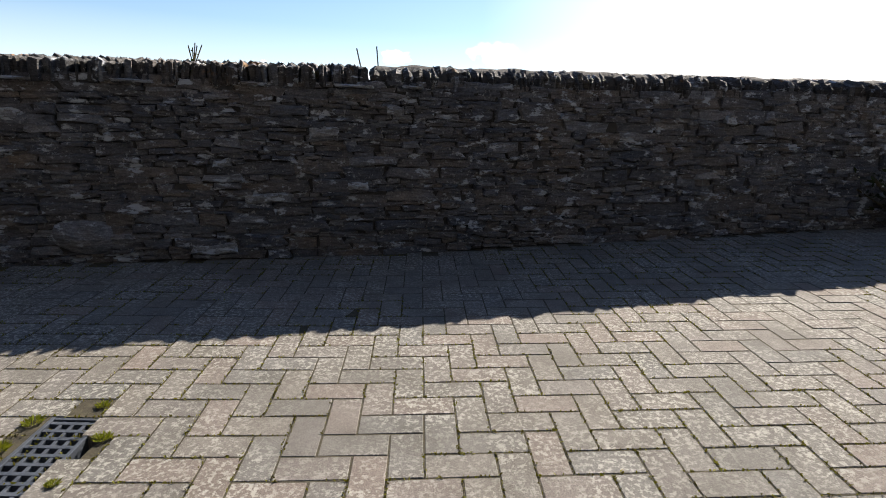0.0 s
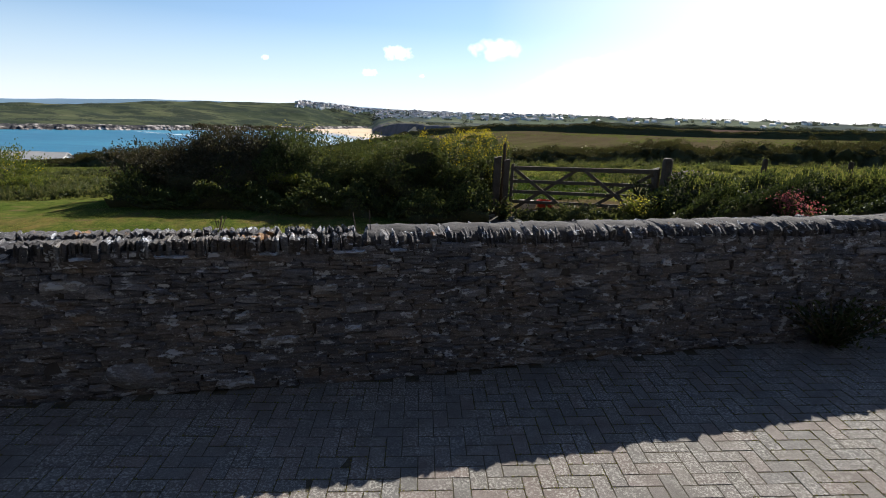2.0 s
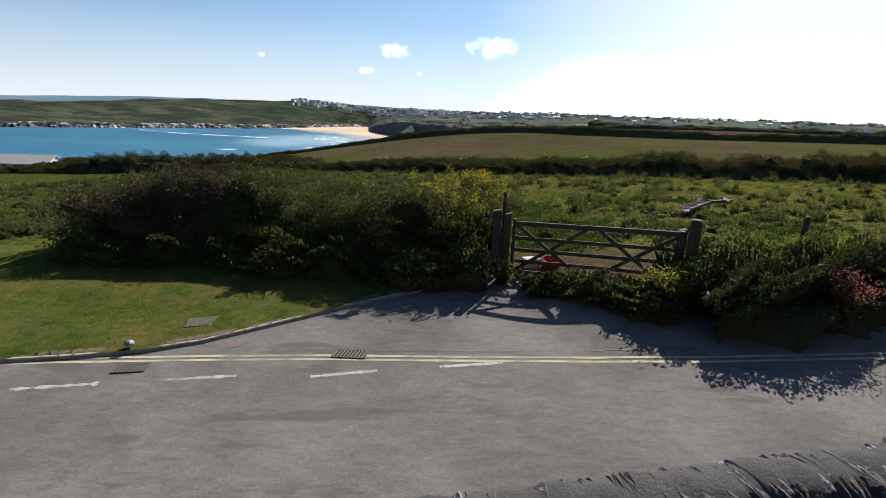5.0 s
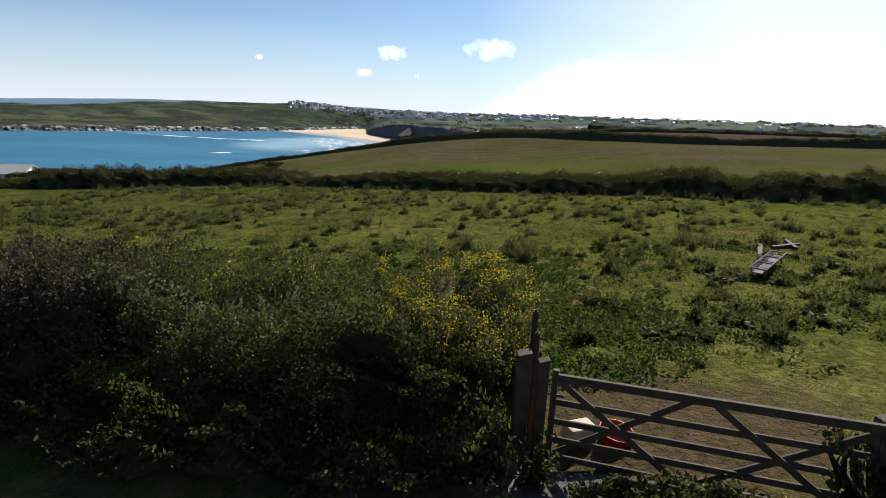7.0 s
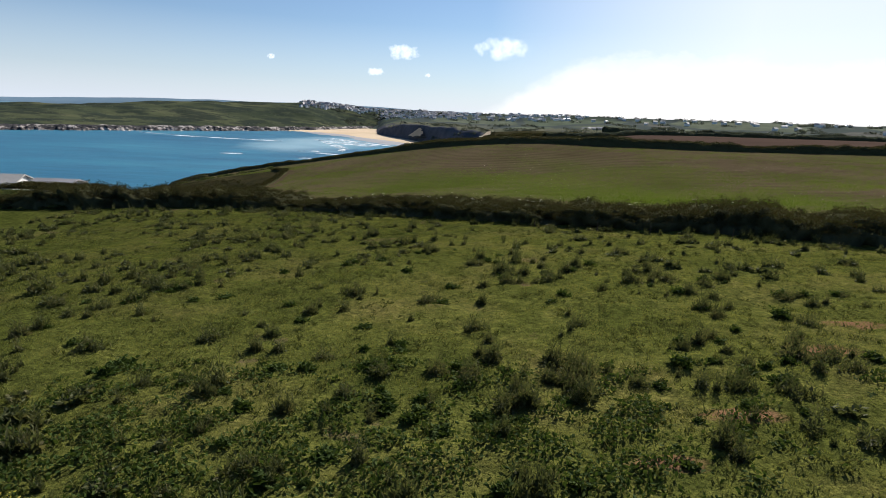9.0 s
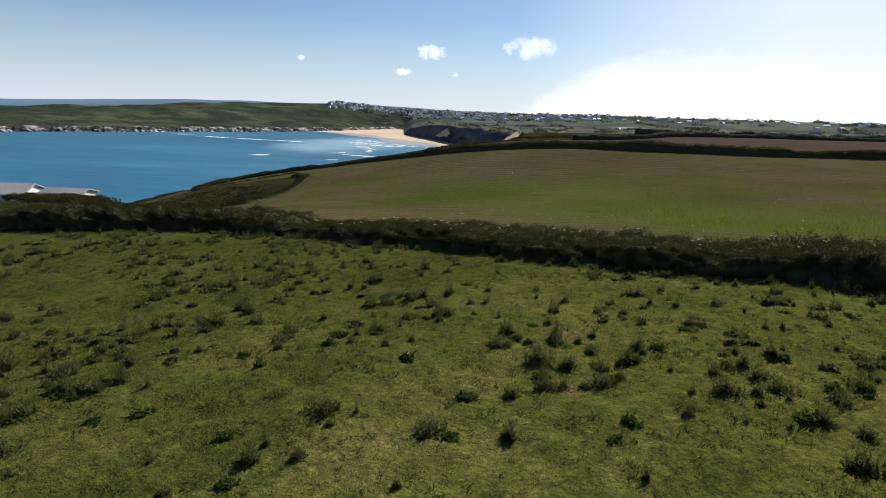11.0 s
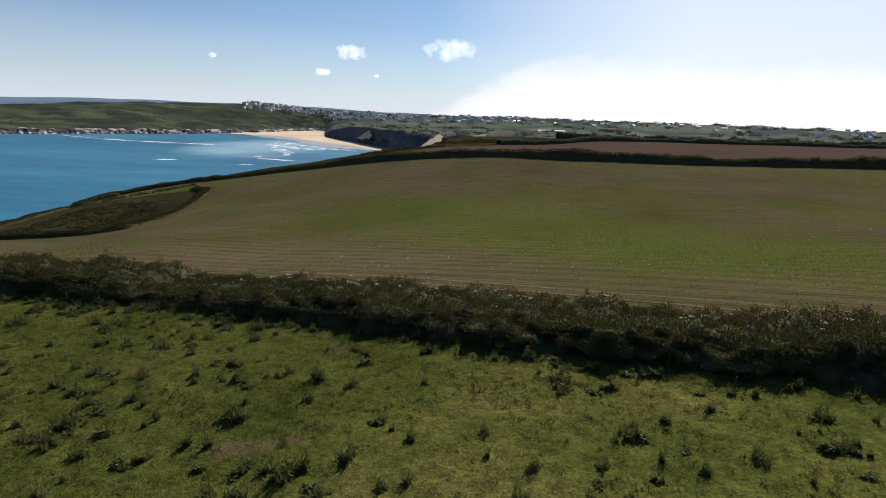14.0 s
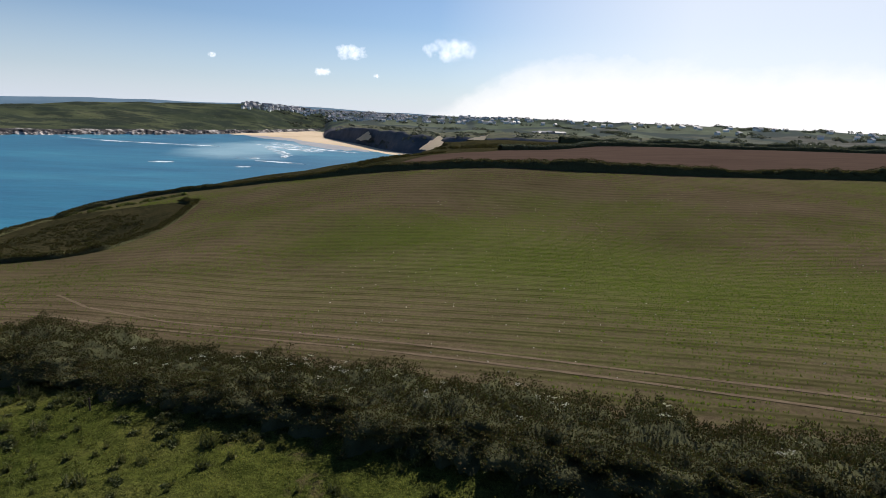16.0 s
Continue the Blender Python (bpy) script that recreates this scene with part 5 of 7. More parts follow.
def gully(label, corners_mid, turn, lx, ly, bars):
    z = float(land_z(*corners_mid))
    g = thing("road_gully", label, "drain grate", "gullies in the lane", pose(corners_mid[0], corners_mid[1], z + 0.004, 1.0, -2.1, turn))
    for sx in (-1, 1):
        part("rim", box_bm(sx * lx / 2 - 0.018, sx * lx / 2 + 0.018, -ly / 2, ly / 2, -0.06, 0.012, 0.004), IRON, g)
    for sy in (-1, 1):
        part("rim", box_bm(-lx / 2 - 0.018, lx / 2 + 0.018, sy * ly / 2 - 0.018, sy * ly / 2 + 0.018, -0.06, 0.012, 0.004), IRON, g)
    part("pit", box_bm(-lx / 2, lx / 2, -ly / 2, ly / 2, 0.001, 0.003), PIT, g, "dark pit under the bars")
    for i in range(bars):
        x = -lx / 2 + (i + 0.5) * lx / bars
        part("bar", bar_bm((x - 0.02, -ly / 2, 0.008), (x + 0.02, ly / 2, 0.008), 0.012, lx / bars * 0.36, 0.002), BAR_IRON, g)
    return g


gully("cast iron road gully with open slots", (-1.08, 9.29), -4, 0.50, 0.26, 9)
gully("rusty cast iron road cover flush with the asphalt", (-4.2, 8.81), 8, 0.42, 0.24, 8)
bm = bmesh.new()
bmesh.ops.create_circle(bm, cap_ends=True, segments=18, radius=0.2)
for v in bm.verts:
    v.co *= 1 + 0.16 * noise.noise(v.co * 11)
    v.co.y *= 0.5
plate = part("iron_cover", bm, plain("rust-stained iron plate", (0.095, 0.080, 0.068), (0.22, 0.165, 0.135), 26, 0.85, 120, 0.006), None)
slant = Vector((-0.0380, -0.0450, 1)).to_track_quat("Z", "Y").to_matrix().to_4x4()
plate.matrix_basis = Matrix.Translation((-2.94, 9.64, float(land_z(-2.94, 9.64)) + 0.009)) @ slant @ Matrix.Rotation(radians(105), 4, "Z")
tagged(plate, "small rusty iron cover patched into the asphalt", "cover")
bm = bmesh.new()
bmesh.ops.create_grid(bm, x_segments=14, y_segments=10, size=0.5)
for v in bm.verts:
    v.co.x *= 0.66 + 0.02 * math.sin(9 * v.co.y)
    v.co.y *= 0.38 + 0.02 * math.sin(8 * v.co.x)
    v.co.z = 0.006 * noise.noise(v.co * 22)
for f in list(bm.faces):
    f.smooth = False
rim = bmesh.ops.extrude_edge_only(bm, edges=[e for e in bm.edges if e.is_boundary])["geom"]
for v in rim:
    if isinstance(v, bmesh.types.BMVert):
        v.co.z -= 0.06
slab = part("inspection_cover", bm, plain("pebbly old concrete", (0.045, 0.041, 0.030), (0.165, 0.148, 0.118), 34, 0.95, 90, 0.03), None)
slab.matrix_basis = pose(-3.72, 10.34, float(land_z(-3.72, 10.34)) + 0.066, 2.2, -2.1, 12)
tagged(slab, "crumbling concrete cover sunk in the lawn", "cover")
bm = bmesh.new()
bmesh.ops.create_icosphere(bm, subdivisions=2, radius=0.075)
for v in bm.verts:
    v.co *= 1 + 0.22 * noise.noise(v.co * 14)
    v.co.z *= 0.62
rock = part("loose_stone", bm, STONE, None)
rock.location = (-4.5, 9.34, float(land_z(-4.5, 9.34)) + 0.14)
tagged(rock, "rough grey stone lying on the kerb", "stone")

# gate: five rails and two crossed braces
GA, GB = Vector((1.76, 12.60, -0.06)), Vector((4.83, 11.43, 0.09))
GH = 1.10
gate = thing("field_gate", "closed weathered five-bar timber field gate", "gate")
up = Vector((0, 0, 1))


def g_at(u, h):
    return GA.lerp(GB, u) + up * h


GN = (GB - GA).cross(up).normalized()
for k, (h, w, dp) in enumerate(((0.03, 0.075, 0.03), (0.26, 0.075, 0.03), (0.50, 0.075, 0.03), (0.75, 0.075, 0.03), (1.06, 0.095, 0.055))):
    part("top_rail" if k == 4 else "rail", bar_bm(g_at(0.0, h), g_at(1.0, h), w, dp), WOOD, gate)
part("stile", bar_bm(g_at(0.012, -0.04), g_at(0.012, GH + 0.06), 0.07, 0.075, 0.006, GB - GA), WOOD, gate)
part("stile", bar_bm(g_at(0.988, -0.04), g_at(0.988, GH + 0.02), 0.08, 0.08, 0.006, GB - GA), WOOD, gate)
for (ua, ha), (ub, hb), off in (((0.03, 1.03), (0.46, 0.02), 0.03), ((0.03, 0.06), (0.46, 1.03), -0.03), ((0.53, 1.03), (0.93, 0.04), 0.03), ((0.50, 0.02), (0.97, 1.00), -0.03)):
    part("brace", bar_bm(g_at(ua, ha) + GN * off, g_at(ub, hb) + GN * off, 0.075, 0.028), WOOD, gate)
part("latch", bar_bm(g_at(0.0, 0.86) + GN * 0.05, g_at(0.05, 0.86) + GN * 0.05, 0.03, 0.012, 0.002), IRON, gate, "iron latch")


def post(label, x, y, top, radius, square=False, mat=WOOD, lean=(0, 0), group="gate posts"):
    zb = float(land_z(x, y)) - 0.25
    t = thing("gate_post" if group == "gate posts" else "fence_post", label, "post", group, (x, y, zb))
    if square:
        bm = box_bm(-radius, radius, -radius, radius, 0, top - zb, 0.012)
        for v in bm.verts:
            if v.co.z > (top - zb) * 0.9:
                v.co.z += 0.02 * v.co.x / radius
    else:
        bm = post_bm((0, 0, 0), radius, top - zb)
    for v in bm.verts:
        v.co.x += lean[0] * v.co.z
        v.co.y += lean[1] * v.co.z
    part("shaft", bm, mat, t)
    return t


post("grey weathered square gate post", 1.44, 12.74, 1.24, 0.085, True)
post("grey weathered slim gate post", 1.66, 12.66, 1.19, 0.065, True)
post("stout round timber gate post", 4.98, 11.38, 1.45, 0.115)
post("short timber clapping post behind the gate", 4.83, 11.56, 1.22, 0.07, True)
post("rusty dark fence stake", 1.62, 12.95, 1.42, 0.035, mat=DARK_WOOD, group="fence stakes")
post("rusty dark fence stake", 1.66, 13.35, 1.55, 0.04, mat=DARK_WOOD, group="fence stakes")
post("dark weathered fence post in the hedge", 7.43, 12.05, 1.50, 0.06, mat=DARK_WOOD, lean=(0.04, 0), group="fence stakes")
post("dark weathered fence post in the hedge", 9.72, 12.4, 1.50, 0.06, mat=DARK_WOOD, group="fence stakes")
for x in (6.4, 10.28, 13.27, -12, -16, 17.5):
    yy = float(hedge_y(x)) + 0.1
    z0 = float(ground_z(x, yy))
    t = thing("fence_post", "thin dark fence post before the field hedge", "post", "field hedge posts", (x, yy, z0 - 0.2))
    part("shaft", post_bm((0, 0, 0), 0.035, 0.8), DARK_WOOD, t)

# tubs behind the gate, trough and timber out in the pasture
bm = bmesh.new()
bmesh.ops.create_cone(bm, cap_ends=False, segments=20, radius1=0.185, radius2=0.215, depth=0.15, matrix=Matrix.Translation((0, 0, 0.075)))
bmesh.ops.create_circle(bm, cap_ends=True, segments=20, radius=0.172, matrix=Matrix.Translation((0, 0, 0.02)))
tub = part("feed_tub", bm, RED_PLASTIC, None)
mod = tub.modifiers.new("wall", "SOLIDIFY")
mod.thickness = 0.012
tub.matrix_basis = pose(2.68, 12.85, float(ground_z(2.68, 12.85)), 8, 4, 0)
tagged(tub, "red plastic feed tub standing behind the gate", "tub")
bm = box_bm(-0.19, 0.19, -0.13, 0.13, 0, 0.22, 0.03)
blk = part("feed_block", bm, SALT, None)
blk.matrix_basis = pose(2.26, 12.95, float(ground_z(2.26, 12.95)), 0, 0, 20)
tagged(blk, "pale feed block behind the gate", "feed block")
tz = float(ground_z(10.0, 22.0))
trough = thing("feed_trough", "long pinkish sheep trough on low legs", "trough", at=pose(10.05, 21.95, tz, 0, -2.5, 47))
for sy in (-1, 1):
    part("side", bar_bm((-1.2, sy * 0.17, 0.26), (1.2, sy * 0.17, 0.26), 0.16, 0.03, 0.006, (0, sy * 0.5, 1)), TROUGH, trough)
part("bottom", box_bm(-1.2, 1.2, -0.12, 0.12, 0.17, 0.195, 0.004), TROUGH, trough)
for sx in (-1.2, -0.4, 0.4, 1.2):
    part("cross_bar", box_bm(sx - 0.02, sx + 0.02, -0.2, 0.2, 0.29, 0.33, 0.004), TROUGH, trough)
for sx in (-1.0, 1.0):
    for sy in (-1, 1):
        part("leg", bar_bm((sx, sy * 0.16, 0.0), (sx, sy * 0.12, 0.22), 0.05, 0.05, 0.004, (1, 0, 0)), TROUGH, trough)
for x, y, a, ln in ((11.2, 24.3, 60, 1.9), (12.9, 25.6, 20, 1.3), (13.2, 25.8, 75, 1.1)):
    w = part("timber_baulk", box_bm(-ln / 2, ln / 2, -0.07, 0.07, 0, 0.13, 0.015), WOOD, None)
    w.matrix_basis = pose(x, y, float(ground_z(x, y)) - 0.01, 2, -2.5, a)
    tagged(w, "grey weathered baulk of timber lying in the grass", "timber", "timber in the pasture")

# ---- hedges ----
def swell(x, y, th, lump, amp):
    """How far a hedge bulges or hollows at a place of its plan, round its section."""
    return 1 + amp * (0.27 * lumps(x + 3 * th, y + 2 * th, lump) + 0.10 * lumps(x + 9, y + 5 * th, lump * 0.4) + 0.17 * lumps(x, y, 2.6 * lump))


def hedge_points(line, half, height, n, shell=0.30, lump=0.9, seed=0, full=0.62, amp=1.0):
    """Points through the outer shell of a hedge along a line in plan: places, and the way out of the hedge."""
    r = np.random.default_rng(seed)
    q = along(line, 0.1)
    d = np.gradient(q, axis=0)
    m = np.stack([-d[:, 1], d[:, 0]], 1) / np.linalg.norm(d, axis=1, keepdims=True)
    i = r.integers(0, len(q), n)
    s = i / len(q)
    th = np.arccos(r.uniform(-1, 1, n) * 0.999)
    half_s, height_s = half(s), height(s)
    co, si = np.cos(th), np.sin(th)
    ox, oz = np.sign(co) * np.abs(co) ** 0.75 * half_s, si ** full * height_s
    base = q[i] + m[i] * ox[:, None]
    k = swell(base[:, 0], base[:, 1], th, lump, amp) * (1.04 - shell * r.random(n) ** 1.5)
    xy = q[i] + m[i] * (ox * k)[:, None] + d[i] * r.normal(size=(n, 1)) * 0.4
    z = ground_z(xy[:, 0], xy[:, 1]) + oz * k
    out = np.c_[m[i] * co[:, None], si + 0.25]
    return np.c_[xy, z], out, th, s


def hedge_core(line, half, height, scale=0.74, lump=0.9, full=0.62, amp=1.0, lid=None, step=0.25):
    """The closed dark inside of a hedge, a little smaller than its leaves."""
    q = along(line, step)
    d = np.gradient(q, axis=0)
    m = np.stack([-d[:, 1], d[:, 0]], 1) / np.linalg.norm(d, axis=1, keepdims=True)
    s = np.linspace(0, 1, len(q))
    rows = []
    for th in np.linspace(0, math.pi, 18):
        co, si = math.cos(th), math.sin(th)
        ox = np.sign(co) * abs(co) ** 0.75 * half(s)
        base = q + m * ox[:, None]
        k = scale * swell(base[:, 0], base[:, 1], th, lump, amp)
        xy = q + m * (ox * k)[:, None]
        z = ground_z(*xy.T) - 0.12 + si ** full * height(s) * k
        rows.append(np.c_[xy, z if lid is None else np.minimum(z, lid(xy[:, 0], xy[:, 1]))])
    return grid_mesh("core", np.array(rows))


def tall_stems(points, count, height, seed):
    """Thin flowering shoots that stand out of a hedge top."""
    r = np.random.default_rng(seed)
    p = points[r.integers(0, len(points), count)]
    h = height * r.uniform(0.5, 1.2, count)
    ax = np.stack([r.normal(size=count) * 0.12, r.normal(size=count) * 0.12, np.ones(count)], 1)
    return leaf_quads(p + ax * h[:, None] / 2, h, 0.012, ax, 0.02), p + ax * h[:, None] * 0.95


# wide bank hedge beside the lawn
L1 = [(1.45, 13.45), (0.3, 14.05), (-2.5, 14.7), (-5.5, 15.2), (-8.0, 15.9), (-9.6, 17.2)]
half1 = lambda s: 1.75 - 0.55 * smooth_step(0.10, 0.0, s) - 1.35 * smooth_step(0.80, 1.0, s)
high1 = lambda s: 1.50 + 0.08 * np.exp(-((s - 0.68) / 0.14) ** 2) + 0.10 * np.sin(14 * s) - 0.12 * smooth_step(0.15, 0, s) - 1.15 * smooth_step(0.78, 1.0, s)

def slope1(x, y):
    """The front of the bank hedge leans back from the lawn."""
    return land_z(x, y) + 0.12 + np.maximum(0.0, y - np.interp(x, [-6.0, -4.0, -2.2, -1.0, 1.0], [12.45, 12.35, 12.0, 11.3, 10.6])) / 1.2


hedge1 = thing("bank_hedge", "tall overgrown bramble hedge with yellow blossom", "hedge")
p, out, th, s = hedge_points(L1, half1, high1, 100000, 0.22, seed=1)
crest = 1.22 + 0.0245 * (p[:, 1] + 0.2)
p[:, 2] = np.where(p[:, 2] > crest, crest + 0.15 * (p[:, 2] - crest) - 0.05 * rng.random(len(p)), p[:, 2])
p[:, 2] = np.minimum(p[:, 2], slope1(p[:, 0], p[:, 1]) + 0.05 - 0.12 * rng.random(len(p)))
top = p[(th > 0.9) & (th < 2.4) & (p[:, 2] < np.minimum(crest - 0.17, slope1(p[:, 0], p[:, 1]) - 0.15))]
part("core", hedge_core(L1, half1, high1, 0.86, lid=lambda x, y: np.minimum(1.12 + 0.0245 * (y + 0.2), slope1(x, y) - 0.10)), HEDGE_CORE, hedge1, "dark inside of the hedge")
thorn = p[:, 0] + 0.8 * lumps(p[:, 0], p[:, 1], 1.3) < -4.6
for mask, mat, text in ((thorn, BLACKTHORN, "dark purplish blackthorn leaves"), (~thorn, HEDGE1_LEAF, "green bramble leaves")):
    part("foliage", leaf_mesh("foliage", leaf_quads(p[mask], rng.uniform(0.035, 0.09, mask.sum()), rng.uniform(0.025, 0.05, mask.sum()), out[mask], 1.6)), mat, hedge1, text)
st, tips = tall_stems(top, 520, 0.24, 5)
part("shoot_growth", leaf_mesh("shoot_growth", st, leaf_quads(tips + rng.normal(size=tips.shape) * 0.03, 0.06, 0.03), leaf_quads(tips - [0, 0, 0.1] + rng.normal(size=tips.shape) * 0.03, 0.07, 0.03)), HEDGE1_LEAF, hedge1, "long leafy shoots")
ytop = p[(th > 0.9) & (th < 2.4)]
ytop = ytop[((ytop[:, 0] > -0.5) & (ytop[:, 1] > 13.35 - 0.6 * ytop[:, 0]) | ((lumps(ytop[:, 0], ytop[:, 1], 1.6) > -0.1) & (ytop[:, 1] > 15.6 + 0.1 * ytop[:, 0]) & (ytop[:, 0] > -4.6))) & (rng.random(len(ytop)) < np.where(ytop[:, 0] > -0.5, 0.9, 0.35))]
ytop = ytop[rng.permutation(len(ytop))[:2200]]
st, tips = tall_stems(ytop, 460, 0.16, 6)
fl = np.repeat(tips, 13, axis=0)
part("blossom", leaf_mesh("blossom", leaf_quads(fl + rng.normal(size=fl.shape) * 0.05, 0.028, 0.022)), YELLOW, hedge1, "yellow alexanders blossom")

# nettles and ground elder at its shaded foot
L1s = [(1.25, 12.5), (-0.3, 12.55), (-2.8, 13.1), (-5.0, 13.45), (-8.5, 14.0)]
half1s, high1s = lambda s: 0.75 + 0.1 * np.sin(17 * s), lambda s: 0.56 + 0.16 * np.sin(21 * s) + 0.1 * np.sin(47 * s)
skirt = thing("nettle_bank", "dark nettles and weeds along the hedge foot", "weeds")
p, out, th, s = hedge_points(L1s, half1s, high1s, 26000, 0.28, lump=0.6, seed=12)
part("core", hedge_core(L1s, half1s, high1s, 0.84, 0.6), HEDGE_CORE, skirt, "dark inside of the weeds")
part("foliage", leaf_mesh("foliage", leaf_quads(p, rng.uniform(0.05, 0.11, len(p)), rng.uniform(0.03, 0.055, len(p)), out, 1.6)), HEDGE1_LEAF, skirt)

# field of scrub and alexanders farther along the lane
L1b = [(-15.5, 20.6), (-17.5, 21.3), (-20, 22), (-30, 24)]
half1b, high1b = lambda s: 0.4 + 2.6 * smooth_step(0.0, 0.3, s), lambda s: (0.15 + 0.85 * smooth_step(0.0, 0.25, s)) * (1.45 + 0.20 * np.sin(14 * s) + 0.14 * np.sin(37 * s) + 0.25 * smooth_step(0.15, 0.35, s))
hedge1b = thing("bank_hedge", "low yellow-green alexanders and bramble bank", "hedge")
p, out, th, s = hedge_points(L1b, half1b, high1b, 30000, 0.4, seed=2)
part("core", hedge_core(L1b, half1b, high1b), HEDGE_CORE, hedge1b, "dark inside of the hedge")
part("foliage", leaf_mesh("foliage", leaf_quads(p, rng.uniform(0.06, 0.14, len(p)), 0.05, out, 1.6)), BANK_LEAF, hedge1b)
fl = p[(th > 0.7) & (th < 2.5) & (lumps(p[:, 0], p[:, 1], 3.0) > 0.2)][:900] + [0, 0, 0.08]
part("blossom", leaf_mesh("blossom", leaf_quads(fl + rng.normal(size=fl.shape) * 0.05, 0.06, 0.05)), YELLOW, hedge1b, "yellow blossom")

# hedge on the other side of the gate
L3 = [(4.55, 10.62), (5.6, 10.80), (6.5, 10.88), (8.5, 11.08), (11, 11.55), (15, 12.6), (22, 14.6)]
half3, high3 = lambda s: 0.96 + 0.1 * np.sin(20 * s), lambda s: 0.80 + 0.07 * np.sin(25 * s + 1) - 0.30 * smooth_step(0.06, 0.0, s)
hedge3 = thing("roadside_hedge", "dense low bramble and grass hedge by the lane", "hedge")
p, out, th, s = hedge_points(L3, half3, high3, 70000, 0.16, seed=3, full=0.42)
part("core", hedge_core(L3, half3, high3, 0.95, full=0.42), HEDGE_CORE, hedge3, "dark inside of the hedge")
# sunlit top and shaded face are put into two leaf colours
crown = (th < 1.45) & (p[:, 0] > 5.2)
for mask, mat, text in ((~crown, DARK_LEAF, "hedge leaves coloured dark as in shade"), (crown, BRAMBLE, "bramble leaves along the top, coloured lighter as in sun")):
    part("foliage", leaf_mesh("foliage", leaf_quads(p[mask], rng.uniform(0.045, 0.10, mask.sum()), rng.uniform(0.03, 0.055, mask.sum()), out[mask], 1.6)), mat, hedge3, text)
top = p[(th > 0.5) & (th < 1.75) & (p[:, 0] > 5.3)]
st, tips = tall_stems(top, 1500, 0.17, 8)
part("seed_grass", leaf_mesh("seed_grass", st, leaf_quads(tips, 0.08, 0.014, [[0, 0, 1]], 0.3)), GRASS, hedge3, "seeding grass standing out of the hedge")

n = 15000
x = rng.uniform(5.4, 19, n)
y = np.interp(x, *np.array(L3).T) + rng.uniform(0.5, 2.3, n)
ln = rng.uniform(0.16, 0.42, n) * (0.7 + 0.4 * lumps(x, y, 1.2))
ax = np.c_[rng.normal(size=(n, 2)) * 0.3, np.ones(n)]
tagged(part("rough_grass", leaf_mesh("rough_grass", leaf_quads(np.c_[x, y, ground_z(x, y)] + ax * ln[:, None] * 0.48, ln, 0.014, ax, 0.2)), GRASS, None), "long pale seeding grass behind the lane hedge", "grass", kind="stuff")

# field hedge between pasture and drilled field
X2 = (50, 40, 30, 22, 14, 6, 0, -6, -12, -18, -24, -32, -42, -52)
L2 = [(x, float(hedge_y(x)) + 4.4) for x in X2]
q2 = along(L2, 0.1)
S2 = np.linspace(0, 1, len(q2))
HIGH2 = np.array([(-70, 0.6), (-46, 0.9), (-42, 1.9), (-38, 2.2), (-33, 2.0), (-30, 1.7), (-25, 1.7), (-19, 1.6), (-14.6, 1.4), (-13.9, 0.8), (-9, 0.95), (-4, 1.25), (0, 1.35), (3.5, 1.3), (6, 1.5), (8.2, 1.25), (10, 1.45), (14, 1.25), (16, 1.45), (18.2, 1.95), (21, 1.9), (23.2, 1.35), (25.5, 1.85), (28, 1.6), (32, 1.95), (62, 1.9)])
half2 = lambda s: 2.65 + 0.22 * np.sin(31 * s) + 0.12 * np.sin(77 * s)
high2 = lambda s: 0.90 * np.interp(np.interp(s, S2, q2[:, 0]), *HIGH2.T) + 0.05 * np.sin(190 * s)
hedge2 = thing("field_hedge", "long dense thorn hedge with white hogweed umbels", "hedge")
p, out, th, s = hedge_points(L2, half2, high2, 260000, 0.18, lump=1.1, seed=4, full=0.55, amp=0.75)
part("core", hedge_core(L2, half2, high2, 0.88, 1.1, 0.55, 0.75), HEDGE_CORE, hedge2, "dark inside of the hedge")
part("foliage", blade_mesh("foliage", leaf_quads(p, rng.uniform(0.06, 0.13, len(p)), rng.uniform(0.04, 0.075, len(p)), out, 1.6)), HEDGE2_LEAF, hedge2)
top = p[(th > 0.6) & (th < 2.5)]
st, tips = tall_stems(top, 640, 0.16, 9)
tagged(part("shoot_growth", leaf_mesh("shoot_growth", st, leaf_quads(tips, 0.07, 0.03)), HEDGE2_LEAF, hedge2), "thin shoots along the top", kind="stuff")
near = p[(th > 1.5) & (th < 2.6) & (p[:, 0] > -14) & (p[:, 0] < 20)]
near = near[(lumps(near[:, 0], near[:, 1], 2.2) > 0.35)]
um = near[rng.permutation(len(near))[:80]] + [0, 0, 0.08]
um = np.repeat(um, 18, axis=0)
part("umbel_blossom", leaf_mesh("umbel_blossom", leaf_quads(um + rng.normal(size=um.shape) * [0.08, 0.08, 0.02], 0.045, 0.04)), WHITE_FLOWER, hedge2, "white hogweed umbels")


def far_hedge(name, label, line, half, height, n, size, mat, seed, low=0.0):
    h = thing(name, label, "hedge", "far hedges")
    tall = lambda q: height * (1 + 0.16 * np.sin(40 * q) + 0.1 * np.sin(97 * q)) * (1 - low * smooth_step(0.58, 0.74, q))
    p, out, th, s = hedge_points(line, lambda q: half + 0 * q, tall, n, 0.18, lump=3.0, seed=seed, full=0.5, amp=0.5)
    part("core", hedge_core(line, lambda q: half + 0 * q, tall, 0.92, 3.0, 0.5, 0.5, step=0.8), HEDGE_CORE, h, "dark inside of the hedge")
    part("foliage", blade_mesh("foliage", leaf_quads(p, size * rng.uniform(0.6, 1.4, n), size * 0.6, out, 1.6)), mat, h)
    return h


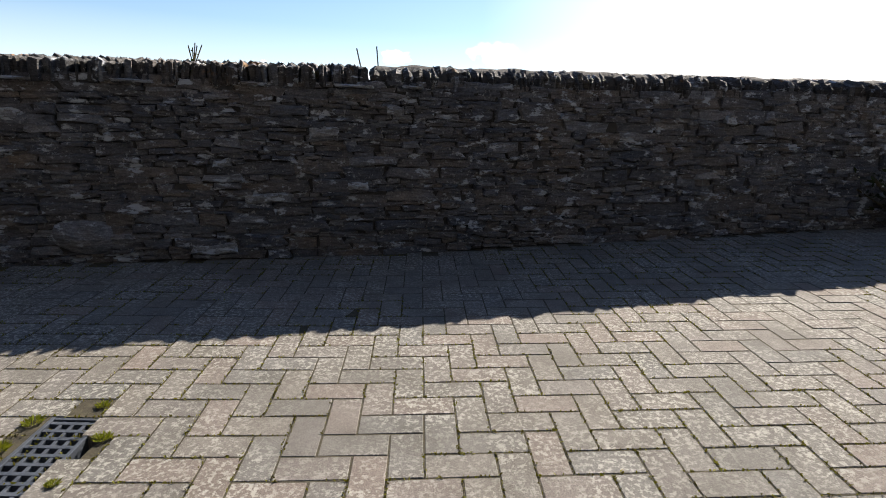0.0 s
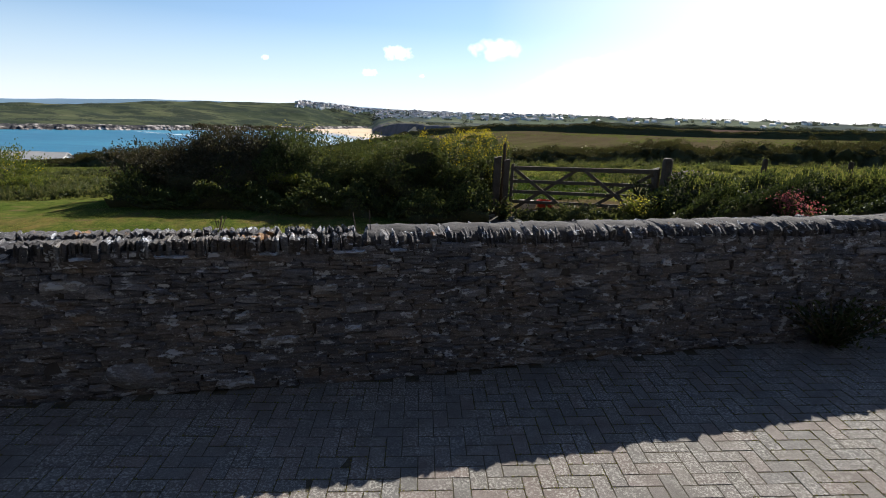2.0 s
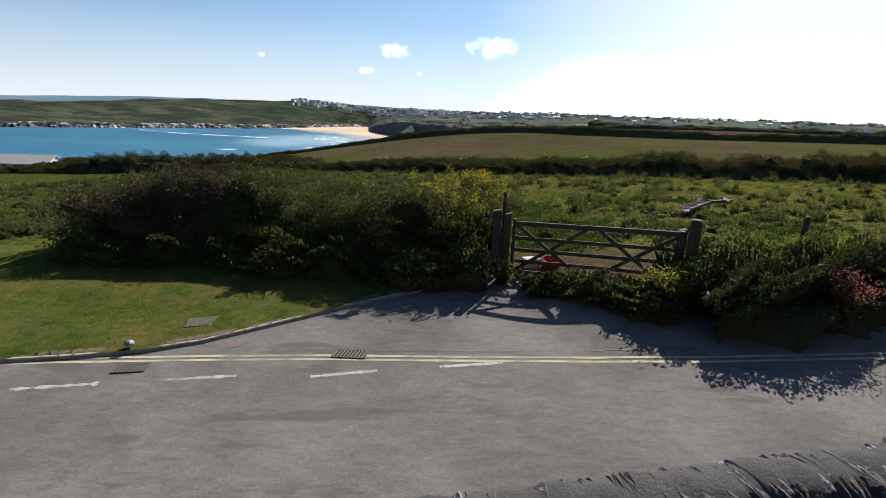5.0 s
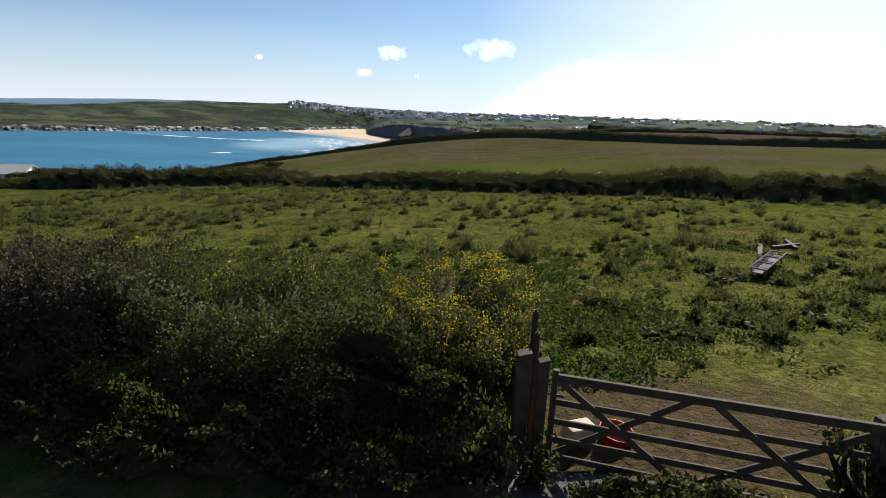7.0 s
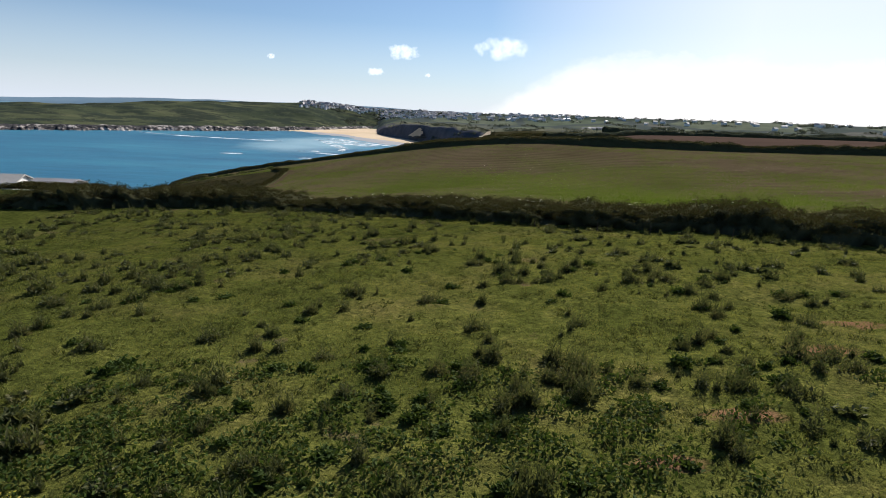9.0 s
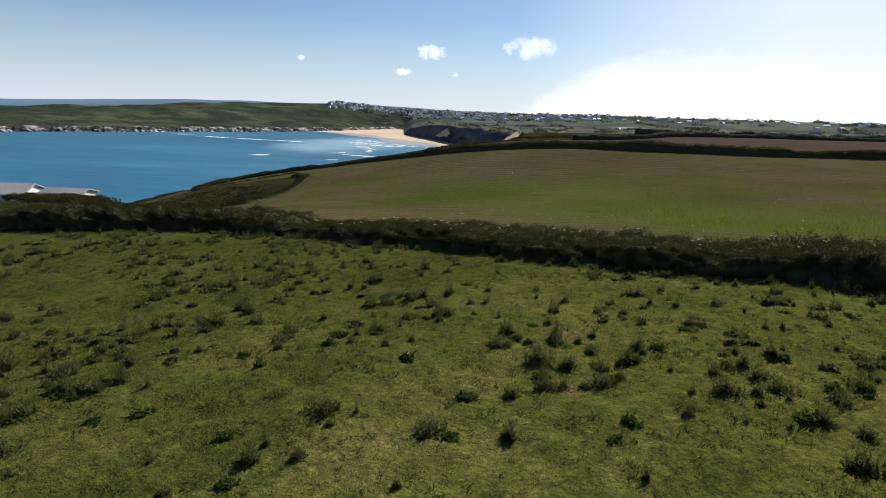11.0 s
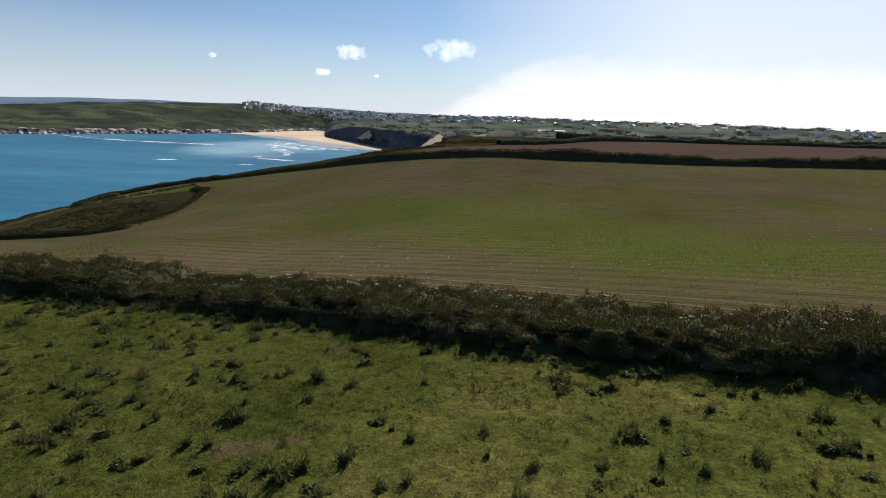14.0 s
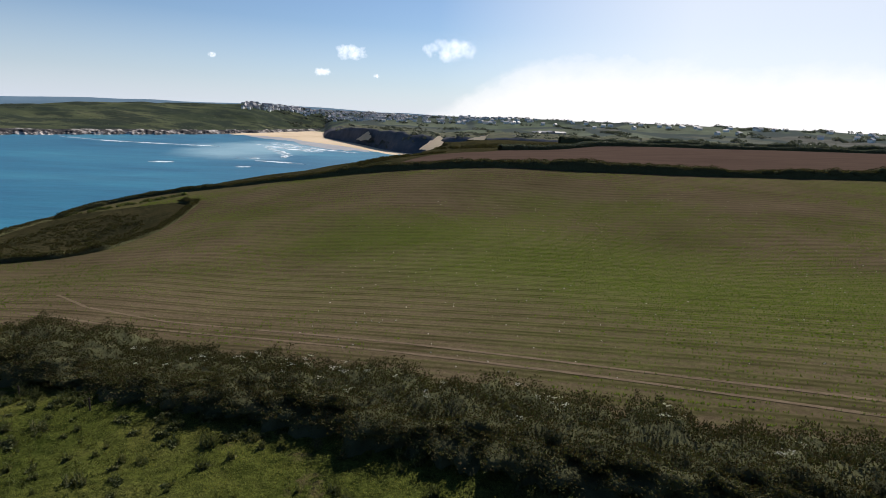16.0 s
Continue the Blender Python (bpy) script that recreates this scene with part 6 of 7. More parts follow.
far_hedge("field_hedge", "dark hedge on the far side of the drilled field", [(x, float(far_hedge_y(x))) for x in (260, 180, 120, 80, 40, 10, -20, -45, -62)] + [(-72, 197), (-80, 193), (-84, 183), (-84, 168), (-82, 152), (-80, 136)], 1.6, 1.9, 52000, 0.28, HEDGE2_LEAF, 21, 0.45)
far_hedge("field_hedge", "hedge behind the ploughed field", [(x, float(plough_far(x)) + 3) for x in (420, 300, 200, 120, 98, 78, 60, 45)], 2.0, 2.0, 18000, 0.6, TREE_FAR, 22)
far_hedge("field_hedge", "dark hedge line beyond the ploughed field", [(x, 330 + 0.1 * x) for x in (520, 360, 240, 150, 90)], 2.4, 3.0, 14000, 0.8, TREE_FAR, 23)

# weeds on the bank below the gate
L5 = [(2.2, 11.75), (2.9, 11.35), (3.4, 10.95), (3.85, 10.55), (4.4, 10.35)]
half5, high5 = lambda s: 0.34 + 0.12 * s, lambda s: 0.13 + 0.30 * s ** 2 + 0.04 * np.sin(23 * s)
verge = thing("weed_bank", "dark leafy weeds on the bank below the gate", "weeds")
p, out, th, s = hedge_points(L5, half5, high5, 11000, 0.3, lump=0.5, seed=14)
part("core", hedge_core(L5, half5, high5, 0.8, 0.5, step=0.1), HEDGE_CORE, verge, "dark inside of the weeds")
part("foliage", leaf_mesh("foliage", leaf_quads(p, rng.uniform(0.05, 0.12, len(p)), rng.uniform(0.03, 0.055, len(p)), out, 1.6)), WEED, verge)

# plants round the gate
sprig("alexanders", "yellow-flowering alexanders by the gate post", (4.32, 10.62, float(land_z(4.32, 10.62))), 0.70, 1500, ALEX_LEAF, 0.085, 0.46, 44, flower=HEADS, flowers=300, fsize=0.036, crown=0.3)
for x, y, h, w in ((2.1, 11.85, 0.30, 0.3), (2.7, 11.6, 0.24, 0.35), (3.2, 11.2, 0.28, 0.36), (3.7, 10.95, 0.36, 0.36), (3.75, 10.5, 0.30, 0.34), (4.1, 10.3, 0.42, 0.36), (1.6, 12.3, 0.5, 0.3), (3.0, 11.75, 0.22, 0.3), (4.9, 10.45, 0.5, 0.36), (3.5, 11.6, 0.24, 0.3)):
    sprig("nettle_clump", "leafy green weeds under the gate", (x, y, float(land_z(x, y)) - 0.02), h, 520, BRAMBLE if x < 2 else WEED, 0.075, w, 26, category="weed", group="weeds under the gate")
sprig("valerian", "pink valerian blossoming in the hedge", (6.95, 9.92, float(land_z(6.95, 9.92))), 1.05, 500, BRAMBLE, 0.07, 0.36, 26, flower=PINK, flowers=520, fsize=0.042, crown=0.3)
for x, y, h in ((-1.1, 12.75, 0.55), (-2.9, 13.0, 0.6), (0.5, 12.7, 0.5), (-0.3, 12.75, 0.4)):
    sprig("hedge_weed", "pale leafy weed at the foot of the hedge", (x, y, float(land_z(x, y))), h, 260, ALEX_LEAF, 0.06, 0.24, 16, category="weed", flower=YELLOW, flowers=14, fsize=0.03, group="weeds at the hedge foot")

# flowering alexanders along the field side of the bank hedge
for x, y, h, n in ((-6.7, 19.3, 0.9, 130), (-6.0, 19.2, 0.95, 160), (-5.3, 18.7, 1.0, 200), (-6.3, 18.2, 1.15, 200), (-5.5, 17.7, 1.2, 260), (-5.0, 17.2, 1.25, 260), (-4.5, 18.0, 1.15, 520), (-4.0, 17.3, 1.25, 260), (-3.6, 16.8, 1.3, 200), (-3.0, 17.5, 1.2, 620), (-2.75, 17.1, 1.3, 460), (-2.3, 16.8, 1.2, 300), (-2.0, 16.4, 1.2, 160), (-4.8, 16.6, 1.3, 160)):
    sprig("alexanders", "tall yellow-flowering alexanders behind the bank hedge", (x, y, float(land_z(x, y)) - 0.02), h, 620, BANK_LEAF, 0.075, 0.50, 40, flower=HEADS, flowers=n, fsize=0.045, crown=0.16, group="alexanders behind the hedge")

# low broad weeds among the grass inside the gate
n = 64000
x, y = rng.uniform(-9, 13, n), rng.uniform(14.2, 26, n)
k = (y > np.where(x < 1.6, 17.0, 14.2 + np.maximum(0, x - 5) * 0.3)) & (lumps(x, y, 1.6) + 0.7 * lumps(x + 5, y, 0.6) + 0.4 * rng.normal(size=n) + 1.0 * smooth_step(26, 17, y) - 1.0 * smooth_step(2.5, 6.0, x) > 0.5)
x, y = x[k], y[k]
tagged(part("ground_weeds", leaf_mesh("ground_weeds", leaf_quads(np.c_[x, y, ground_z(x, y) + rng.uniform(0.02, 0.10, len(x))], rng.uniform(0.07, 0.15, len(x)), rng.uniform(0.04, 0.08, len(x)), [[0, 0, 0.2]], 1.6)), DOCK, None), "low dark docks and broad weeds in the trodden grass", "weeds", kind="stuff")

# ---- grass of the lawn and of the pasture ----
n = 26000
x, y = rng.uniform(-9.5, 1.3, n), rng.uniform(8.4, 14.2, n)
k = y > np.interp(x, KX, KY) + 0.13
x, y = x[k], y[k]
ln = rng.uniform(0.02, 0.045, len(x))
tagged(part("lawn_grass", leaf_mesh("lawn_grass", leaf_quads(np.c_[x, y, land_z(x, y) + 0.068 + ln * 0.4], ln, 0.010, [[0, 0, 1]], 1.0)), GRASS, None), "short mown grass blades with yellowed patches", "grass", kind="stuff")
n = 430000
x, y = rng.uniform(-27, 27, n), 13 + 48 * rng.random(n) ** 0.95
k = (y < hedge_y(x) + 2.4) & (y > np.where(x < 1.4, 17.2, np.where(x < 6, 15.0, 13 + (x - 5) * 0.35))) & (lumps(x, y, 2.5) + 0.5 * lumps(x, y, 0.8) + rng.normal(size=n) * 0.5 > -0.5)
x, y = x[k], y[k]
near = rng.random(len(x)) < 0.35 + 0.65 * smooth_step(17, 26, y)
x, y = x[near], y[near]
ln = rng.uniform(0.05, 0.11, len(x))
tagged(part("pasture_grass", blade_mesh("pasture_grass", leaf_quads(np.c_[x, y, ground_z(x, y) + ln * 0.35], ln, 0.019, [[0, 0, 1]], 0.9)), GRASS, None), "grazed grass tufts all over the pasture", "grass", kind="stuff")


n = 20000
x, y = rng.uniform(-28, 28, n), 14 + 46 * rng.random(n)
k = (y < hedge_y(x) + 2.6) & (y > np.where(x < 1.6, 17.2, np.where(x < 5, 15.0, 15 + (x - 5) * 0.35))) & (lumps(x, y, 3.5) + 0.6 * rng.normal(size=n) > -0.2)
x, y = x[k], y[k]
root = np.repeat(np.c_[x, y, ground_z(x, y)], 9, axis=0)
a = rng.uniform(0, 6.283, len(root))
ax = np.stack([np.cos(a) * 0.8, np.sin(a) * 0.8, np.ones(len(a))], 1)
ln = np.repeat(rng.uniform(0.05, 0.17, len(x)), 9) * rng.uniform(0.6, 1.1, len(root))
tagged(part("grass_tussocks", blade_mesh("grass_tussocks", leaf_quads(root + ax * ln[:, None] * 0.45 + rng.normal(size=root.shape) * [0.07, 0.07, 0], ln, 0.032, ax, 0.3)), GRASS_TUFT, None), "dark uneven grass tussocks in the pasture", "grass", kind="stuff")


def clump_mesh(seed, stems, height, width, leaf, broad):
    """A weed clump: a loose cushion of leaves with uneven upright shoots, broad-leaved or spiky."""
    r = np.random.default_rng(seed)
    v = []
    # several crowns side by side make an uneven outline
    crowns = np.c_[r.normal(size=(5, 2)) * width * 0.42, r.uniform(0.55, 1.0, 5)]
    for i in range(stems):
        cx, cy, ch = crowns[i % 5]
        a, q = r.uniform(0, 6.283), width * 0.5 * r.random() ** 0.7
        root = np.array([cx + q * math.cos(a), cy + q * math.sin(a), 0])
        tip = root + [math.cos(a) * q * 0.25 + r.normal() * 0.03, math.sin(a) * q * 0.35 + r.normal() * 0.03, height * ch * r.uniform(0.35, 1.0) ** 1.3 * (1.08 - 0.45 * q / width)]
        m = int(r.integers(4, 7))
        f = np.linspace(0.06, 1, m)[:, None]
        p = root * (1 - f) + tip * f
        a2 = r.uniform(0, 6.283, m)
        ax = np.stack([np.cos(a2), np.sin(a2), np.full(m, 0.35 if broad else 1.3)], 1)
        ln = leaf * r.uniform(0.7, 1.3, m) * (1.15 - 0.5 * f[:, 0])
        v.append(leaf_quads(p + ax * leaf * 0.25, ln, ln * (0.55 if broad else 0.26), ax, 0.45))
    # leaves close to the ground that close the cushion
    m = stems * 2
    a, q = r.uniform(0, 6.283, m), width * r.random(m) ** 0.6
    p = np.stack([q * np.cos(a), q * np.sin(a), height * 0.30 * r.random(m) * (1.1 - q / width) + 0.01], 1) + np.c_[crowns[np.arange(m) % 5, :2] * 0.6, np.zeros(m)]
    v.append(leaf_quads(p, leaf * r.uniform(0.8, 1.5, m), leaf * 0.5, np.stack([np.cos(a), np.sin(a), np.full(m, 0.3)], 1), 0.8))
    me = leaf_mesh("weed_clump", *v)
    me.materials.append(DOCK if broad else WEED)
    return me


CLUMPS = [clump_mesh(500 + i, *q) for i, q in enumerate(((32, 0.74, 0.20, 0.17, False), (40, 0.80, 0.30, 0.18, False), (24, 0.34, 0.26, 0.20, True), (52, 0.84, 0.42, 0.17, False), (18, 0.62, 0.12, 0.14, False), (26, 0.30, 0.32, 0.21, True)))]
LIGHT = [clump_mesh(520 + i, *q) for i, q in enumerate(((18, 0.74, 0.20, 0.21, False), (22, 0.80, 0.30, 0.22, False), (14, 0.34, 0.26, 0.25, True), (28, 0.84, 0.42, 0.22, False), (11, 0.62, 0.12, 0.18, False), (15, 0.30, 0.32, 0.26, True)))]
spots = []
tries = rng.uniform((-34, 14.5), (34, 66), (9500, 2))
for x, y in tries:
    if y > float(hedge_y(x)) + 1.9 or (x < 1.8 and y < 17.4) or (x >= 1.8 and y < 15.5 + max(0, (x - 5) * 0.3)):
        continue
    dens = 0.50 + 0.50 * float(lumps(x, y, 5.5)) + 0.3 * float(lumps(x + 20, y, 2.0)) + (0.75 if (x < 2.5 and y < 27) else 0) + (0.08 if (x < 1 and y > 33) else 0)
    if rng.random() < 0.42 * max(0.05, dens) and all((x - a) ** 2 + (y - b) ** 2 > 0.25 for a, b in spots[-60:]):
        spots.append((x, y))
spots.sort(key=lambda q: abs(q[0] - 1) * 0.7 + abs(q[1] - 30))
for i, (x, y) in enumerate(spots):
    k, sc = int(rng.integers(0, 6)), rng.uniform(0.42, 0.95)
    m = pose(x, y, float(ground_z(x, y)) - 0.02, 0, 0, rng.uniform(0, 360)) @ Matrix.Diagonal((sc, sc, sc * rng.uniform(0.9, 1.4), 1))
    if i < 300:
        ob = thing("weed_clump", "weed", "weed", at=m)
        tagged(part("foliage", CLUMPS[k], None, ob), kind="stuff")
        tagged(ob, ("leafy thistle clump in the pasture", "broad nettle clump in the pasture", "low dock clump in the pasture", "large thistle stand in the pasture", "small thistle tuft in the pasture", "flat dock tuft in the pasture")[k], "weed", "weed clumps in the pasture")
    else:
        spots[i] = (k, m)
left = [q for q in spots[300:] if not isinstance(q[1], float)]
vs = []
for k, m in left:
    co = np.empty(len(LIGHT[k].vertices) * 3, np.float32)
    LIGHT[k].vertices.foreach_get("co", co)
    vs.append((np.c_[co.reshape(-1, 3), np.ones(len(co) // 3)] @ np.array(m).T)[:, :3])
if vs:
    tagged(part("weed_scatter", leaf_mesh("weed_scatter", *vs), WEED, None), "scattered thistles and docks farther over the pasture", "weeds", kind="stuff")

# ---- drilled field details ----
for line in ([(60, 41.4), (36, 51.5), (23.8, 56.6), (12.85, 61.0), (1, 66.3), (-8, 70.0), (-15, 72.9), (-22, 77), (-27, 82)], [(60, 39.9), (36, 49.9), (22.5, 55.3), (12.4, 59.8), (1, 64.7), (-8, 68.3), (-18.3, 72.2), (-26, 76)]):
    ribbon("wheel_track", "pale bare wheel track along the field edge", "track", line, 0.26, TRACK, 0.02, 0.5, 0.12)
# seedlings standing in the drill rows, thickest in the hollow of the field
n = 900000
x, y0 = rng.uniform(-62, 130, n), rng.uniform(44, 178, n)
y = np.round((y0 + 0.33 * x) / 0.74) * 0.74 - 0.33 * x + rng.normal(size=n) * 0.05
k = (y > hedge_y(x) + 9.5) & (y < far_hedge_y(x) - 3) & (x > np.interp(y, [104, 112, 131, 163, 170, 200], [-60, -43, -39, -42, -62, -90]))
k &= lumps(x, y, 26) * 0.5 + 0.35 * lumps(x, y, 5) + rng.normal(size=n) * 0.5 + 0.85 - np.minimum(0.62 * np.abs(y + 0.9 * x - 108) / 20 + 0.25 * np.abs(x - 24) / 40, 1.15) > 0.1
x, y = x[k], y[k]
root = np.c_[x, y, ground_z(x, y)]
a, h = rng.uniform(0, 3.1416, len(x)), rng.uniform(0.07, 0.16, len(x))
w = np.c_[np.cos(a), np.sin(a), np.zeros(len(x))] * 0.034
tip = np.c_[rng.normal(size=(len(x), 2)) * 0.03, h]
tagged(part("crop_seedlings", poly_mesh("crop_seedlings", np.stack([root - w, root + w, root + tip], 1), np.arange(3 * len(x)).reshape(-1, 3)), SEEDLING, None), "thin green seedlings in the drilled rows", "crop", kind="stuff")
# pale stones turned up over the field
n = 620
x, y = rng.uniform(-6, 66, n), 60 + 75 * rng.random(n)
k = y > hedge_y(x) + 9
x, y = x[k], y[k]
octa = [(1, 0, 0), (0, 1, 0), (-1, 0, 0), (0, -1, 0), (0.1, 0.1, 0.7), (0, 0, -0.6)]
faces = [(0, 1, 4), (1, 2, 4), (2, 3, 4), (3, 0, 4), (1, 0, 5), (2, 1, 5), (3, 2, 5), (0, 3, 5)]
sz = rng.uniform(0.03, 0.075, len(x))
mats = [np.array(pose(float(a), float(b), float(ground_z(a, b)) + 0.02, 0, 0, rng.uniform(0, 360)) @ Matrix.Diagonal((s, s * 0.8, s, 1))) for a, b, s in zip(x, y, sz)]
tagged(part("field_stones", many("field_stones", octa, faces, mats), SALT, None), "small pale stones scattered over the drilled soil", "stones", kind="stuff")
# scrub bushes on the slope above the cliff
def bush_patch(name, label, cx, cy, rx, ry, turn, count, r0, r1, mat, leaves, size, seed, zf=ground_z):
    """A spread of rounded bushes, joined because they grow into one thicket."""
    r = np.random.default_rng(seed)
    t = thing(name, label, "scrub")
    a, q = r.uniform(0, 6.283, count), r.random(count) ** 0.5
    u, w = q * np.cos(a) * rx, q * np.sin(a) * ry
    c, s = math.cos(turn), math.sin(turn)
    bx, by = cx + u * c - w * s, cy + u * s + w * c
    br = r.uniform(r0, r1, count)
    i = np.repeat(np.arange(count), leaves)
    d = r.normal(size=(len(i), 3))
    d[:, 2] = np.abs(d[:, 2])
    d /= np.linalg.norm(d, axis=1, keepdims=True)
    k = br[i] * (1 - 0.35 * r.random(len(i)) ** 1.5)
    p = np.c_[bx[i] + d[:, 0] * k, by[i] + d[:, 1] * k, zf(bx, by)[i] + d[:, 2] * k * 0.8]
    part("foliage", blade_mesh("foliage", leaf_quads(p, size * r.uniform(0.6, 1.4, len(p)), size * 0.6, d, 1.5)), mat, t)
    return t


sy = np.arange(104, 200, 1.5)
edge = np.interp(sy, [104, 108, 110, 112, 117, 131, 152, 163, 168, 174, 182, 200], [-74, -60, -50, -45, -41.6, -41.3, -43.4, -44.5, -54, -70, -92, -100])
u = np.linspace(0, 1, 40)[None]
sx = -132 * (1 - u) + edge[:, None] * u
tagged(part("scrub_slope", grid_mesh("scrub_slope", np.stack([sx, np.broadcast_to(sy[:, None], sx.shape), ground_z(sx, np.broadcast_to(sy[:, None], sx.shape)) + 0.15], -1)), SCRUB, None), "dark scrub slope between the field and the cliff", "scrub", kind="structure")
far_hedge("field_hedge", "ragged hedge along the scrub slope", [(-66, 107), (-58, 108.5), (-50, 110), (-45, 112.3), (-41.8, 117), (-41.3, 131), (-43.4, 152), (-44.4, 162), (-49, 166)], 1.0, 0.85, 16000, 0.24, HEDGE2_LEAF, 24)
# dark leaves packed into the hollow stand in for its shade
bush_patch("thicket", "dark scrub thicket put in for the shade of the cliff hollow", -60, 136, 26, 13, 1.75, 700, 0.3, 0.8, HEDGE2_LEAF, 50, 0.26, 31)
bush_patch("thicket", "yellowish gorse along the cliff edge", -70, 182, 16, 3, 0.2, 60, 0.4, 0.9, BRAMBLE, 60, 0.4, 32)
bush_patch("thicket", "dark bushes behind the pasture hedge", -66, 92, 9, 4, -0.2, 90, 0.4, 1.0, BRAMBLE, 80, 0.22, 33)
bush_patch("thicket", "yellow-green bushes beyond the pasture", -45, 68, 12, 2.6, -0.1, 170, 0.3, 0.7, BRAMBLE, 110, 0.18, 34)

bush_patch("thicket", "dark thorn scrub between the hedges and the dunes", 58, 300, 44, 8, 0.35, 420, 0.5, 1.2, HEDGE2_LEAF, 50, 0.42, 35)
bush_patch("thicket", "dark thorn scrub above the beach", 2, 222, 40, 4, 1.12, 260, 0.4, 1.1, HEDGE2_LEAF, 50, 0.40, 36)

# bushes of other kinds that stand out of the bank hedge
over = lambda h: (lambda x, y: ground_z(x, y) + h)
bush_patch("hedge_bush", "pale green elder leaves standing out of the hedge", -3.7, 13.35, 0.55, 0.25, 0, 12, 0.16, 0.32, ALEX_LEAF, 170, 0.07, 51, over(0.75))
bush_patch("hedge_bush", "pale green elder at the foot of the hedge", -2.5, 12.75, 0.45, 0.2, 0, 10, 0.14, 0.28, ALEX_LEAF, 150, 0.06, 52, over(0.25))
bush_patch("hedge_bush", "brownish blackthorn crowning the hedge", -6.0, 15.2, 1.4, 0.6, -0.15, 50, 0.20, 0.36, BLACKTHORN, 260, 0.06, 53, over(0.95))
bush_patch("hedge_bush", "grey-green bramble mound in the hedge", -1.3, 13.4, 0.9, 0.4, 0, 26, 0.18, 0.34, WEED, 200, 0.06, 54, over(0.85))

# ---- buildings beyond the hedge ----
def roof_house(label, x, y, z, turn, lx, ly, h, rise, wall_mat, roof_mat, group="", name="house", parts=False):
    t = thing(name, label, "house" if name == "house" else "building", group, pose(x, y, z, 0, 0, turn))
    bm = box_bm(-lx / 2, lx / 2, -ly / 2, ly / 2, -3, h)
    for e in (-1, 1):
        a = [bm.verts.new((e * lx / 2, -ly / 2, h)), bm.verts.new((e * lx / 2, ly / 2, h)), bm.verts.new((e * lx / 2, 0, h + rise))]
        bm.faces.new(a if e > 0 else a[::-1])
    part("wall", bm, wall_mat, t)
    bm = bmesh.new()
    o = 0.35
    for e in (-1, 1):
        q = [bm.verts.new(v) for v in ((-lx / 2 - o, e * (ly / 2 + o), h - o * rise / (ly / 2)), (lx / 2 + o, e * (ly / 2 + o), h - o * rise / (ly / 2)), (lx / 2 + o, 0, h + rise + 0.1), (-lx / 2 - o, 0, h + rise + 0.1))]
        bm.faces.new(q if e < 0 else q[::-1])
        low = [bm.verts.new(v.co - Vector((0, 0, 0.22))) for v in q]
        bm.faces.new(low[::-1] if e < 0 else low)
        for i in range(4):
            bm.faces.new((q[i], q[(i + 1) % 4], low[(i + 1) % 4], low[i]))
    part("roof", bm, roof_mat, t)
    if parts:
        for i in range(int(lx // 2.4)):
            wx = -lx / 2 + 1.2 + i * 2.4
            pane = part("window", box_bm(wx - 0.5, wx + 0.5, -ly / 2 - 0.03, -ly / 2 + 0.05, 0.9, 2.0), PIT, t, "dark window glass")
            for x0, x1, z0, z1 in ((-0.58, -0.5, 0.82, 2.08), (0.5, 0.58, 0.82, 2.08), (-0.5, 0.5, 0.82, 0.9), (-0.5, 0.5, 2.0, 2.08)):
                part("window_frame", box_bm(wx + x0, wx + x1, -ly / 2 - 0.05, -ly / 2 + 0.05, z0, z1, 0.01), wall_mat, pane, "white window frame")
    return t


HUT = plain("white cabin cladding", (0.62, 0.62, 0.60), (0.78, 0.78, 0.76), 0.5, 0.7)
PALE_ROOF = plain("pale felt roof", (0.26, 0.26, 0.25), (0.38, 0.37, 0.35), 0.4, 0.85)
roof_house("low white cabin with a pale roof behind the hedge", -79.5, 105.0, -11.5, 8, 13, 6.4, 2.3, 1.2, HUT, PALE_ROOF, name="cabin", parts=True)
roof_house("low pale cabin roof behind the hedge", -68.3, 107.5, -11.5, 4, 6.5, 5, 2.2, 0.6, HUT, HOUSE_ROOF, name="cabin", parts=True)
bush_patch("thicket", "dark thorn bushes round the cabins", -64.5, 99.5, 7.5, 1.6, 0.05, 80, 0.7, 1.4, HEDGE2_LEAF, 160, 0.26, 37, over(1.3))
bush_patch("thicket", "dark thorn bushes before the pale cabin", -50.5, 84.5, 7.0, 1.5, -0.15, 90, 0.6, 1.2, HEDGE2_LEAF, 130, 0.24, 39, over(1.5))
bush_patch("alexanders_bank", "bank of yellow-green alexanders in flower behind the pasture", -44.5, 69.5, 5.0, 1.1, -0.25, 120, 0.25, 0.5, ALEX_LEAF, 120, 0.13, 40, over(0.15))
bush_patch("thicket", "low dark bushes before the cabins", -72, 93, 13, 1.6, 0.05, 110, 0.5, 1.0, BRAMBLE, 120, 0.24, 38, over(0.3))

# ---- town and houses across the bay ----
r = np.random.default_rng(77)
PALETTE = [HOUSE_WALL, plain("cream render", (0.50, 0.46, 0.40), (0.62, 0.58, 0.5), 0.02, 0.9), plain("grey pebbledash", (0.24, 0.235, 0.225), (0.34, 0.33, 0.32), 0.02, 0.9)]


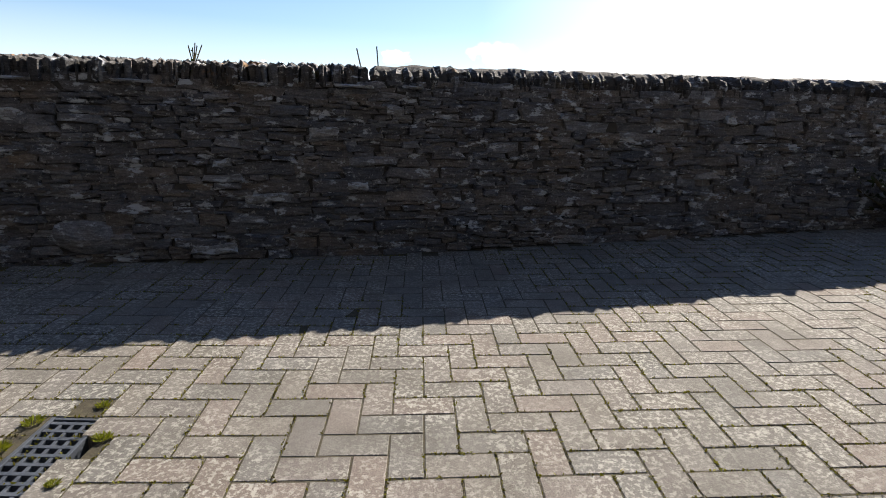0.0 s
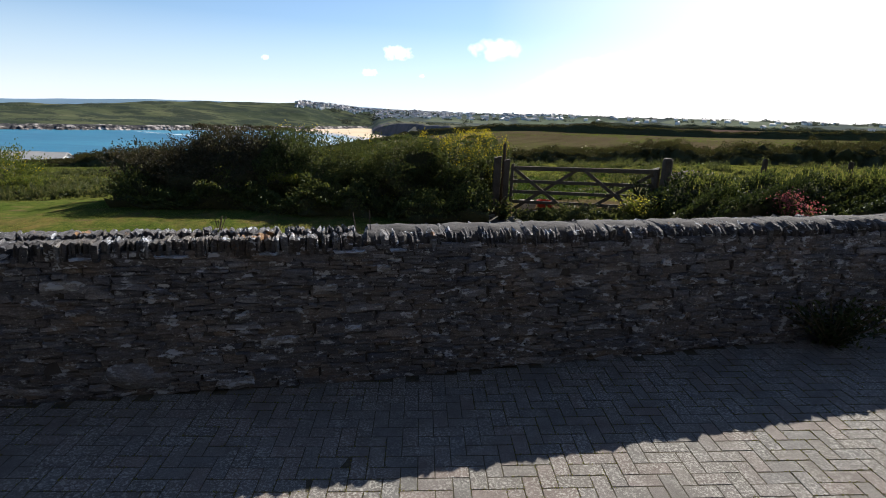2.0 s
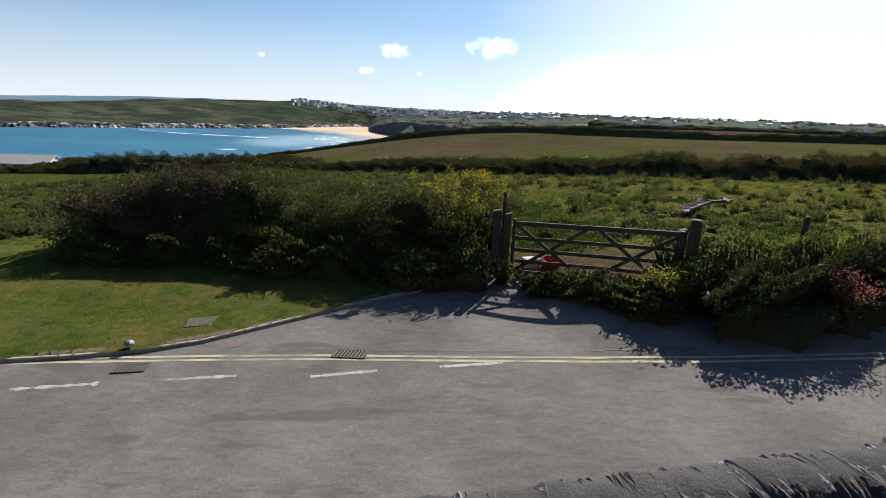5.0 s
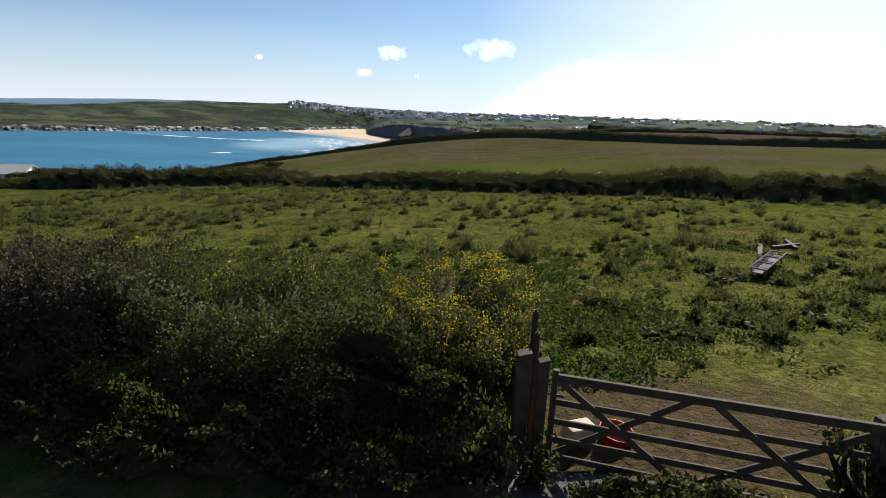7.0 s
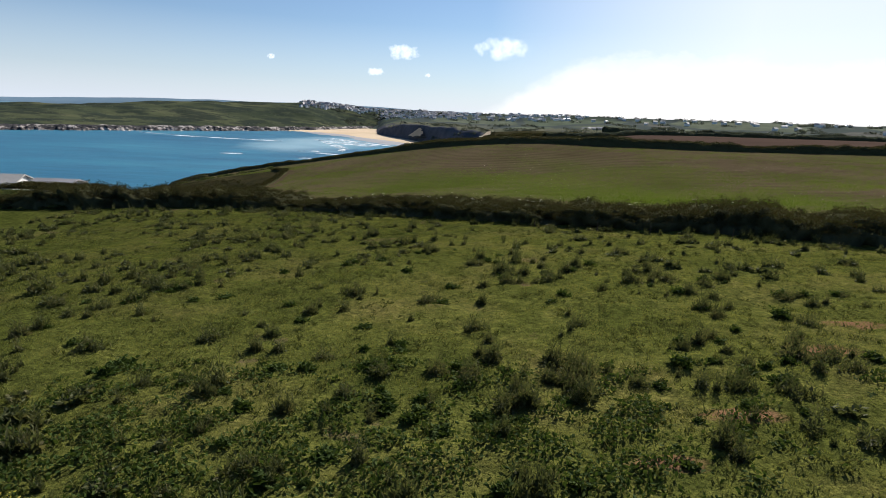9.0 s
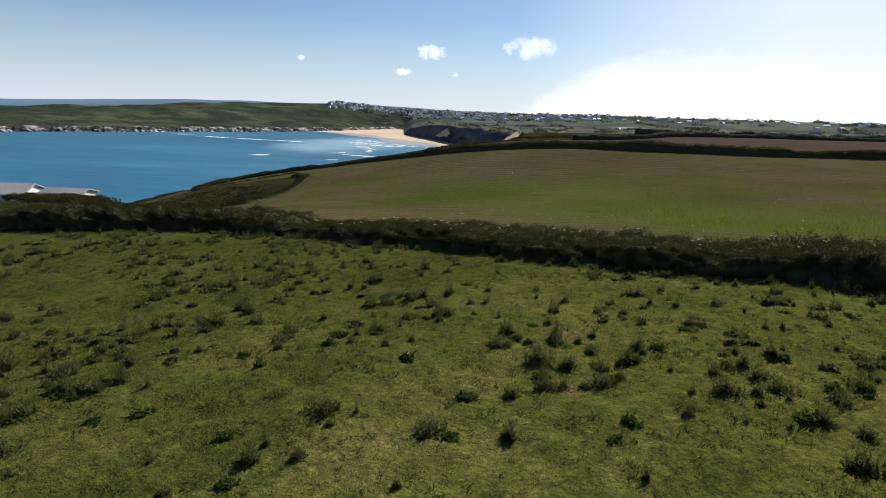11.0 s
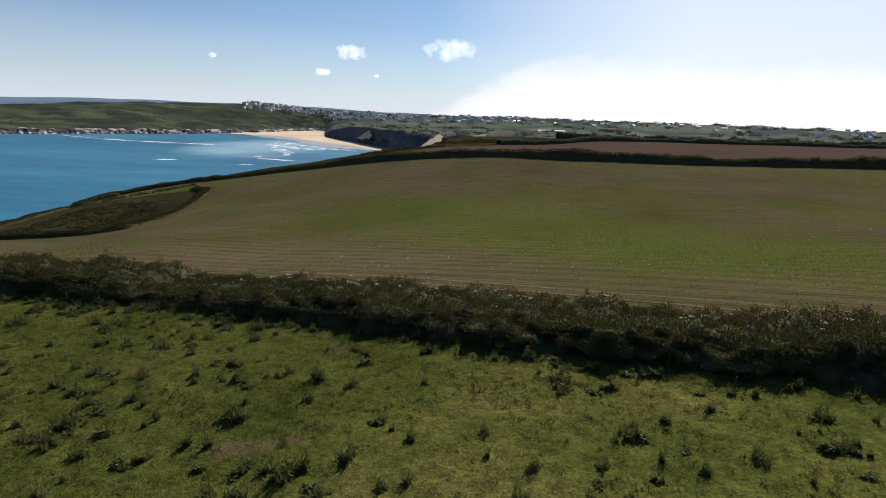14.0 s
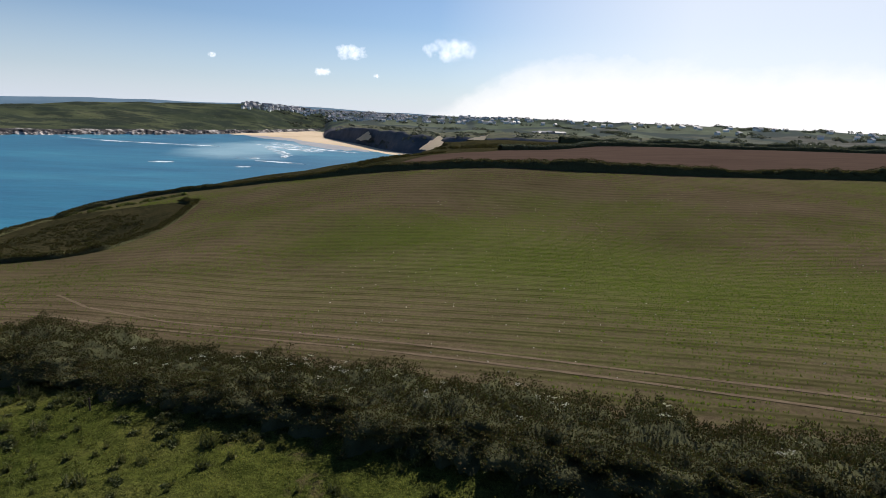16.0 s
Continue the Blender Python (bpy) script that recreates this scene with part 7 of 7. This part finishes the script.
def scatter_houses(count, az0, az1, v0, v1, zfun, near, far, label, group, size=(5, 9)):
    for i in range(count):
        az = r.uniform(az0, az1)
        v = r.uniform(v0, v1)
        d = float(near(np.array([az]))[0] * (1 - v) + far(np.array([az]))[0] * v)
        x, y = polar(az, d)
        z = float(np.asarray(zfun(np.array([[az]]), np.array([[v]]), np.array([[d]]))).ravel()[0])
        roof_house(label, float(x), float(y), z, r.uniform(-40, 40) + (90 if r.random() < 0.4 else 0), r.uniform(*size), r.uniform(5.5, 7.5), r.uniform(3, 5.2), r.uniform(1.6, 2.8), PALETTE[int(r.choice(3, p=[0.45, 0.27, 0.28]))], HOUSE_ROOF, group)


hn, hf = (lambda a: head_shore(a) + 12), (lambda a: head_shore(a) + 620)
scatter_houses(165, -15.3, -9.0, 0.42, 0.70, head_z, hn, hf, "small pale house in the hillside town", "houses of the hillside town")
scatter_houses(130, -11, 2.0, 0.36, 0.68, head_z, hn, hf, "small pale house among trees on the hill", "houses of the hillside town")
inn = lambda a: dune_near(a) + 240


def village(count, az0, az1, v0, v1, seed):
    """The houses of a far village, too small to tell apart, as one mesh."""
    q = np.random.default_rng(seed)
    az, v = q.uniform(az0, az1, count), q.uniform(v0, v1, count)
    d = inn(az) * (1 - v) + inland_far(az) * v
    x, y = polar(az, d)
    z = np.asarray(inland_z(az, v, d)).ravel()
    mats = [np.array(pose(float(a), float(b), float(c), 0, 0, q.uniform(-40, 40)) @ Matrix.Diagonal((q.uniform(6, 10), q.uniform(5, 7), q.uniform(3, 4.4), 1))) for a, b, c in zip(x, y, z)]
    t = thing("far_village", "small pale houses of a village on the skyline", "village", kind="stuff")
    wall = [(-.5, -.5, -.5), (.5, -.5, -.5), (.5, .5, -.5), (-.5, .5, -.5), (-.5, -.5, 1), (.5, -.5, 1), (.5, .5, 1), (-.5, .5, 1)]
    part("wall_run", many("wall_run", wall, [(0, 1, 5, 4), (1, 2, 6, 5), (2, 3, 7, 6), (3, 0, 4, 7)], mats), HOUSE_WALL, t)
    roof = [(-.55, -.6, .95), (.55, -.6, .95), (.55, .6, .95), (-.55, .6, .95), (-.55, 0, 1.5), (.55, 0, 1.5)]
    part("roof_run", many("roof_run", roof, [(0, 1, 5, 4), (2, 3, 4, 5), (0, 4, 3, 3), (1, 2, 5, 5)], mats), HOUSE_ROOF, t)


village(240, -9.8, 0.5, 0.30, 0.80, 93)
village(110, -1, 12, 0.38, 0.74, 91)
village(44, 12, 46, 0.40, 0.70, 92)
scatter_houses(5, 14, 17, 0.03, 0.12, inland_z, inn, inland_far, "pale low farm building in the fields", "farm buildings", (12, 22))


def far_trees(name, label, count, az0, az1, v0, v1, zfun, near, far, r0, r1, seed, leaves=26):
    q = np.random.default_rng(seed)
    # trees stand in short rows along the hedges
    rows = -(-count // 6)
    az = (np.repeat(q.uniform(az0, az1, rows), 6) + np.tile(np.arange(6), rows) * 0.16 * q.uniform(0.6, 1.4, rows * 6))[:count]
    v = np.clip(np.repeat(q.uniform(v0, v1, rows), 6) + q.normal(size=rows * 6) * 0.008, v0, v1)[:count]
    d = near(az) * (1 - v) + far(az) * v
    x, y = polar(az, d)
    z = np.asarray(zfun(az, v, d)).ravel()
    br = q.uniform(r0, r1, count)
    i = np.repeat(np.arange(count), leaves)
    dv = q.normal(size=(len(i), 3))
    dv /= np.linalg.norm(dv, axis=1, keepdims=True)
    p = np.c_[x[i], y[i], z[i] + br[i] * 0.55] + dv * (br[i] * q.uniform(0.5, 1.0, len(i)))[:, None] * [1.15, 1.15, 0.8]
    tagged(part(name, blade_mesh(name, leaf_quads(p, (br * 0.75)[i], (br * 0.5)[i])), TREE_FAR, None), label, "trees", kind="stuff")


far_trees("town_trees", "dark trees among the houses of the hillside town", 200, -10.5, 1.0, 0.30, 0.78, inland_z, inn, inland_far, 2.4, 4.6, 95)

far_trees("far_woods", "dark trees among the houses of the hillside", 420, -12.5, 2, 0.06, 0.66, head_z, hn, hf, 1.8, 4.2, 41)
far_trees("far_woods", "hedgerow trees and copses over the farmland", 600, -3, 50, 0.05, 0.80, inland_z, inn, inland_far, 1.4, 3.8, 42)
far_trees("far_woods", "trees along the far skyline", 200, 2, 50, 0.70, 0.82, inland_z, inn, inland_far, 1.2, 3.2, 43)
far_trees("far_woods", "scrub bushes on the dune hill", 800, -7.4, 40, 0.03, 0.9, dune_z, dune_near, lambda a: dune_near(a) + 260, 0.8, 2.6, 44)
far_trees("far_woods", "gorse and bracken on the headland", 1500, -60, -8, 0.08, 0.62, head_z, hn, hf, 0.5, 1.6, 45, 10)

# bare sand scars on the dune hill
def sand_scar(az0, az1, f0, f1, seed):
    """A ramp of blown sand that leans against the dune face, from the fraction f0 to f1 of its height."""
    q = np.random.default_rng(seed)
    a = np.linspace(0, 6.283, 30)
    rr = np.linspace(0, 1, 8)[:, None]
    k = 1 + 0.18 * np.sin(3 * a + q.uniform(0, 6)) + 0.12 * np.sin(7 * a) + 0.08 * np.sin(11 * a + 2)
    U, W = rr * k * np.cos(a), rr * k * np.sin(a)
    A = (az0 + az1) / 2 + (az1 - az0) / 2 * (0.55 * U * (1.2 - 0.4 * W) + 0.5 * W)
    f = np.clip((f0 + f1) / 2 + (f1 - f0) / 2 * W, 0.02, 1.08)
    d = dune_near(A) + 260 * (-0.12 + 0.24 * f)
    x, y = polar(A, d)
    tagged(part("sand_scar", grid_mesh("sand_scar", np.stack([x, y, SEA_Z - 1 + (dune_top(A) - SEA_Z + 1) * f + 0.6], -1)), SAND, None), "bare sand blown up the dune slope", "sand", "sand scars", "structure")


for k, q in enumerate(((-4.2, -2.7, 0.30, 0.80), (2.4, 4.9, 0.28, 1.0), (7.2, 9.3, 0.86, 1.06))):
    sand_scar(*q, 60 + k)

# breaking waves
def wave(points, width, seed):
    q = np.random.default_rng(seed)
    xy = np.array([polar(a, d) for a, d in points])
    s = along(xy, 4.0)
    d = np.gradient(s, axis=0)
    m = np.stack([-d[:, 1], d[:, 0]], 1) / np.linalg.norm(d, axis=1, keepdims=True)
    u = np.linspace(0, 1, len(s))[:, None]
    w = width * np.sin(np.pi * np.clip(u, 0.02, 0.98)) ** 0.5 * (1 + 0.35 * q.normal(size=(len(s), 1)))
    rows = [np.c_[s + m * (w * o), np.full(len(s), SEA_Z + h)] for o, h in ((-0.5, 0.05), (-0.2, 0.5), (0.1, 0.7), (0.5, 0.05))]
    tagged(part("breaking_wave", grid_mesh("breaking_wave", np.array(rows)), FOAM, None), "white foam line of a breaking wave", "wave", "breaking waves", "stuff")


for k, (pts, w) in enumerate((
        ([(-30, 905), (-27, 835), (-24, 800), (-20, 770), (-17, 755)], 9),
        ([(-13.2, 760), (-12, 700), (-11.2, 640), (-11.6, 600)], 12), ([(-14, 820), (-12.2, 770), (-10.5, 735), (-8, 700)], 14),
        ([(-16, 585), (-14.5, 590), (-13.4, 592)], 6), ([(-14.2, 560), (-12.5, 556), (-11, 548), (-9, 530)], 7), ([(-16, 500), (-14.6, 500)], 7),
        ([(-23.5, 540), (-21, 540)], 4), ([(-12.5, 880), (-10, 800), (-7, 740), (-4, 706)], 16), ([(-12.9, 850), (-10.2, 760), (-7.5, 715)], 9))):
    wave(pts, w, 80 + k)

# clouds
def cloud(az, el, wide, tall, seed):
    """A small soft cloud, far behind everything: a sheet whose density fades from the middle in puffs."""
    m, n, l = shader("cloud white")
    t, mx, e = n.new("ShaderNodeBsdfTransparent"), n.new("ShaderNodeMixShader"), n.new("ShaderNodeEmission")
    e.inputs[0].default_value, e.inputs[1].default_value = (1.0, 1.0, 1.0, 1), 1.2
    co = n.new("ShaderNodeTexCoord").outputs["Object"]
    mp = n.new("ShaderNodeMapping")
    mp.inputs["Location"].default_value = (seed * 3.7, 0, seed)
    mp.inputs["Scale"].default_value = (1.0, 1.0, tall / wide)
    l.new(co, mp.inputs[0])
    q = n.new("ShaderNodeSeparateXYZ")
    l.new(co, q.inputs[0])
    r2 = maths(n, l, "ADD", maths(n, l, "POWER", maths(n, l, "ABSOLUTE", q.outputs[0]), 2.0), maths(n, l, "POWER", maths(n, l, "ABSOLUTE", q.outputs[2]), 2.0))
    d = maths(n, l, "ADD", maths(n, l, "SUBTRACT", 0.62, r2), maths(n, l, "MULTIPLY", maths(n, l, "SUBTRACT", noise_node(n, l, 2.4, 6, 0.6, mp.outputs[0]), 0.5), 2.0))
    d = maths(n, l, "ADD", d, maths(n, l, "MULTIPLY", q.outputs[0], -0.25))
    l.new(ramp(n, l, d, [(0.16, (0, 0, 0)), (1.7, (0.72, 0.72, 0.72))]), mx.inputs[0])
    l.new(t.outputs[0], mx.inputs[1])
    l.new(e.outputs[0], mx.inputs[2])
    l.new(mx.outputs[0], n["Material Output"].inputs[0])
    x, y = polar(az, 4600)
    bm = bmesh.new()
    bmesh.ops.create_grid(bm, x_segments=6, y_segments=4, size=1.0, matrix=Matrix.Rotation(math.pi / 2, 4, "X"))
    ob = part("cloud", bm, m, None)
    ob.matrix_basis = pose(float(x), float(y), 8 + 4600 * math.tan(radians(el)), 0, 0, -az) @ Matrix.Diagonal((wide / 2, 1, tall / 2, 1))
    tagged(ob, "small white fair-weather cloud", "cloud", "clouds", "backdrop")


cloud(5.4, 6.6, 660, 240, 1)
cloud(-4.7, 5.75, 370, 165, 2)
cloud(-7.6, 3.75, 200, 95, 3)
cloud(-17.7, 4.6, 90, 60, 4)
cloud(-2.4, 3.7, 70, 45, 5)

# low bank of thin white cloud towards the sun
BANK, bn, bl = shader("cloud bank")
bt, bs = bn.new("ShaderNodeBsdfTransparent"), bn.new("ShaderNodeMixShader")
be = bn.new("ShaderNodeEmission")
be.inputs[0].default_value, be.inputs[1].default_value = (1.0, 0.985, 0.955, 1), 0.80
bp = bn.new("ShaderNodeNewGeometry").outputs["Position"]
bz = bn.new("ShaderNodeSeparateXYZ")
bl.new(bp, bz.inputs[0])
crest = maths(bn, bl, "MULTIPLY", ramp(bn, bl, maths(bn, bl, "DIVIDE", bz.outputs[0], 4000.0), [(0.05, (0.0, 0.0, 0.0)), (0.14, (0.30, 0.30, 0.30)), (0.24, (0.60, 0.60, 0.60)), (0.34, (0.72, 0.72, 0.72)), (0.9, (0.74, 0.74, 0.74))]), 860.0)
puff = maths(bn, bl, "MULTIPLY", maths(bn, bl, "SUBTRACT", noise_node(bn, bl, 0.0030, 6, 0.58, bp, (1, 1, 1.6)), 0.5), 300.0)
dens = maths(bn, bl, "DIVIDE", maths(bn, bl, "SUBTRACT", maths(bn, bl, "ADD", crest, puff), bz.outputs[2]), 400.0)
body = ramp(bn, bl, dens, [(0.0, (0, 0, 0)), (0.28, (0.50, 0.50, 0.50)), (1.0, (0.97, 0.97, 0.97))])
side = maths(bn, bl, "MULTIPLY", maths(bn, bl, "SUBTRACT", bz.outputs[0], 300), 1 / 3600)
veil = maths(bn, bl, "MINIMUM", maths(bn, bl, "MAXIMUM", side, 0.0), 0.52)
bl.new(maths(bn, bl, "MAXIMUM", body, veil), bs.inputs[0])
bl.new(bt.outputs[0], bs.inputs[1])
bl.new(be.outputs[0], bs.inputs[2])
bl.new(bs.outputs[0], bn["Material Output"].inputs[0])
A, E = np.meshgrid(np.linspace(-3, 75, 60), np.linspace(-60, 2600, 14))
X, Y = polar(A, 4720)
bank = part("cloud_bank", grid_mesh("cloud_bank", np.stack([X, Y, E], -1)), BANK, None)
tagged(bank, "low bank of thin bright white cloud", "cloud", kind="backdrop")

# glowing see-through sheet that paints thin sea haze low over the whole horizon
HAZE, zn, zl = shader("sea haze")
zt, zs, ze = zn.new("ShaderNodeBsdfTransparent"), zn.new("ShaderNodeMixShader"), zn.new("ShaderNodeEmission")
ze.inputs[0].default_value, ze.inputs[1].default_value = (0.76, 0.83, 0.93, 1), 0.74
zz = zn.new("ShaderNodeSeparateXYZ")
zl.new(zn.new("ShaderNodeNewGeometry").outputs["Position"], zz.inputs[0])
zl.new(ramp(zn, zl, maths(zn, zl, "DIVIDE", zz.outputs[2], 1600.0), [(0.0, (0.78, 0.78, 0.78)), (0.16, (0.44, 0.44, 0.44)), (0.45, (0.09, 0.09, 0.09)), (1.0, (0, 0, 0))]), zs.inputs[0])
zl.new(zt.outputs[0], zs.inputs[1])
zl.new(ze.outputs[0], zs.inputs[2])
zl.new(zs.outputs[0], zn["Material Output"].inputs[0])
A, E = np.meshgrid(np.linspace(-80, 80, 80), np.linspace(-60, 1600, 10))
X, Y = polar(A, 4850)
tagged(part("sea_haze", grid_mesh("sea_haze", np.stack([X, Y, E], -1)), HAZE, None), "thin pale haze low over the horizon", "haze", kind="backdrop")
